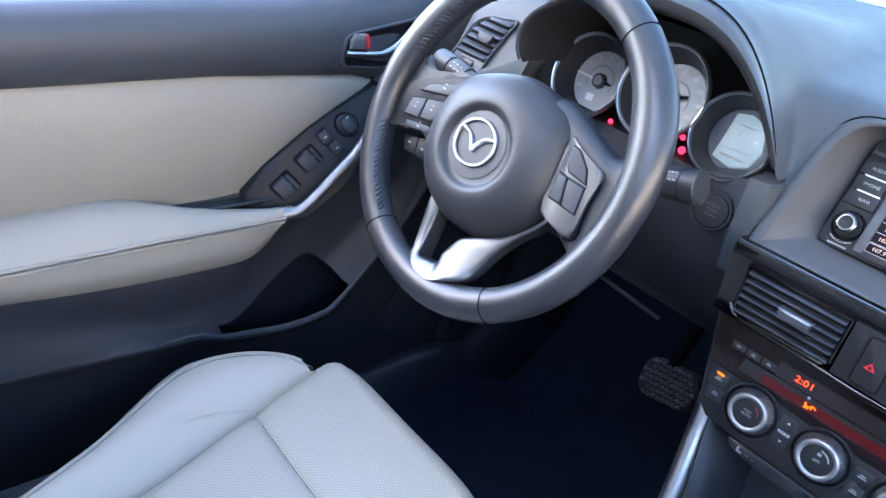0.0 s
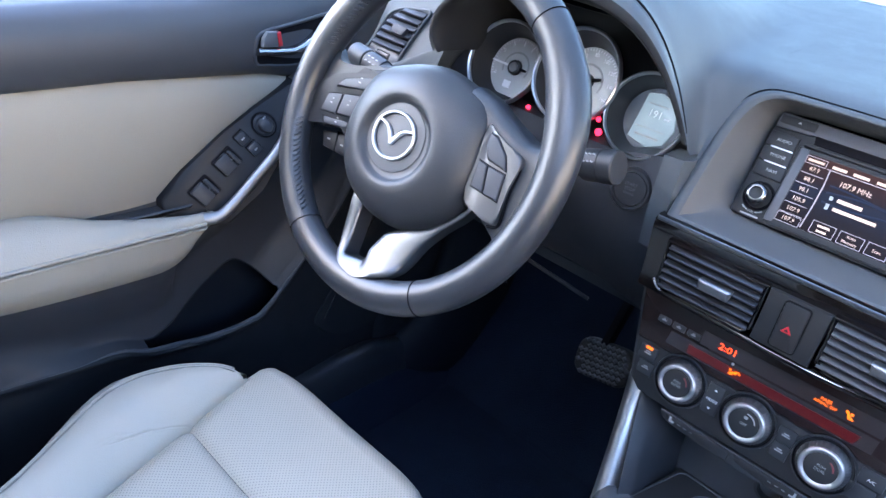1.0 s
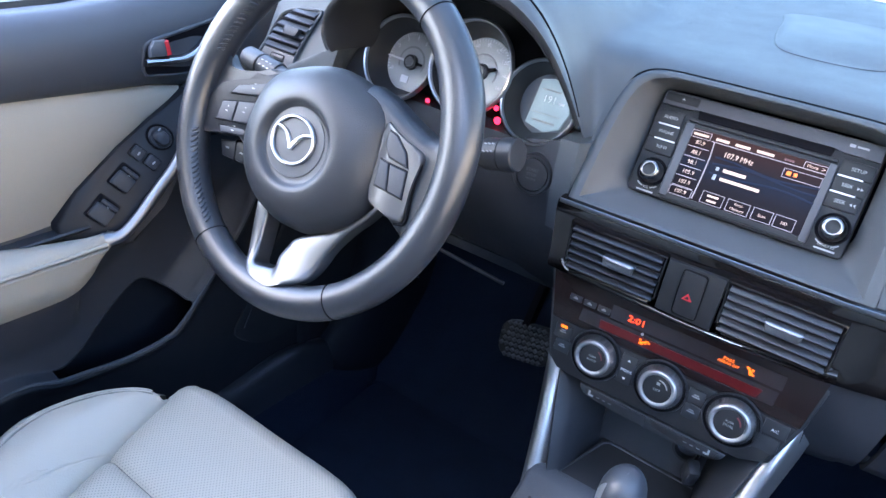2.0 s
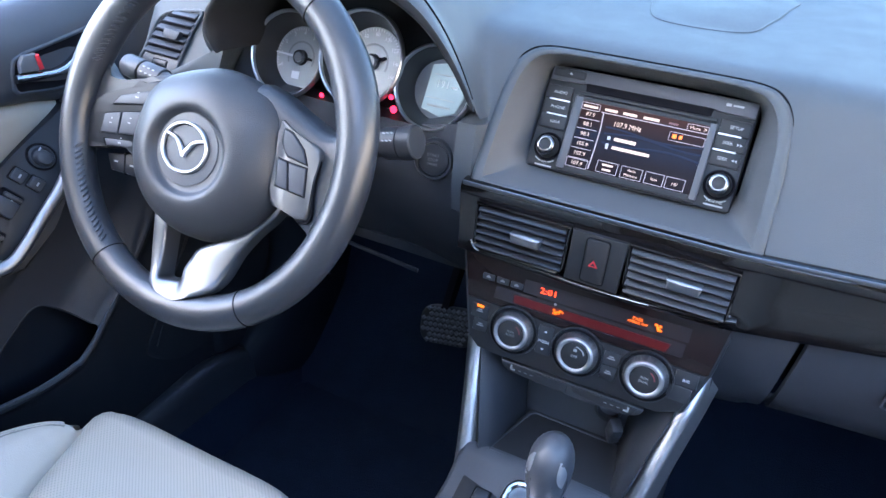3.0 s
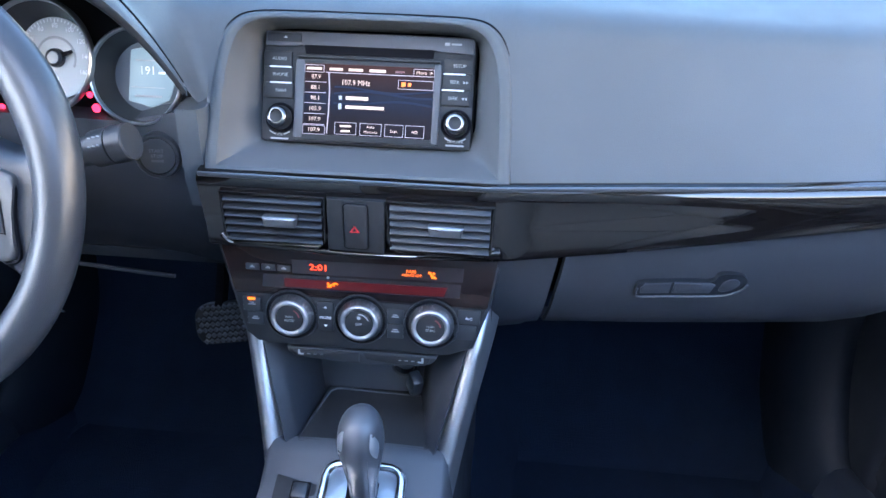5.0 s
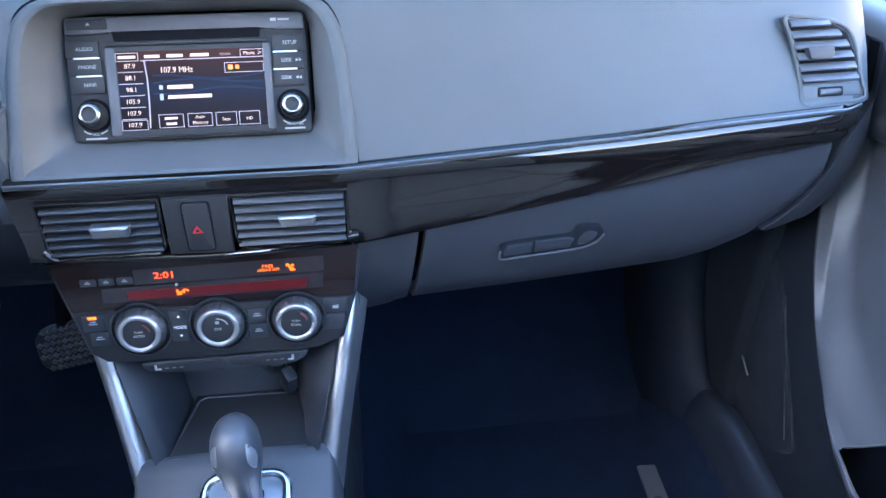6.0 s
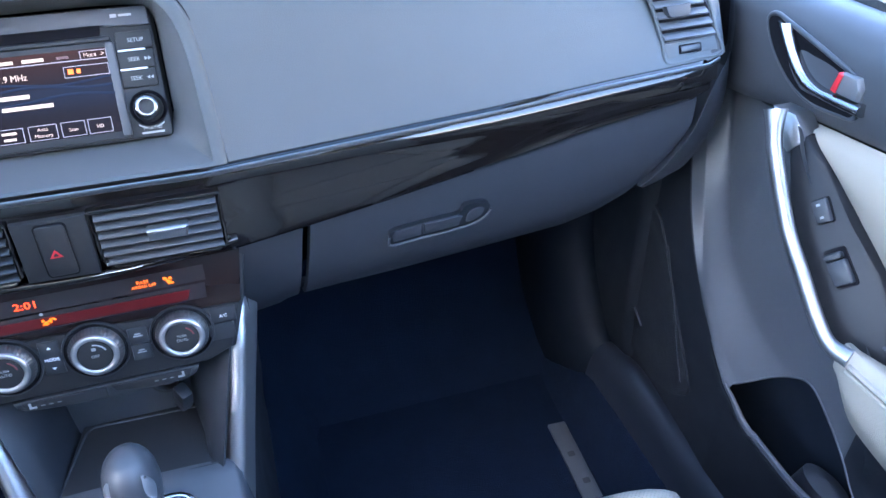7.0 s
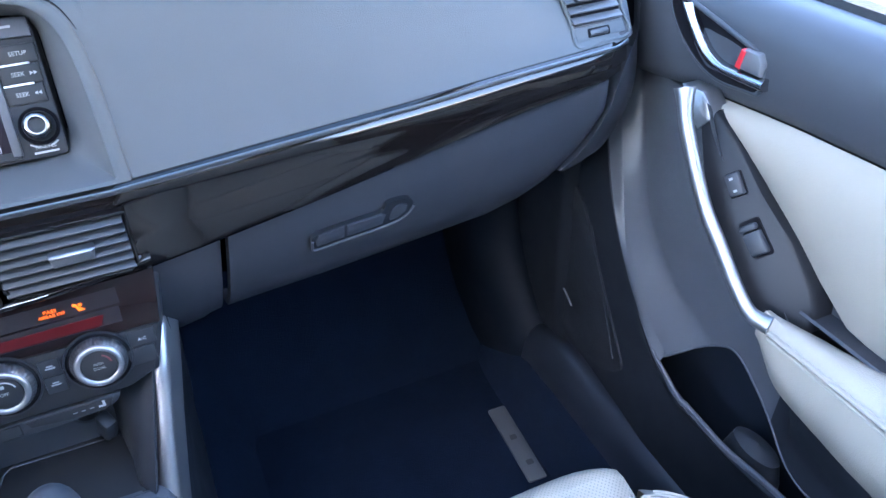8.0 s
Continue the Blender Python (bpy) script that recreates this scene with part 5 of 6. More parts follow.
for u, v in ((-0.0828, -0.0305), (0.0914, -0.0290)):
    k = on(RM, u, v)
    part("knob_well", lathe(k, [(0.0150, 0.0015), (0.0148, 0.0032), (0.0138, 0.0030), (0.0130, 0.0022), (0, 0.0022)], 36), NEARBLACK, radio)
    kn = part("knob", lathe(k, [(0.0120, 0.0), (0.0118, 0.004), (0.0108, 0.0120), (0.0098, 0.0146)], 36, False), RADIOP, radio)
    part("knob_ring", lathe(k, [(0.0104, 0.0128), (0.0099, 0.0150), (0.0090, 0.0164), (0.0072, 0.0172), (0.0062, 0.0170), (0.0058, 0.0158)], 36, False), KNOBR, kn, "chrome ring")
    part("knob_cap", lathe(k, [(0.0060, 0.0150), (0.0057, 0.0160), (0.0040, 0.0156), (0, 0.0154)], 28), RADIOP, kn)
    text("knob_print", "VOL" if u < 0 else "TUNE/FILE", on(RM, u, v - 0.0165, 0.0023), 0.0034, GREYPRINT, radio, 0.0002)
    part("print_bar", box(RM, u, v - 0.0203, 0.0022, 0.018, 0.0016, 0.0003, 0), GREYPRINT, radio)
    for s in (-1, 1):
        part("print_arc", sweep([k @ Vector((0.0165 * math.cos(radians(a)), 0.0165 * math.sin(radians(a)), 0.0023)) for a in ((232, 240, 248, 256) if s < 0 else (284, 292, 300, 308))], ring(0.0006, 0.0003, 6), up=RM.to_3x3() @ Vector((0, 0, 1))), GREYPRINT, radio)

# ---- climate panel ----
HM = face((0.0, 0.6935, 0.5500), 11.3)
cl = thing("climate_panel", (0, 0.70, 0.49), "brown-black climate control panel with three rotary knobs", "climate panel")
part("upper_panel", prism(HM, [(-0.1350, 0.0085), (0.1330, 0.0060), (0.1420, 0.0660), (-0.1485, 0.0660)], -0.02, 0.002, 0.0012), BROWN, cl)
part("lower_panel", prism(HM, [(-0.098, -0.0505), (0.092, -0.0505), (0.1165, -0.0400), (0.1275, -0.0060), (0.1315, 0.0052), (-0.1345, 0.0077), (-0.1236, -0.0395), (-0.1110, -0.0480)], -0.02, 0.003, 0.002), RADIOP, cl)
win = part("display_window", prism(HM, [(-0.0720, 0.0325), (0.1066, 0.0345), (0.1066, 0.0500), (-0.0720, 0.0480)], 0.001, 0.0030), SMOKE, cl)
low = part("lower_window", prism(HM, [(-0.1046, 0.0155), (0.1040, 0.0165), (0.1050, 0.0320), (-0.1030, 0.0300)], 0.001, 0.0026), SMOKE, cl)
part("red_strip", prism(HM, [(-0.0800, 0.0172), (0.0872, 0.0178), (0.0912, 0.0275), (-0.0810, 0.0262)], 0.002, 0.0032), LCDRED, low)
text("clock", "2:01", on(HM, -0.0435, 0.0405, 0.0032), 0.0094, ORANGERED, win, 0.0003, 1.25)
part("airflow_symbol", joined(box(HM, -0.0340, 0.0238, 0.0035, 0.0022, 0.0022, 0.0003, 0), box(on(HM, -0.0310, 0.0220, 0, 20), 0, 0, 0.0035, 0.0060, 0.0015, 0.0003, 0), box(HM, -0.0278, 0.0230, 0.0035, 0.0015, 0.0042, 0.0003, 0), box(on(HM, -0.0250, 0.0240, 0, -30), 0, 0, 0.0035, 0.0040, 0.0013, 0.0003, 0), box(HM, -0.0325, 0.0200, 0.0035, 0.0050, 0.0012, 0.0003, 0)), AMBER, low)
part("fan_symbol", lathe(on(HM, -0.0340, 0.0300, 0.0026), [(0.0015, 0), (0.0014, 0.0004), (0, 0.0004)], 12), GREYPRINT, low)
text("airbag_text", "PASS", on(HM, 0.0530, 0.0428, 0.0033), 0.0046, AMBER, win, 0.0003, 1.1)
text("airbag_text", "AIRBAG OFF", on(HM, 0.0535, 0.0388, 0.0033), 0.0038, AMBER, win, 0.0003)
part("airbag_symbol", joined(box(on(HM, 0.0740, 0.0400, 0, 20), 0, 0, 0.0034, 0.0016, 0.0070, 0.0003, 0), box(HM, 0.0718, 0.0430, 0.0034, 0.0024, 0.0024, 0.0003, 0), box(HM, 0.0766, 0.0424, 0.0034, 0.0028, 0.0022, 0.0003, 0), box(HM, 0.0770, 0.0376, 0.0034, 0.0044, 0.0014, 0.0003, 0), box(on(HM, 0.0748, 0.0405, 0, -40), 0, 0, 0.0034, 0.0090, 0.0010, 0.0003, 0)), AMBER, win)
for k in range(3):
    kb = part("small_key", box(HM, -0.1140 + 0.0168 * k, 0.0372, 0.002, 0.0145, 0.0072, 0.003, 0.001), SATIN, cl)
    part("key_mark", joined(box(HM, -0.1140 + 0.0168 * k, 0.0372, 0.0037, 0.0050, 0.0016, 0.0003, 0), box(HM, -0.1140 + 0.0168 * k, 0.0386, 0.0037, 0.0020, 0.0012, 0.0003, 0)), GREYPRINT, kb)
for i, u in enumerate((-0.0738, 0.0003, 0.0755)):
    k = on(HM, u, -0.0150)
    part("knob_well", lathe(k, [(0.0292, 0.0025), (0.0284, 0.0046), (0.0268, 0.0044), (0.0256, 0.0030), (0.0, 0.0030)], 48), NEARBLACK, cl)
    part("well_rim", lathe(k, [(0.0292, 0.0026), (0.0286, 0.0050), (0.0274, 0.0050), (0.0268, 0.0036)], 48), SATIN, cl)
    kn = part("knob", lathe(k, [(0.0238, 0.0), (0.0230, 0.007), (0.0205, 0.0110), (0.0190, 0.0120)], 48), RADIOP, cl)
    sleeve = []
    for r_, n_ in ((0.0240, 0.0025), (0.0238, 0.0060), (0.0226, 0.0095), (0.0204, 0.0122)):
        sleeve.append([k @ Vector(((r_ - 0.0005 * ((j // 2) % 2)) * math.cos(math.pi * j / 90), (r_ - 0.0005 * ((j // 2) % 2)) * math.sin(math.pi * j / 90), n_)) for j in range(180)])
    part("knob_grip", grid(sleeve, closed=True), KNOBG, kn, "finely ribbed dark chrome grip")
    part("knob_ring", lathe(k, [(0.0204, 0.0118), (0.0199, 0.0137), (0.0188, 0.0147), (0.0168, 0.0148), (0.0154, 0.0138), (0.0150, 0.0122)], 48, False), STRUT, kn, "satin silver ring")
    part("knob_cap", lathe(k, [(0.0153, 0.0116), (0.0149, 0.0128), (0.0135, 0.0132), (0, 0.0131)], 40), RADIOP, kn)
    if i != 1:
        part("red_arc", sweep([k @ Vector((0.0108 * math.cos(radians(a)), 0.0108 * math.sin(radians(a)), 0.0134)) for a in (10, 24, 38, 52, 64)], ring(0.0008, 0.0004, 6), up=k.to_3x3() @ Vector((0, 0, 1))), DULLRED, kn)
        text("knob_print", "PUSH", on(k, 0, 0.002, 0.0134), 0.0034, GREYPRINT, kn, 0.0003)
        text("knob_print", "DUAL" if i == 2 else "AUTO", on(k, 0, -0.0022, 0.0134), 0.0040, GREYPRINT, kn, 0.0003)
    else:
        part("fan_mark", prism(on(k, 0, 0.0048, 0.0132), [(-0.0018, 0), (0.0018, 0), (0.0018, 0.003), (-0.0018, 0.003)], 0, 0.0004), GREYPRINT, kn)
        part("speed_arc", sweep([k @ Vector((0.0105 * math.cos(radians(a)), 0.0105 * math.sin(radians(a)), 0.0133)) for a in range(20, 100, 12)], ring(0.0007, 0.0004, 6), up=k.to_3x3() @ Vector((0, 0, 1))), GREYPRINT, kn)
        text("knob_print", "OFF", on(k, 0, -0.001, 0.0134), 0.0042, GREYPRINT, kn, 0.0003)
# keys between the knobs
def ckey(u, v, w, h, words, lit=False):
    kb = part("key", box(HM, u, v, 0.003, w, h, 0.003, 0.001), SATIN, cl)
    if words:
        text("key_print", words, on(HM, u, v - 0.0015, 0.0047), 0.0044, WHITE, kb, 0.0003)
    else:
        part("key_mark", joined(box(HM, u, v, 0.0047, 0.008, 0.0012, 0.0003, 0), box(HM, u, v + 0.0022, 0.0047, 0.0052, 0.0012, 0.0003, 0)), GREYPRINT, kb)
    if lit:
        part("lit_lamp", box(HM, u, v + 0.0065, 0.0047, 0.008, 0.0030, 0.0004, 0), AMBER, kb, "lit amber lamp")


ckey(-0.1165, -0.0050, 0.0200, 0.0165, "", True)
ckey(-0.1130, -0.0215, 0.0180, 0.0150, "")
ckey(-0.0370, -0.0137, 0.0170, 0.0340, "MODE")
for d, r_ in ((0.0095, 0), (-0.0095, 180)):
    part("key_arrow", prism(on(HM, -0.0370, -0.0137 + d, 0.0045, r_), [(-0.0018, 0), (0.0018, 0), (0, 0.0024)], 0, 0.0004), WHITE, cl)
ckey(0.0375, -0.0085, 0.0170, 0.0165, "")
ckey(0.0375, -0.0255, 0.0170, 0.0165, "")
ckey(0.1145, -0.0035, 0.0230, 0.0155, "A/C")
ckey(0.1110, -0.0215, 0.0230, 0.0170, " ")
bar = [(p.x, p.y) for p in smooth([(-0.0800, -0.0520, 0), (-0.0740, -0.0615, 0), (-0.0400, -0.0650, 0), (0.0029, -0.0666, 0), (0.0450, -0.0655, 0), (0.0757, -0.0622, 0), (0.0833, -0.0515, 0)], 4)]
part("seat_heater_strip", prism(HM, bar, -0.02, 0.0045, 0.0018), SATIN, cl, "black seat heater key strip")
for u0, u1 in ((-0.0735, -0.0010), (0.0030, 0.0765)):
    pts = [(u0, -0.0535), (u0 + 0.004, -0.0602), ((u0 + u1) / 2, -0.0640), (u1 - 0.004, -0.0618), (u1, -0.0535)] if u0 > 0 else [(u0, -0.0535), (u0 + 0.004, -0.0612), ((u0 + u1) / 2, -0.0640), (u1, -0.0650), (u1, -0.0535)]
    kb = part("seat_heater_key", prism(HM, pts, 0, 0.0058, 0.0010), RADIOP, cl)
    c = -0.055 if u0 < 0 else 0.056
    part("seat_mark", joined(box(HM, c + math.copysign(0.0115, c), -0.0570, 0.0060, 0.0022, 0.0060, 0.0003, 0), box(HM, c + math.copysign(0.0090, c), -0.0592, 0.0060, 0.0050, 0.0020, 0.0003, 0)), GREYPRINT, kb)
    for d in (-0.007, 0.0, 0.007):
        part("heat_dot", box(HM, c - math.copysign(0.006, c) + d, -0.0585, 0.0060, 0.0036, 0.0010, 0.0003, 0), DIMPRINT, kb)
part("stack_frame", prism(HM, [(-0.153, 0.064), (-0.139, 0.008), (-0.1285, -0.040), (-0.114, -0.052), (0.094, -0.0535), (0.1200, -0.0430), (0.1320, -0.006), (0.1365, 0.006), (0.1460, 0.066)], -0.03, -0.003, 0.002), SATIN, cl)

# ---- centre console ----
con = thing("centre_console", (0, 0.5, 0.0), "black plastic centre console with silver side struts and storage cubby", "centre console")
for s in (-1, 1):
    m = pose(s * 0.132, 0, 0, 90, 0, 90)
    bm = prism(m, [(0.752, 0.600), (0.717, 0.505), (0.672, 0.40), (0.642, 0.335), (0.58, 0.30), (-0.35, 0.27), (-0.35, 0.0), (1.22, 0.0), (1.22, 0.60)], -0.006, 0.006, 0.003, both=True)
    for v in bm.verts:
        v.co.x -= s * 0.030 * min(1, max(0, (0.50 - v.co.z) / 0.14)) - s * 0.02 * max(0, (0.25 - v.co.z) / 0.25)
    part("side_wall", bm, DARK, con)
    path = smooth([(s * 0.1265, 0.7260, 0.532), (s * 0.1200, 0.7000, 0.501 if s > 0 else 0.504), (s * 0.1150, 0.688, 0.475), (s * 0.1040, 0.662, 0.425), (s * 0.0930, 0.632, 0.370), (s * 0.0850, 0.605, 0.325)], 5)
    out, nrm = Vector((s * 0.59, 0.81, 0)), Vector((s * 0.76, -0.55, 0.34))
    rows = []
    for k, p in enumerate(path):
        w = 0.040 - 0.008 * k / (len(path) - 1)
        rows.append([p + out * a * w + nrm * b for a, b in ((-0.05, -0.016), (-0.12, -0.008), (-0.12, 0.000), (-0.04, 0.0055), (0.08, 0.0080), (0.25, 0.0072), (0.72, 0.0052), (0.90, 0.0036), (1.0, 0.0), (1.0, -0.008))])
    bm = grid(rows)
    part("strut", bm, STRUT, con, "satin silver strut", 50)
    rows = []
    for f in range(9):
        f /= 8
        z = 0.375 + 0.125 * f
        yb = 0.625 + 0.065 * f
        x = 0.077 + 0.034 * f - 0.004 * (s < 0) * (1 - f)
        rows.append([(s * (x + 0.004), yb + 0.008, z), (s * (x - 0.004), yb + 0.016, z), (s * (x - 0.008), yb + 0.024, z), (s * (0.5 * x + 0.030), 0.5 * yb + 0.375, z), (s * (0.060 + 0.010 * f), 0.742, z), (s * (0.060 + 0.010 * f), 0.78, z)])
    part("cubby_wall", grid(rows, 0.003), DARK, con)
    if s < 0:
        for k in range(15):
            g = 0.03 + 0.026 * k
            line = []
            for f in (0.06, 0.3, 0.6, 0.97):
                z = 0.375 + 0.125 * f
                a, b = Vector((s * (0.065 + 0.038 * f), 0.649 + 0.065 * f, z)), Vector((s * (0.0665 + 0.019 * f), 0.6875 + 0.0325 * f, z))
                q = a.lerp(b, 2.3 * g)
                line.append(q + Vector((0.0005, 0, 0)))
            part("rib", sweep(line, ring(0.0009, 0.0009, 6), up=(0, 1, 0)), CONSOLE, con)
part("cubby_back", box(I4, 0.003, 0.742, 0.445, 0.13, 0.01, 0.13, 0.003), CONSOLE, con)
part("socket", lathe(face((0.040, 0.735, 0.442), 0), [(0.016, 0), (0.0155, 0.006), (0.0125, 0.006), (0.012, -0.005), (0, -0.005)], 28), SATIN, con)
part("socket_cap", box(pose(0.054, 0.716, 0.428, 20, 0, 30), 0, 0, 0, 0.014, 0.02, 0.030, 0.004), DARK, con)
part("cubby_floor", prism(I4, [(-0.0700, 0.6455), (0.0810, 0.6455), (0.0640, 0.745), (-0.0520, 0.745)], 0.380, 0.3955, 0.001), RADIOP, con)
edge = [(-0.0690, 0.6462, 0.3958), (0.0800, 0.6462, 0.3958), (0.0640, 0.7300, 0.3958), (-0.0430, 0.7330, 0.3958), (-0.0500, 0.7270, 0.3958)]
part("mat_edge", sweep(edge, ring(0.0012, 0.0010, 6), closed=True), BEZEL, con, "raised edge of the cubby mat")
rows = []
for y, z in ((0.650, 0.3945), (0.643, 0.3945), (0.632, 0.390), (0.60, 0.372), (0.55, 0.358), (0.50, 0.350), (0.40, 0.345), (0.2, 0.34), (-0.35, 0.34)):
    w = 0.097 if y < 0.6 else 0.095
    rows.append([(-w - 0.012, y, z - 0.05), (-w - 0.006, y, z - 0.006), (-w, y, z), (-0.05, y, z + 0.002), (0, y, z + 0.003), (0.05, y, z + 0.002), (w, y, z), (w + 0.006, y, z - 0.006), (w + 0.012, y, z - 0.05)])
part("top_plate", grid(rows), CONSOLE, con)
m = pose(0.012, 0.583, 0.3665, 19, 0, 0)
part("gate_trim", prism(m, rrect(0, 0, 0.092, 0.10, 0.018), -0.01, 0.0075, 0.003), BRIGHT, con, "bright chrome gear gate surround")
part("gate_bead", sweep([m @ Vector((u, v, 0.0082)) for u, v in rrect(0, 0, 0.082, 0.090, 0.015)], ring(0.0050, 0.0034, 10), closed=True, up=m.to_3x3() @ Vector((0, 0, 1))), CHROME, con, "rounded chrome rim of the gear gate")
part("gate_slot", prism(m, [(-0.014, -0.042), (0.016, -0.042), (0.018, 0.026), (0.010, 0.036), (-0.016, 0.036)], 0, 0.0082, 0), NEARBLACK, con)
m = pose(-0.060, 0.588, 0.3675, 19, 0, 0)
part("switch_bezel", prism(m, rrect(0, 0, 0.046, 0.060, 0.005), -0.01, 0.003, 0.001), RADIOP, con)
part("switch_well", box(m, 0.006, 0.008, 0.0026, 0.021, 0.021, 0.003, 0.001), NEARBLACK, con)
part("drive_switch", box(m, 0.006, 0.008, 0.004, 0.017, 0.017, 0.006, 0.002), SATIN, con)

# gear lever
gl = thing("gear_lever", (0.014, 0.60, 0.37), "black leather gear lever with satin silver inlays", "gear lever")
G = pose(0.0145, 0.598, 0.370, 6, 2, 0)


def knob_ring(z, a, b, y0=0.0, k=24):
    return [G @ Vector((a * math.cos(2 * math.pi * i / k), y0 + b * math.sin(2 * math.pi * i / k), z)) for i in range(k)]


prof = [(0.000, 0.0145, 0.017), (0.020, 0.0150, 0.018), (0.045, 0.0168, 0.020), (0.065, 0.0195, 0.024), (0.085, 0.0222, 0.028), (0.100, 0.0230, 0.029), (0.115, 0.0218, 0.027), (0.127, 0.0180, 0.022), (0.135, 0.0112, 0.0135), (0.1375, 0.0048, 0.006), (0.138, 0.0004, 0.0004)]
prof = [(p.x, p.y, p.z) for p in smooth(prof, 3)]
bm = grid([knob_ring(z, a, b, -0.004 * (z / 0.13)) for z, a, b in prof], closed=True)
part("knob", bm, KNOBL, gl, "", 70)
for s in (-1, 1):
    def skin(z, q, lift):
        a, b = curve1([(p[0], p[1]) for p in prof], z), curve1([(p[0], p[2]) for p in prof], z)
        return G @ Vector((s * (a + lift) * math.cos(q), -0.004 * z / 0.13 + (b + lift) * math.sin(q), z))

    rows = []
    for k in range(11):
        z = 0.096 + 0.032 * k / 10
        w = 0.24 * math.sin(math.pi * (0.03 + 0.94 * k / 10)) ** 0.8
        mid = -0.70 - 0.10 * (k / 10 - 0.5)
        rows.append([skin(z, mid - w + 2 * w * j / 8, 0.0012 - 0.0010 * abs(j / 4 - 1) ** 3) for j in range(9)])
    part("inlay", grid(rows), LEVERIN, gl, "satin silver inlay")
    for d in (-0.36, 0.34):
        part("seam", sweep([skin(z, -0.72 + d * (0.45 + 0.55 * min(1, z / 0.085)), 0.0002) for z in (0.004, 0.02, 0.04, 0.06, 0.08, 0.10)], ring(0.0004, 0.0004, 6)), SATIN, gl)

# ---- steering wheel ----
WM = face((-0.370, 0.540, 0.738), 23)
WR = on(WM, 0.006, 0.001)
wh = thing("steering_wheel", (-0.37, 0.56, 0.73), "black leather steering wheel with silver lower spoke and buttons", "steering wheel")
N3 = WM.to_3x3() @ Vector((0, 0, 1))
k = 96
path = [WR @ Vector((0.1715 * math.cos(2 * math.pi * i / k), 0.1715 * math.sin(2 * math.pi * i / k), 0)) for i in range(k)]


def rim_at(a, extra=0.0):
    """Section of the rim at the angle a (degrees): thicker at the thumb rests."""
    th = 0.0030 * math.exp(-((a - 25) / 16) ** 2) + 0.0030 * math.exp(-((a - 155) / 16) ** 2)
    return [(p * (0.0178 + th + extra), q * (0.0178 + extra)) for p, q in ring(1, 1, 20)]


bm = bmesh.new()
rings = []
for i in range(k):
    a = 360 * i / k
    c = Vector((math.cos(radians(a)), math.sin(radians(a)), 0))
    rings.append([bm.verts.new(WR @ (c * (0.1715 + p) + Vector((0, 0, q)))) for p, q in rim_at(a)])
for i in range(k):
    a, b = rings[i], rings[(i + 1) % k]
    for j in range(20):
        bm.faces.new((a[j], a[(j + 1) % 20], b[(j + 1) % 20], b[j]))
rim = part("rim", bm, LEATHER, wh, "black leather rim, worn shiny", 80)
for a in (54, 126, 238, 302):
    c = Vector((math.cos(radians(a)), math.sin(radians(a)), 0))
    part("rim_seam", sweep([WR @ (c * (0.1715 + p) + Vector((0, 0, q))) for p, q in rim_at(a, 0.0001)], ring(0.0009, 0.0006, 6), closed=True, up=WM.to_3x3() @ Vector((-c.y, c.x, 0))), NEARBLACK, rim)
st = bmesh.new()
for a0, a1 in ((122, 164), (196, 236)):
    n = int((a1 - a0) / 2.1)
    for i in range(n):
        a = radians(a0 + (a1 - a0) * i / n)
        mm = WR @ Matrix.Rotation(a, 4, "Z") @ Matrix.Translation((0.1715 - 0.0176 * 0.80 - 0.0030 * math.exp(-((math.degrees(a) - 155) / 16) ** 2), 0, 0.0178 * 0.62)) @ Matrix.Rotation(radians(-52), 4, "Y") @ Matrix.Rotation(radians(34), 4, "Z")
        bmesh.ops.create_uvsphere(st, u_segments=6, v_segments=4, radius=0.5, matrix=mm @ Matrix.Diagonal((0.0110, 0.0034, 0.0040, 1)))
tagged(part("stitching", st, LEATHER, rim), kind="stuff")
HB = on(WM, 0.0125, -0.015)
HE = HB @ Matrix.Diagonal((1.06, 0.98, 1, 1))
bm = lathe(HE, [(0.0, 0.0222), (0.034, 0.0222), (0.0375, 0.0226), (0.0395, 0.0240), (0.0412, 0.0268), (0.0440, 0.0290), (0.0475, 0.0296), (0.054, 0.0284), (0.066, 0.0232), (0.077, 0.0135), (0.0835, 0.0015), (0.0870, -0.012), (0.086, -0.024), (0.076, -0.034), (0.0, -0.036)], 72)
inv = HE.inverted()
for v in bm.verts:
    q = inv @ v.co
    r_, a_ = math.hypot(q.x, q.y), math.degrees(math.atan2(q.y, q.x))
    g_ = 1 + max(0, min(1, (r_ - 0.05) / 0.03)) * (0.115 * math.exp(-((a_ - 40) / 17) ** 2) + 0.08 * math.exp(-((a_ - 140) / 17) ** 2))
    v.co = HE @ Vector((q.x * g_, q.y * g_, q.z))
hub = part("hub", bm, HUB, wh, "domed black airbag cover", 60)
HB = on(WM, 0.0075, -0.0115)
part("emblem_dish", lathe(HE @ Matrix.Translation((-0.0035, 0.0025, 0)), [(0.0358, 0.0221), (0.0352, 0.0229), (0.030, 0.0232), (0.0, 0.0234)], 48), BEZEL, hub)
emb = [HB @ Vector((0.0268 * math.cos(2 * math.pi * i / 48), 0.0232 * math.sin(2 * math.pi * i / 48), 0.0245)) for i in range(48)]
em = part("emblem", sweep(emb, ring(0.0019, 0.0022, 10), closed=True, up=N3), STRUT, hub, "chrome oval emblem")
for s in (-1, 1):
    vee = smooth([HB @ Vector((s * u, v, 0.0245)) for u, v in ((0.0, -0.0080), (0.005, 0.000), (0.012, 0.0068), (0.0242, 0.0098))], 4)
    part("emblem_wing", sweep(vee, lambda f: ring(0.0030 - 0.0013 * f, 0.0022, 8), up=N3), STRUT, em)
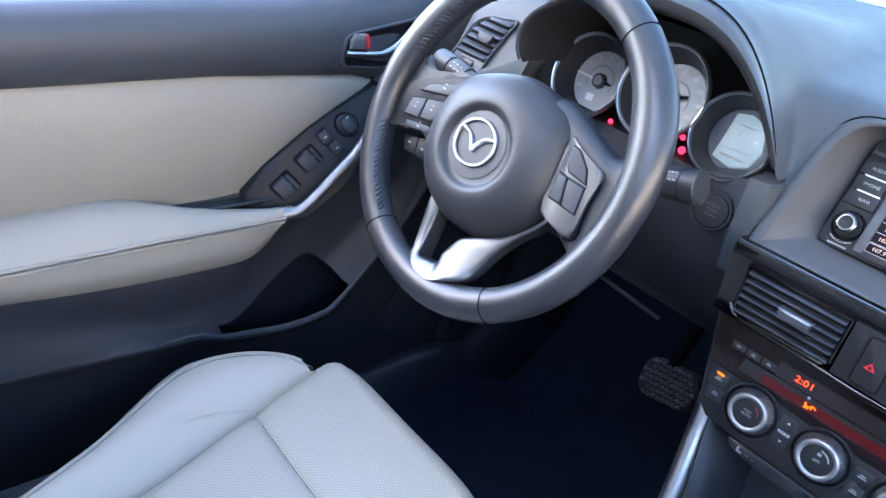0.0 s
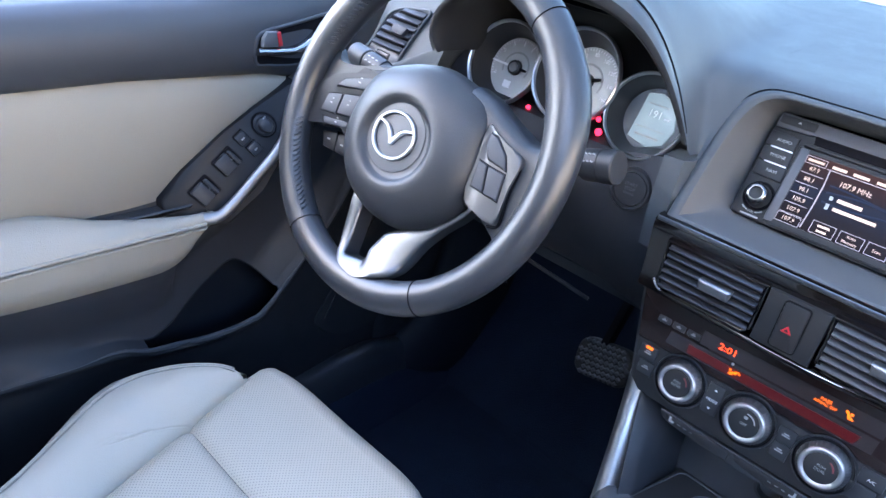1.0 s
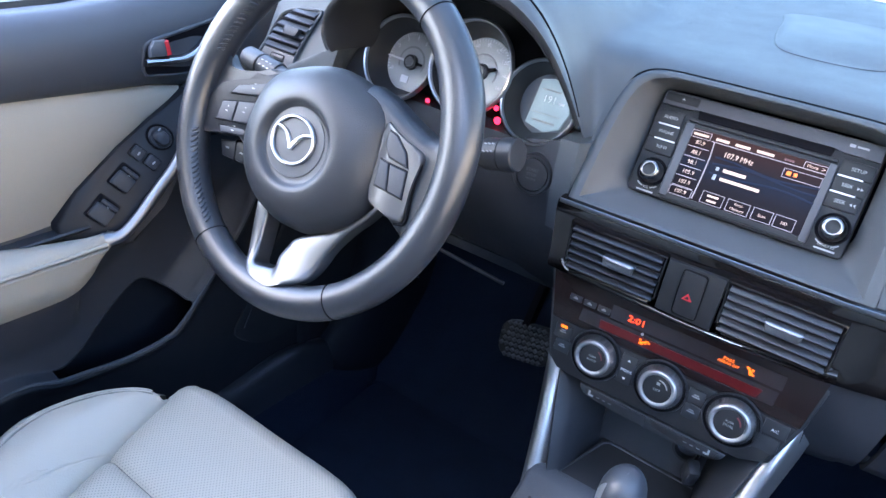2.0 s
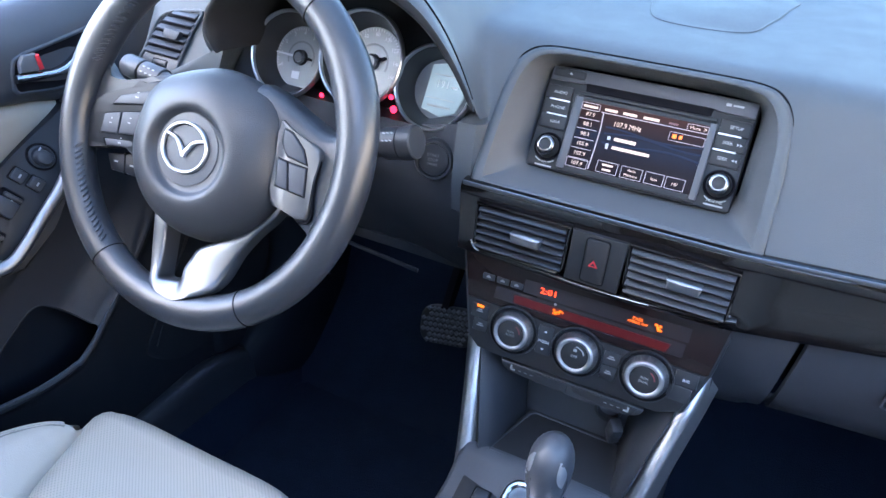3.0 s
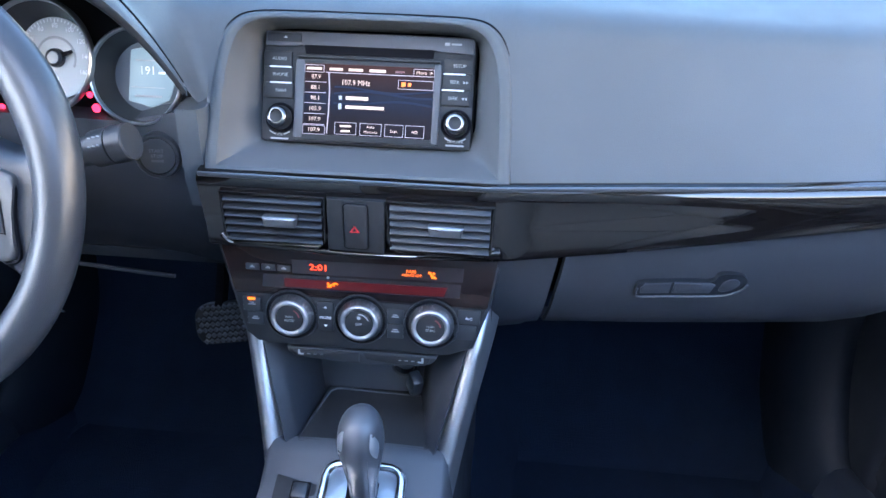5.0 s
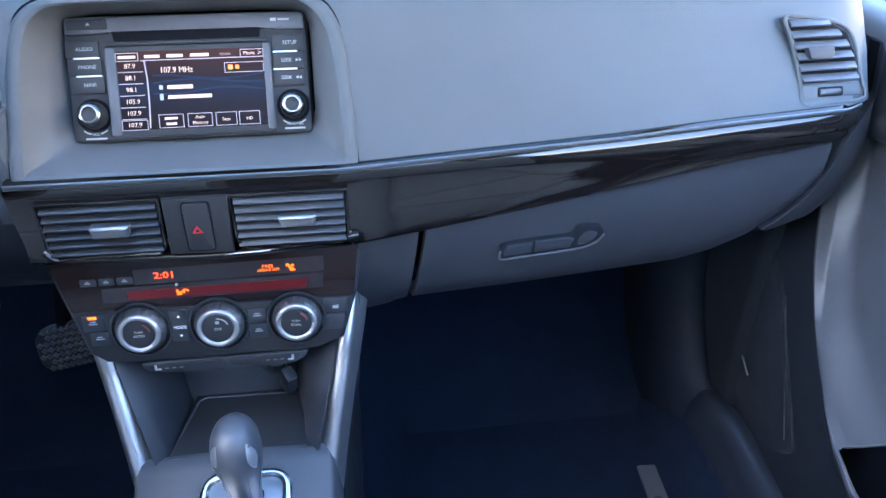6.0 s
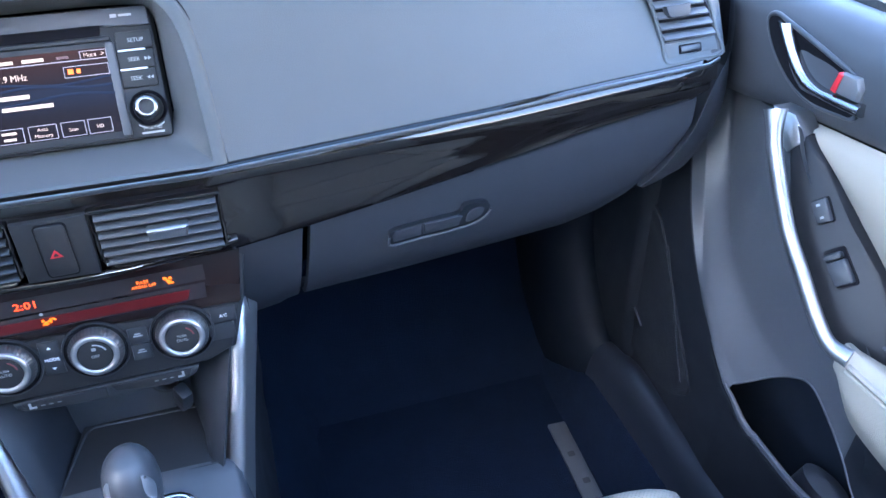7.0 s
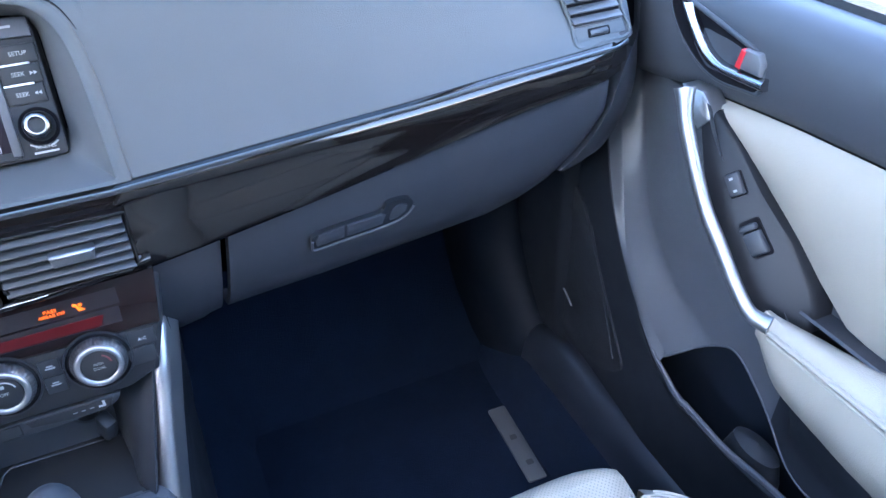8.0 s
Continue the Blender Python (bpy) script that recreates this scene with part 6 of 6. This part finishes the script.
part("moulded_mark", joined(box(HB, -0.018, -0.0440, 0.0285, 0.014, 0.003, 0.0008, 0.0002), box(HB, -0.018, -0.0490, 0.0283, 0.012, 0.003, 0.0008, 0.0002)), HUB, hub)


def pod(pts, n0, n1, material, bev=0.004):
    p = smooth([(u, v, 0) for u, v in pts], 3, True)
    return prism(WM, [(q.x, q.y) for q in p], n0, n1, bev, 3)


# side spokes
def spoke(sg, ups, lows, label=""):
    rows = []
    for i in range(13):
        f = i / 12
        u = 0.060 + 0.104 * f
        a, b = curve1(ups, u), curve1(lows, u)
        row = []
        for j in range(13):
            g = j / 12
            c = 2 * g - 1
            v = (a + b) / 2 + (a - b) / 2 * math.sin(c * math.pi / 2)
            n = 0.0065 - 0.006 * f - 0.026 * abs(c) ** 5
            row.append(WM @ Vector((sg * u, v, n)))
        rows.append(row)
    return part("spoke", grid(rows), LEATHER, wh, label, 70)


web = [(-0.048, 0.049), (-0.090, 0.0400), (-0.118, 0.0345), (-0.138, 0.0370), (-0.152, 0.0480), (-0.162, 0.0450), (-0.166, 0.0), (-0.164, -0.046), (-0.150, -0.0440), (-0.120, -0.030), (-0.060, -0.020)]
part("spoke_web", pod(web, -0.022, -0.0015, HUB, 0.008), HUB, wh, "leather web between rim and switches", 70)
left_plate = [(-0.052, 0.041), (-0.0817, 0.0325), (-0.110, 0.0245), (-0.1275, 0.0175), (-0.1415, 0.0075), (-0.1515, -0.009), (-0.1560, -0.026), (-0.1520, -0.0395), (-0.1405, -0.0412), (-0.1139, -0.0350), (-0.0743, -0.0290), (-0.060, -0.030)]
bm = pod(left_plate, -0.022, 0.0070, POD, 0.006)
for v in bm.verts:
    q = WM.inverted() @ v.co
    v.co = WM @ Vector((q.x, q.y, q.z - 0.006 * max(0, (-q.x - 0.07) / 0.09)))
part("spoke", bm, POD, wh, "black switch spoke", 60)
spoke(1, [(0.06, 0.066), (0.085, 0.060), (0.105, 0.050), (0.125, 0.042), (0.14, 0.036), (0.155, 0.040), (0.164, 0.050)], [(0.06, -0.040), (0.09, -0.044), (0.12, -0.050), (0.14, -0.062), (0.150, -0.074), (0.158, -0.092)])
right_plate = [(0.0955, 0.0345), (0.1030, 0.0335), (0.1100, 0.0300), (0.1250, 0.0245), (0.1430, 0.0185), (0.1450, 0.0060), (0.1435, -0.0091), (0.1440, -0.0253), (0.1445, -0.0440), (0.1365, -0.0470), (0.1180, -0.0430), (0.1010, -0.0375), (0.0985, 0.0)]
part("switch_plate", pod(right_plate, -0.016, 0.0078, PLATE, 0.0035), PLATE, wh, "satin grey switch plate", 60)
line = smooth([WM @ Vector((u, v, 0.0035)) for u, v in ((0.1415, 0.0170), (0.1445, 0.0080), (0.1435, -0.0091), (0.1448, -0.0253), (0.1470, -0.0450), (0.1360, -0.0500))], 4)
part("plate_joint", sweep(line, ring(0.0012, 0.0020, 6), up=N3), NEARBLACK, wh)


def wkey(pts, lift=0.0022, name="button", mark=0.0, base=0.0):
    """One switch on the wheel in its dark gap; mark: length of its printed sign."""
    cu, cv = sum(p[0] for p in pts) / len(pts), sum(p[1] for p in pts) / len(pts)
    base = base or 0.0070 - 0.006 * max(0, (abs(cu) - 0.07) / 0.09)
    wide = [(cu + (u - cu) * 1.09, cv + (v - cv) * 1.09) for u, v in pts]
    part("button_gap", prism(WM, wide, -0.006, base + 0.0006, 0), NEARBLACK, wh)
    kb = part(name, prism(WM, pts, -0.004, base + lift, 0.0014, 3), GLOSSKEY, wh)
    if mark:
        part("button_mark", box(WM, cu, cv, base + lift + 0.0002, mark, 0.0011, 0.0004, 0), GREYPRINT, kb)
        part("button_mark", box(WM, cu + 0.001, cv + 0.0050, base + lift + 0.0002, mark * 0.6, 0.0009, 0.0004, 0), GREYPRINT, kb)


wkey([(-0.1112, 0.0091), (-0.1032, 0.0191), (-0.0625, 0.0319), (-0.0573, 0.0303), (-0.0662, 0.0166)], mark=0.0040)
wkey([(-0.1248, -0.0228), (-0.1217, -0.0023), (-0.1003, 0.0027), (-0.1002, -0.0197)], mark=0.0030)
wkey([(-0.0969, -0.0187), (-0.0960, 0.0034), (-0.0702, 0.0086), (-0.0740, -0.0159)], mark=0.0030)
wkey([(-0.1167, -0.0275), (-0.0770, -0.0220), (-0.0720, -0.0285), (-0.1123, -0.0345)], 0.0010, mark=0.0035)
wkey([(0.1035, 0.0290), (0.1120, 0.0275), (0.1270, 0.0155), (0.1335, 0.0030), (0.1110, 0.0060), (0.1035, 0.0170)], base=0.0078)
wkey([(0.1025, 0.0020), (0.1130, 0.0006), (0.1195, -0.0238), (0.1045, -0.0228)], base=0.0078)
wkey([(0.1150, 0.0002), (0.1345, -0.0008), (0.1380, -0.0255), (0.1215, -0.0242)], base=0.0078)
pd = part("phone_paddle", prism(WM, [(-0.1203, -0.0607), (-0.1298, -0.0443), (-0.0847, -0.0360), (-0.0700, -0.0380), (-0.0660, -0.0600)], -0.030, -0.012, 0.003), POD, wh)
part("paddle_split", prism(WM, [(-0.1000, -0.061), (-0.1050, -0.038), (-0.1035, -0.038), (-0.0985, -0.061)], -0.02, -0.0115), NEARBLACK, pd)
for u in (-0.114, -0.091):
    part("button_mark", box(WM, u, -0.050, -0.0117, 0.005, 0.0018, 0.0004, 0.0), GREYPRINT, pd)
# lower spoke: a silver V with a window
vee = [((-0.0430, -0.0800, -0.006), (-0.0240, -0.0840, -0.008)), ((-0.0414, -0.0898, -0.004), (-0.0232, -0.0960, -0.005)), ((-0.0345, -0.1196, -0.002), (-0.0200, -0.1180, -0.003)),
       ((-0.0270, -0.1400, 0.002), (-0.0165, -0.1340, 0.000)), ((-0.0200, -0.1500, 0.008), (-0.0125, -0.1435, 0.004)), ((-0.0080, -0.1565, 0.0140), (-0.0075, -0.1458, 0.006)),
       ((0.0060, -0.1600, 0.0162), (0.0030, -0.1440, 0.006)), ((0.0220, -0.1603, 0.0162), (0.0165, -0.1405, 0.005)), ((0.0400, -0.1510, 0.0140), (0.0140, -0.1280, 0.001)),
       ((0.0560, -0.1410, 0.008), (0.0170, -0.1170, -0.002)), ((0.0625, -0.1260, 0.000), (0.0235, -0.1055, -0.004)), ((0.0699, -0.1012, -0.004), (0.0525, -0.0880, -0.006)),
       ((0.0850, -0.0768, -0.005), (0.0769, -0.0735, -0.006)), ((0.0993, -0.0603, -0.004), (0.0940, -0.0570, -0.005)), ((0.1098, -0.0445, -0.003), (0.1058, -0.0415, -0.004))]
outs, ins = smooth([a for a, b in vee], 4), smooth([b for a, b in vee], 4)
rows = []
for a, b in zip(outs, ins):
    row = [a + Vector((0, 0, -0.016)), a + Vector((0, 0, -0.003)), a.lerp(b, 0.05) + Vector((0, 0, -0.0006)), a.lerp(b, 0.15), a.lerp(b, 0.5) + Vector((0, 0, 0.0008)), a.lerp(b, 0.85), a.lerp(b, 0.95) + Vector((0, 0, -0.0006)), b + Vector((0, 0, -0.003)), b + Vector((0, 0, -0.022))]
    rows.append([WM @ p for p in row])
part("lower_spoke", grid(rows), SPOKE, wh, "satin silver lower spoke with an open window", 60)

# ---- column, stalks, start button ----
col = thing("steering_column", (-0.37, 0.66, 0.60), "black plastic steering column shroud", "steering column")
CM = face((-0.365, 0.60, 0.712), 23)
part("shroud", prism(CM, rrect(0, -0.018, 0.14, 0.095, 0.035, 6), -0.13, 0.0, 0.010), POCKET, col)
part("boss", lathe(on(WM, 0, -0.006), [(0.05, -0.07), (0.06, -0.03), (0.0, -0.02)], 32), DARK, col)


def stalk(s, base, tip, r, label):
    t = thing("column_stalk", base, label, "stalk", "column stalks")
    b, e = Vector(base), Vector(tip)
    d = (e - b).normalized()
    L = (e - b).length
    m = Matrix.Translation(b) @ d.to_track_quat("Z", "Y").to_matrix().to_4x4()
    part("arm", lathe(m, [(r * 0.75, 0), (r * 0.8, L * 0.55), (r * 0.9, L * 0.62)], 24), STALKP, t)
    part("sleeve", lathe(m, [(0, L * 0.60), (r * 0.98, L * 0.60), (r, L * 0.615), (r, L * 0.80), (r * 0.95, L * 0.805)], 28), STALKP, t)
    part("knob", lathe(m, [(r * 0.93, L * 0.815), (r * 1.04, L * 0.82), (r * 1.04, L * 0.985), (r * 0.96, L), (0, L)], 28), STALKP, t)
    for f in (0.66, 0.71, 0.76):
        for q in (0, 1):
            a = radians(115 if s > 0 else 65) + q * 0.4
            v = m.to_3x3() @ Vector((0, 0, 1))
            up = Vector((0.1, -0.75, 0.65)) - v * Vector((0.1, -0.75, 0.65)).dot(v)
            up.normalize()
            side = v.cross(up)
            o = b + d * L * f + (up * math.cos(q * 0.5 - 0.25) + side * math.sin(q * 0.5 - 0.25)) * (r + 0.0002)
            mm = Matrix.Translation(o) @ up.to_track_quat("Z", "Y").to_matrix().to_4x4()
            part("print_mark", box(mm, 0, 0, 0, 0.0034, 0.0014, 0.0004, 0), GREYPRINT, t)
    return t


stalk(1, (-0.275, 0.648, 0.719), (-0.187, 0.648, 0.7435), 0.0165, "black wiper stalk with round knob on the steering column")
stalk(-1, (-0.44, 0.645, 0.728), (-0.588, 0.650, 0.748), 0.0135, "black light stalk with printed symbols on the steering column")

stb = thing("start_button", (-0.198, 0.71, 0.70), "black round engine start button", "button")
m = face((-0.195, 0.7030, 0.7055), 8, 6) @ Matrix.Diagonal((0.80, 0.80, 1, 1))
part("collar", lathe(m, [(0.0285, -0.010), (0.0285, 0.002), (0.0265, 0.0045), (0.0235, 0.0040), (0.0225, 0.0)], 40), SATIN, stb)
b = part("cap", lathe(m, [(0.0222, 0.0), (0.0215, 0.0032), (0.0195, 0.0038), (0.0, 0.0030)], 40), SATIN, stb)
for w_, v in (("START", 0.0065), ("STOP", 0.0), ("ENGINE", -0.006)):
    text("cap_print", w_, on(m, 0, v, 0.0040), 0.0062 if w_ != "ENGINE" else 0.0042, DIMPRINT, b, 0.0003)

# ---- instruments ----
clus = thing("instrument_cluster", (-0.31, 0.77, 0.72), "instrument cluster with two round dials and a grey display", "instrument cluster")
part("backing", prism(face((-0.3085, 0.790, 0.790), 8), rrect(0, -0.008, 0.285, 0.135, 0.05), -0.01, 0.0), RADIOP, clus)


def gauge(x, z, r, deep, name):
    m = face((x, 0.728, z), 20)
    tube = part(name, lathe(m, [(r * 0.76, -deep), (r * 0.86, -deep * 0.5), (r * 0.985, -0.002)], 56), SATIN, clus)
    part("chrome_ring", lathe(m, [(r * 0.975, -0.002), (r * 0.985, 0.0022), (r * 1.015, 0.0032), (r * 1.045, 0.0018), (r * 1.052, -0.004)], 56), BRIGHT, tube, "chrome ring")
    d = on(m, 0, 0, -deep)
    return tube, d


def dial(x, z, r, words, needle, deep=0.030):
    tube, d = gauge(x, z, r, deep, "gauge")
    rr = r * 0.76
    part("dial_face", lathe(d, [(rr, 0), (rr * 0.98, 0.0012), (0, 0.0012)], 48), DIAL, tube, "grey dial face")
    n = len(words)
    for i, w_ in enumerate(words):
        a = radians(205 - 230 * i / (n - 1))
        text("dial_print", w_, on(d, rr * 0.78 * math.cos(a), rr * 0.78 * math.sin(a), 0.0016), 0.0085 if n < 9 else 0.0062, WHITE, tube, 0.0002)
    ticks = bmesh.new()
    for i in range(41):
        a = radians(205 - 230 * i / 40)
        L = 0.005 if i % 5 == 0 else 0.0028
        bmesh.ops.create_cube(ticks, size=1, matrix=d @ Matrix.Rotation(a, 4, "Z") @ Matrix.Translation((rr * 0.955 - L / 2, 0, 0.0015)) @ Matrix.Diagonal((L, 0.0007, 0.0003, 1)))
    part("dial_ticks", ticks, WHITE, tube)
    if n > 8:
        part("inner_scale", sweep([d @ Vector((rr * 0.5 * math.cos(radians(a)), rr * 0.5 * math.sin(radians(a)), 0.0016)) for a in range(-25, 206, 10)], ring(0.0012, 0.0003, 6), up=d.to_3x3() @ Vector((0, 0, 1))), GREYPRINT, tube)
    part("needle_cap", lathe(d, [(0.0095, 0.001), (0.0088, 0.006), (0.0062, 0.0068)], 24), SATIN, tube)
    part("needle_hub", lathe(d, [(0.0064, 0.0060), (0.0058, 0.0076), (0, 0.0078)], 24), SILVER, tube)
    part("needle", prism(on(d, 0, 0, 0.0045, needle), [(0.004, -0.0015), (rr * 0.92, -0.0009), (rr * 0.92, 0.0009), (0.004, 0.0015)], 0, 0.0014), WHITE, tube)
    part("needle_tail", prism(on(d, 0, 0, 0.0045, needle + 180), [(0.004, -0.0024), (rr * 0.50, -0.0014), (rr * 0.50, 0.0014), (0.004, 0.0024)], 0, 0.0012), NEARBLACK, tube)
    part("info_window", box(d, -0.004, -rr * 0.58, 0.0014, 0.011, 0.009, 0.0006, 0), WHITE, tube)


dial(-0.4105, 0.778, 0.0490, [str(i) for i in range(9)], 178)
dial(-0.3085, 0.791, 0.0520, [str(20 * i) for i in range(9)], 200)
tube, d = gauge(-0.2150, 0.7755, 0.0445, 0.024, "display_gauge")
part("display_floor", lathe(d, [(0.0345, 0), (0, 0.0005)], 40), TACHO, tube)
lcd = part("display", prism(d, [(-0.0200, -0.0235), (0.0040, -0.0290), (0.0220, -0.0215), (0.0280, -0.004), (0.0190, 0.0220), (0.000, 0.0290), (-0.0160, 0.0255)], 0.0, 0.0022, 0.001), LCD, tube, "grey lit trip display")
text("display_text", "191", on(d, 0.001, 0.006, 0.0024), 0.0115, WHITE, lcd, 0.0002)
part("display_unit", box(d, 0.0155, 0.0045, 0.0024, 0.007, 0.0022, 0.0003, 0), WHITE, lcd)
part("display_line", box(d, 0.001, -0.010, 0.0024, 0.034, 0.0008, 0.0003, 0), GREYPRINT, lcd)
part("display_line", box(d, 0.001, 0.016, 0.0024, 0.024, 0.0012, 0.0003, 0), GREYPRINT, lcd)
part("display_fuel_bar", box(d, 0.001, -0.0185, 0.0024, 0.028, 0.0022, 0.0003, 0), GREYPRINT, lcd)
m = face((0, 0.738, 0), 12)
for x, z, w in ((-0.366, 0.735, 0.006), (-0.2665, 0.7385, 0.0085), (-0.270, 0.752, 0.006)):
    part("warning_lamp", lathe(on(face((x, 0.735, z), 12), 0, 0), [(w * 0.5, 0), (w * 0.5, 0.0012), (0, 0.0015)], 16), REDLIT, clus, "lit red warning lamp")


# ---- seats ----
INNER = [(-0.05, 0.085), (0.12, 0.090), (0.22, 0.100), (0.356, 0.127), (0.45, 0.147)]
OUTER = [(-0.05, 0.150), (0.10, 0.158), (0.18, 0.186), (0.25, 0.224), (0.30, 0.252), (0.34, 0.264), (0.38, 0.268), (0.45, 0.268)]


def seat(s, y_off, label, group):
    cx = s * 0.368
    t = thing("bucket_seat", (cx, 0.2 + y_off, 0.0), label, "car seat", group)

    def Z(y):
        return 0.352 + 0.185 * (y - 0.355) - 0.35 * max(0, 0.1 - y) ** 2

    def P(w, y, z):
        return (cx + s * w, y + y_off, z)

    def panel(y0, y1, front):
        rows = []
        hw = 0.147
        for k in range(25):
            f = k / 24
            w = -hw + 2 * hw * f
            edge = min(f, 1 - f) * 2 * hw
            e = 0.009 * math.exp(-edge / 0.008)
            dip = -0.006 * (1 - (w / hw) ** 2)
            fan = w / hw
            row = []
            n = 26
            for j in range(n + 1):
                g_ = j / n
                g_ = g_ - 0.12 * math.sin(2 * math.pi * g_)
                y = y0 + (y1 - y0) * g_
                ey = (0.007 * math.exp(-(y - y0) / 0.008)) + (0 if front else 0.007 * math.exp(-(y1 - y) / 0.008))
                row.append(P(fan * curve1(INNER, y), y, Z(y) + dip - e - ey + 0.0012 * noise.noise((w * 14, y * 14, 3.0 * s))))
            if front:
                c = 0.016 * (abs(w) / hw) ** 5
                for dy, dz in ((0.010, -0.002), (0.020, -0.008), (0.027, -0.018), (0.031, -0.032), (0.030, -0.055), (0.024, -0.09), (0.016, -0.13)):
                    row.append(P(w, y1 + dy - c * min(1, dy / 0.02), Z(y1) + dip - e + dz))
                row = [(x, y - (c * 0.6 * max(0, (y - y_off - y1 + 0.04) / 0.04) if y - y_off <= y1 else c * 0.0), z) for x, y, z in row]
            rows.append(row)
        return grid(rows)

    part("front_cushion", panel(0.3558, 0.478, True), PERF, t, "perforated cream leather cushion front", 70)
    part("rear_cushion", panel(-0.02, 0.3552, False), PERF, t, "perforated cream leather cushion", 70)
    for d in (-1, 1):
        rows = []
        for j in range(41):
            y = -0.05 + 0.31 * j / 20 if j <= 20 else 0.26 + 0.180 * math.sin(math.pi / 2 * (j - 20) / 20)
            f = max(0.0, min(1.0, (y - 0.26) / 0.180))
            g = max(0, 1 - f * f) ** 0.72
            base = Z(y)
            row = []
            for w, h in ((0.143, -0.030), (0.1475, -0.004), (0.153, 0.005), (0.165, 0.016), (0.185, 0.027), (0.205, 0.031), (0.222, 0.027), (0.236, 0.014), (0.243, -0.006), (0.244, -0.03), (0.240, -0.07), (0.232, -0.12)):
                q = curve1(INNER, y) - 0.004
                ww = q + (w - 0.143) / 0.101 * (curve1(OUTER, y) - q) * (0.10 + 0.90 * g)
                hh = h * (0.10 + 0.90 * g ** 0.7) if h > 0 else h
                wr = 0.0022 * noise.noise((w * 40 + y * 20, y * 55, 7.0)) * (0.3 < g) * max(0, min(1, (y - 0.1) / 0.1))
                row.append(P(d * ww, y + 0.012 * (1 - g) * (h < 0), base + hh + wr))
            rows.append(row)
        bm = grid(rows)
        b = part("bolster", bm, CREASED, t, "smooth cream leather bolster with creases", 80)
        pts = []
        for j in range(41):
            y = -0.05 + 0.31 * j / 20 if j <= 20 else 0.26 + 0.179 * math.sin(math.pi / 2 * (j - 20) / 20)
            g = max(0, 1 - max(0.0, min(1.0, (y - 0.26) / 0.180)) ** 2) ** 0.72
            q = curve1(INNER, y) - 0.004
            pts.append(P(d * (q + 0.77 * (curve1(OUTER, y) - q) * (0.10 + 0.90 * g)), y, Z(y) + 0.0272 * (0.10 + 0.90 * g ** 0.7)))
        pts = pts[:39]
        part("stitched_seam", sweep(pts, ring(0.0024, 0.0020, 8)), CREAM, b)
        part("seam_thread", sweep([(x - s * d * 0.006, y - 0.003, z + 0.0016) for x, y, z in pts], ring(0.0010, 0.0010, 6)), THREAD, b, "grey seam thread")
    part("base", prism(pose(cx, y_off, 0), rrect(0, 0.20, 0.44, 0.50, 0.06), 0.03, 0.285, 0.02), DARK, t)
    rows = []
    for k in range(13):
        f = k / 12
        z = 0.33 + 0.58 * f
        y = -0.06 - 0.17 * f
        hw = 0.25 - 0.03 * f
        rows.append([P(w * hw, y + (0.05 * abs(w) ** 2.5 if abs(w) < 0.99 else 0.0) - (0.0 if abs(w) < 0.99 else 0.09), z) for w in (-1, -0.95, -0.8, -0.6, -0.3, 0, 0.3, 0.6, 0.8, 0.95, 1)])
    part("backrest", grid(rows, 0.06), CREAM, t, "cream leather backrest", 70)
    part("headrest", prism(pose(cx, -0.29 + y_off, 1.0, 80, 0, 0), rrect(0, 0, 0.26, 0.17, 0.06), -0.05, 0.05, 0.03, both=True), CREAM, t)
    return t


seat(-1, 0.0, "cream leather driver seat with perforated centre and creased bolsters", "front seats")
seat(1, 0.012, "cream leather passenger seat with perforated centre", "front seats")


# ---- pedals ----
bp = thing("brake_pedal", (-0.298, 1.02, 0.29), "black ribbed rubber brake pedal", "pedal", "pedals")
m = on(face((-0.287, 0.975, 0.292), 24), 0, 0, 0, 9)
part("pad", prism(m, rrect(0, 0, 0.100, 0.066, 0.022), -0.022, 0.0, 0.006, 3), RUBBER, bp)
tr = bmesh.new()
for i in range(10):
    for j in range(7):
        u, v = -0.0405 + 0.0090 * i, -0.0270 + 0.0090 * j
        if abs(u) > 0.034 and abs(v) > 0.017:
            continue
        bmesh.ops.create_cone(tr, cap_ends=True, segments=4, radius1=0.0058, radius2=0.0022, depth=0.0030, matrix=m @ Matrix.Translation((u + 0.0045 * (j % 2) - 0.002, v, 0.0012)) @ Matrix.Diagonal((1.0, 0.9, 1, 1)))
part("tread", tr, TREAD, bp)
part("arm", sweep([(-0.298, 0.995, 0.31), (-0.298, 1.05, 0.40), (-0.298, 1.08, 0.55)], [(-0.006, -0.012), (0.006, -0.012), (0.006, 0.012), (-0.006, 0.012)], up=(0, 1, 0.3)), NEARBLACK, bp)
ap = thing("accelerator_pedal", (-0.175, 0.98, 0.12), "black plastic accelerator pedal on the floor", "pedal", "pedals")
part("pad", prism(face((-0.180, 0.985, 0.165), 50), rrect(0, 0, 0.052, 0.17, 0.012), -0.012, 0.0, 0.004), RUBBER, ap)
part("hinge", box(I4, -0.180, 0.925, 0.085, 0.05, 0.03, 0.15, 0.004), DARK, ap)
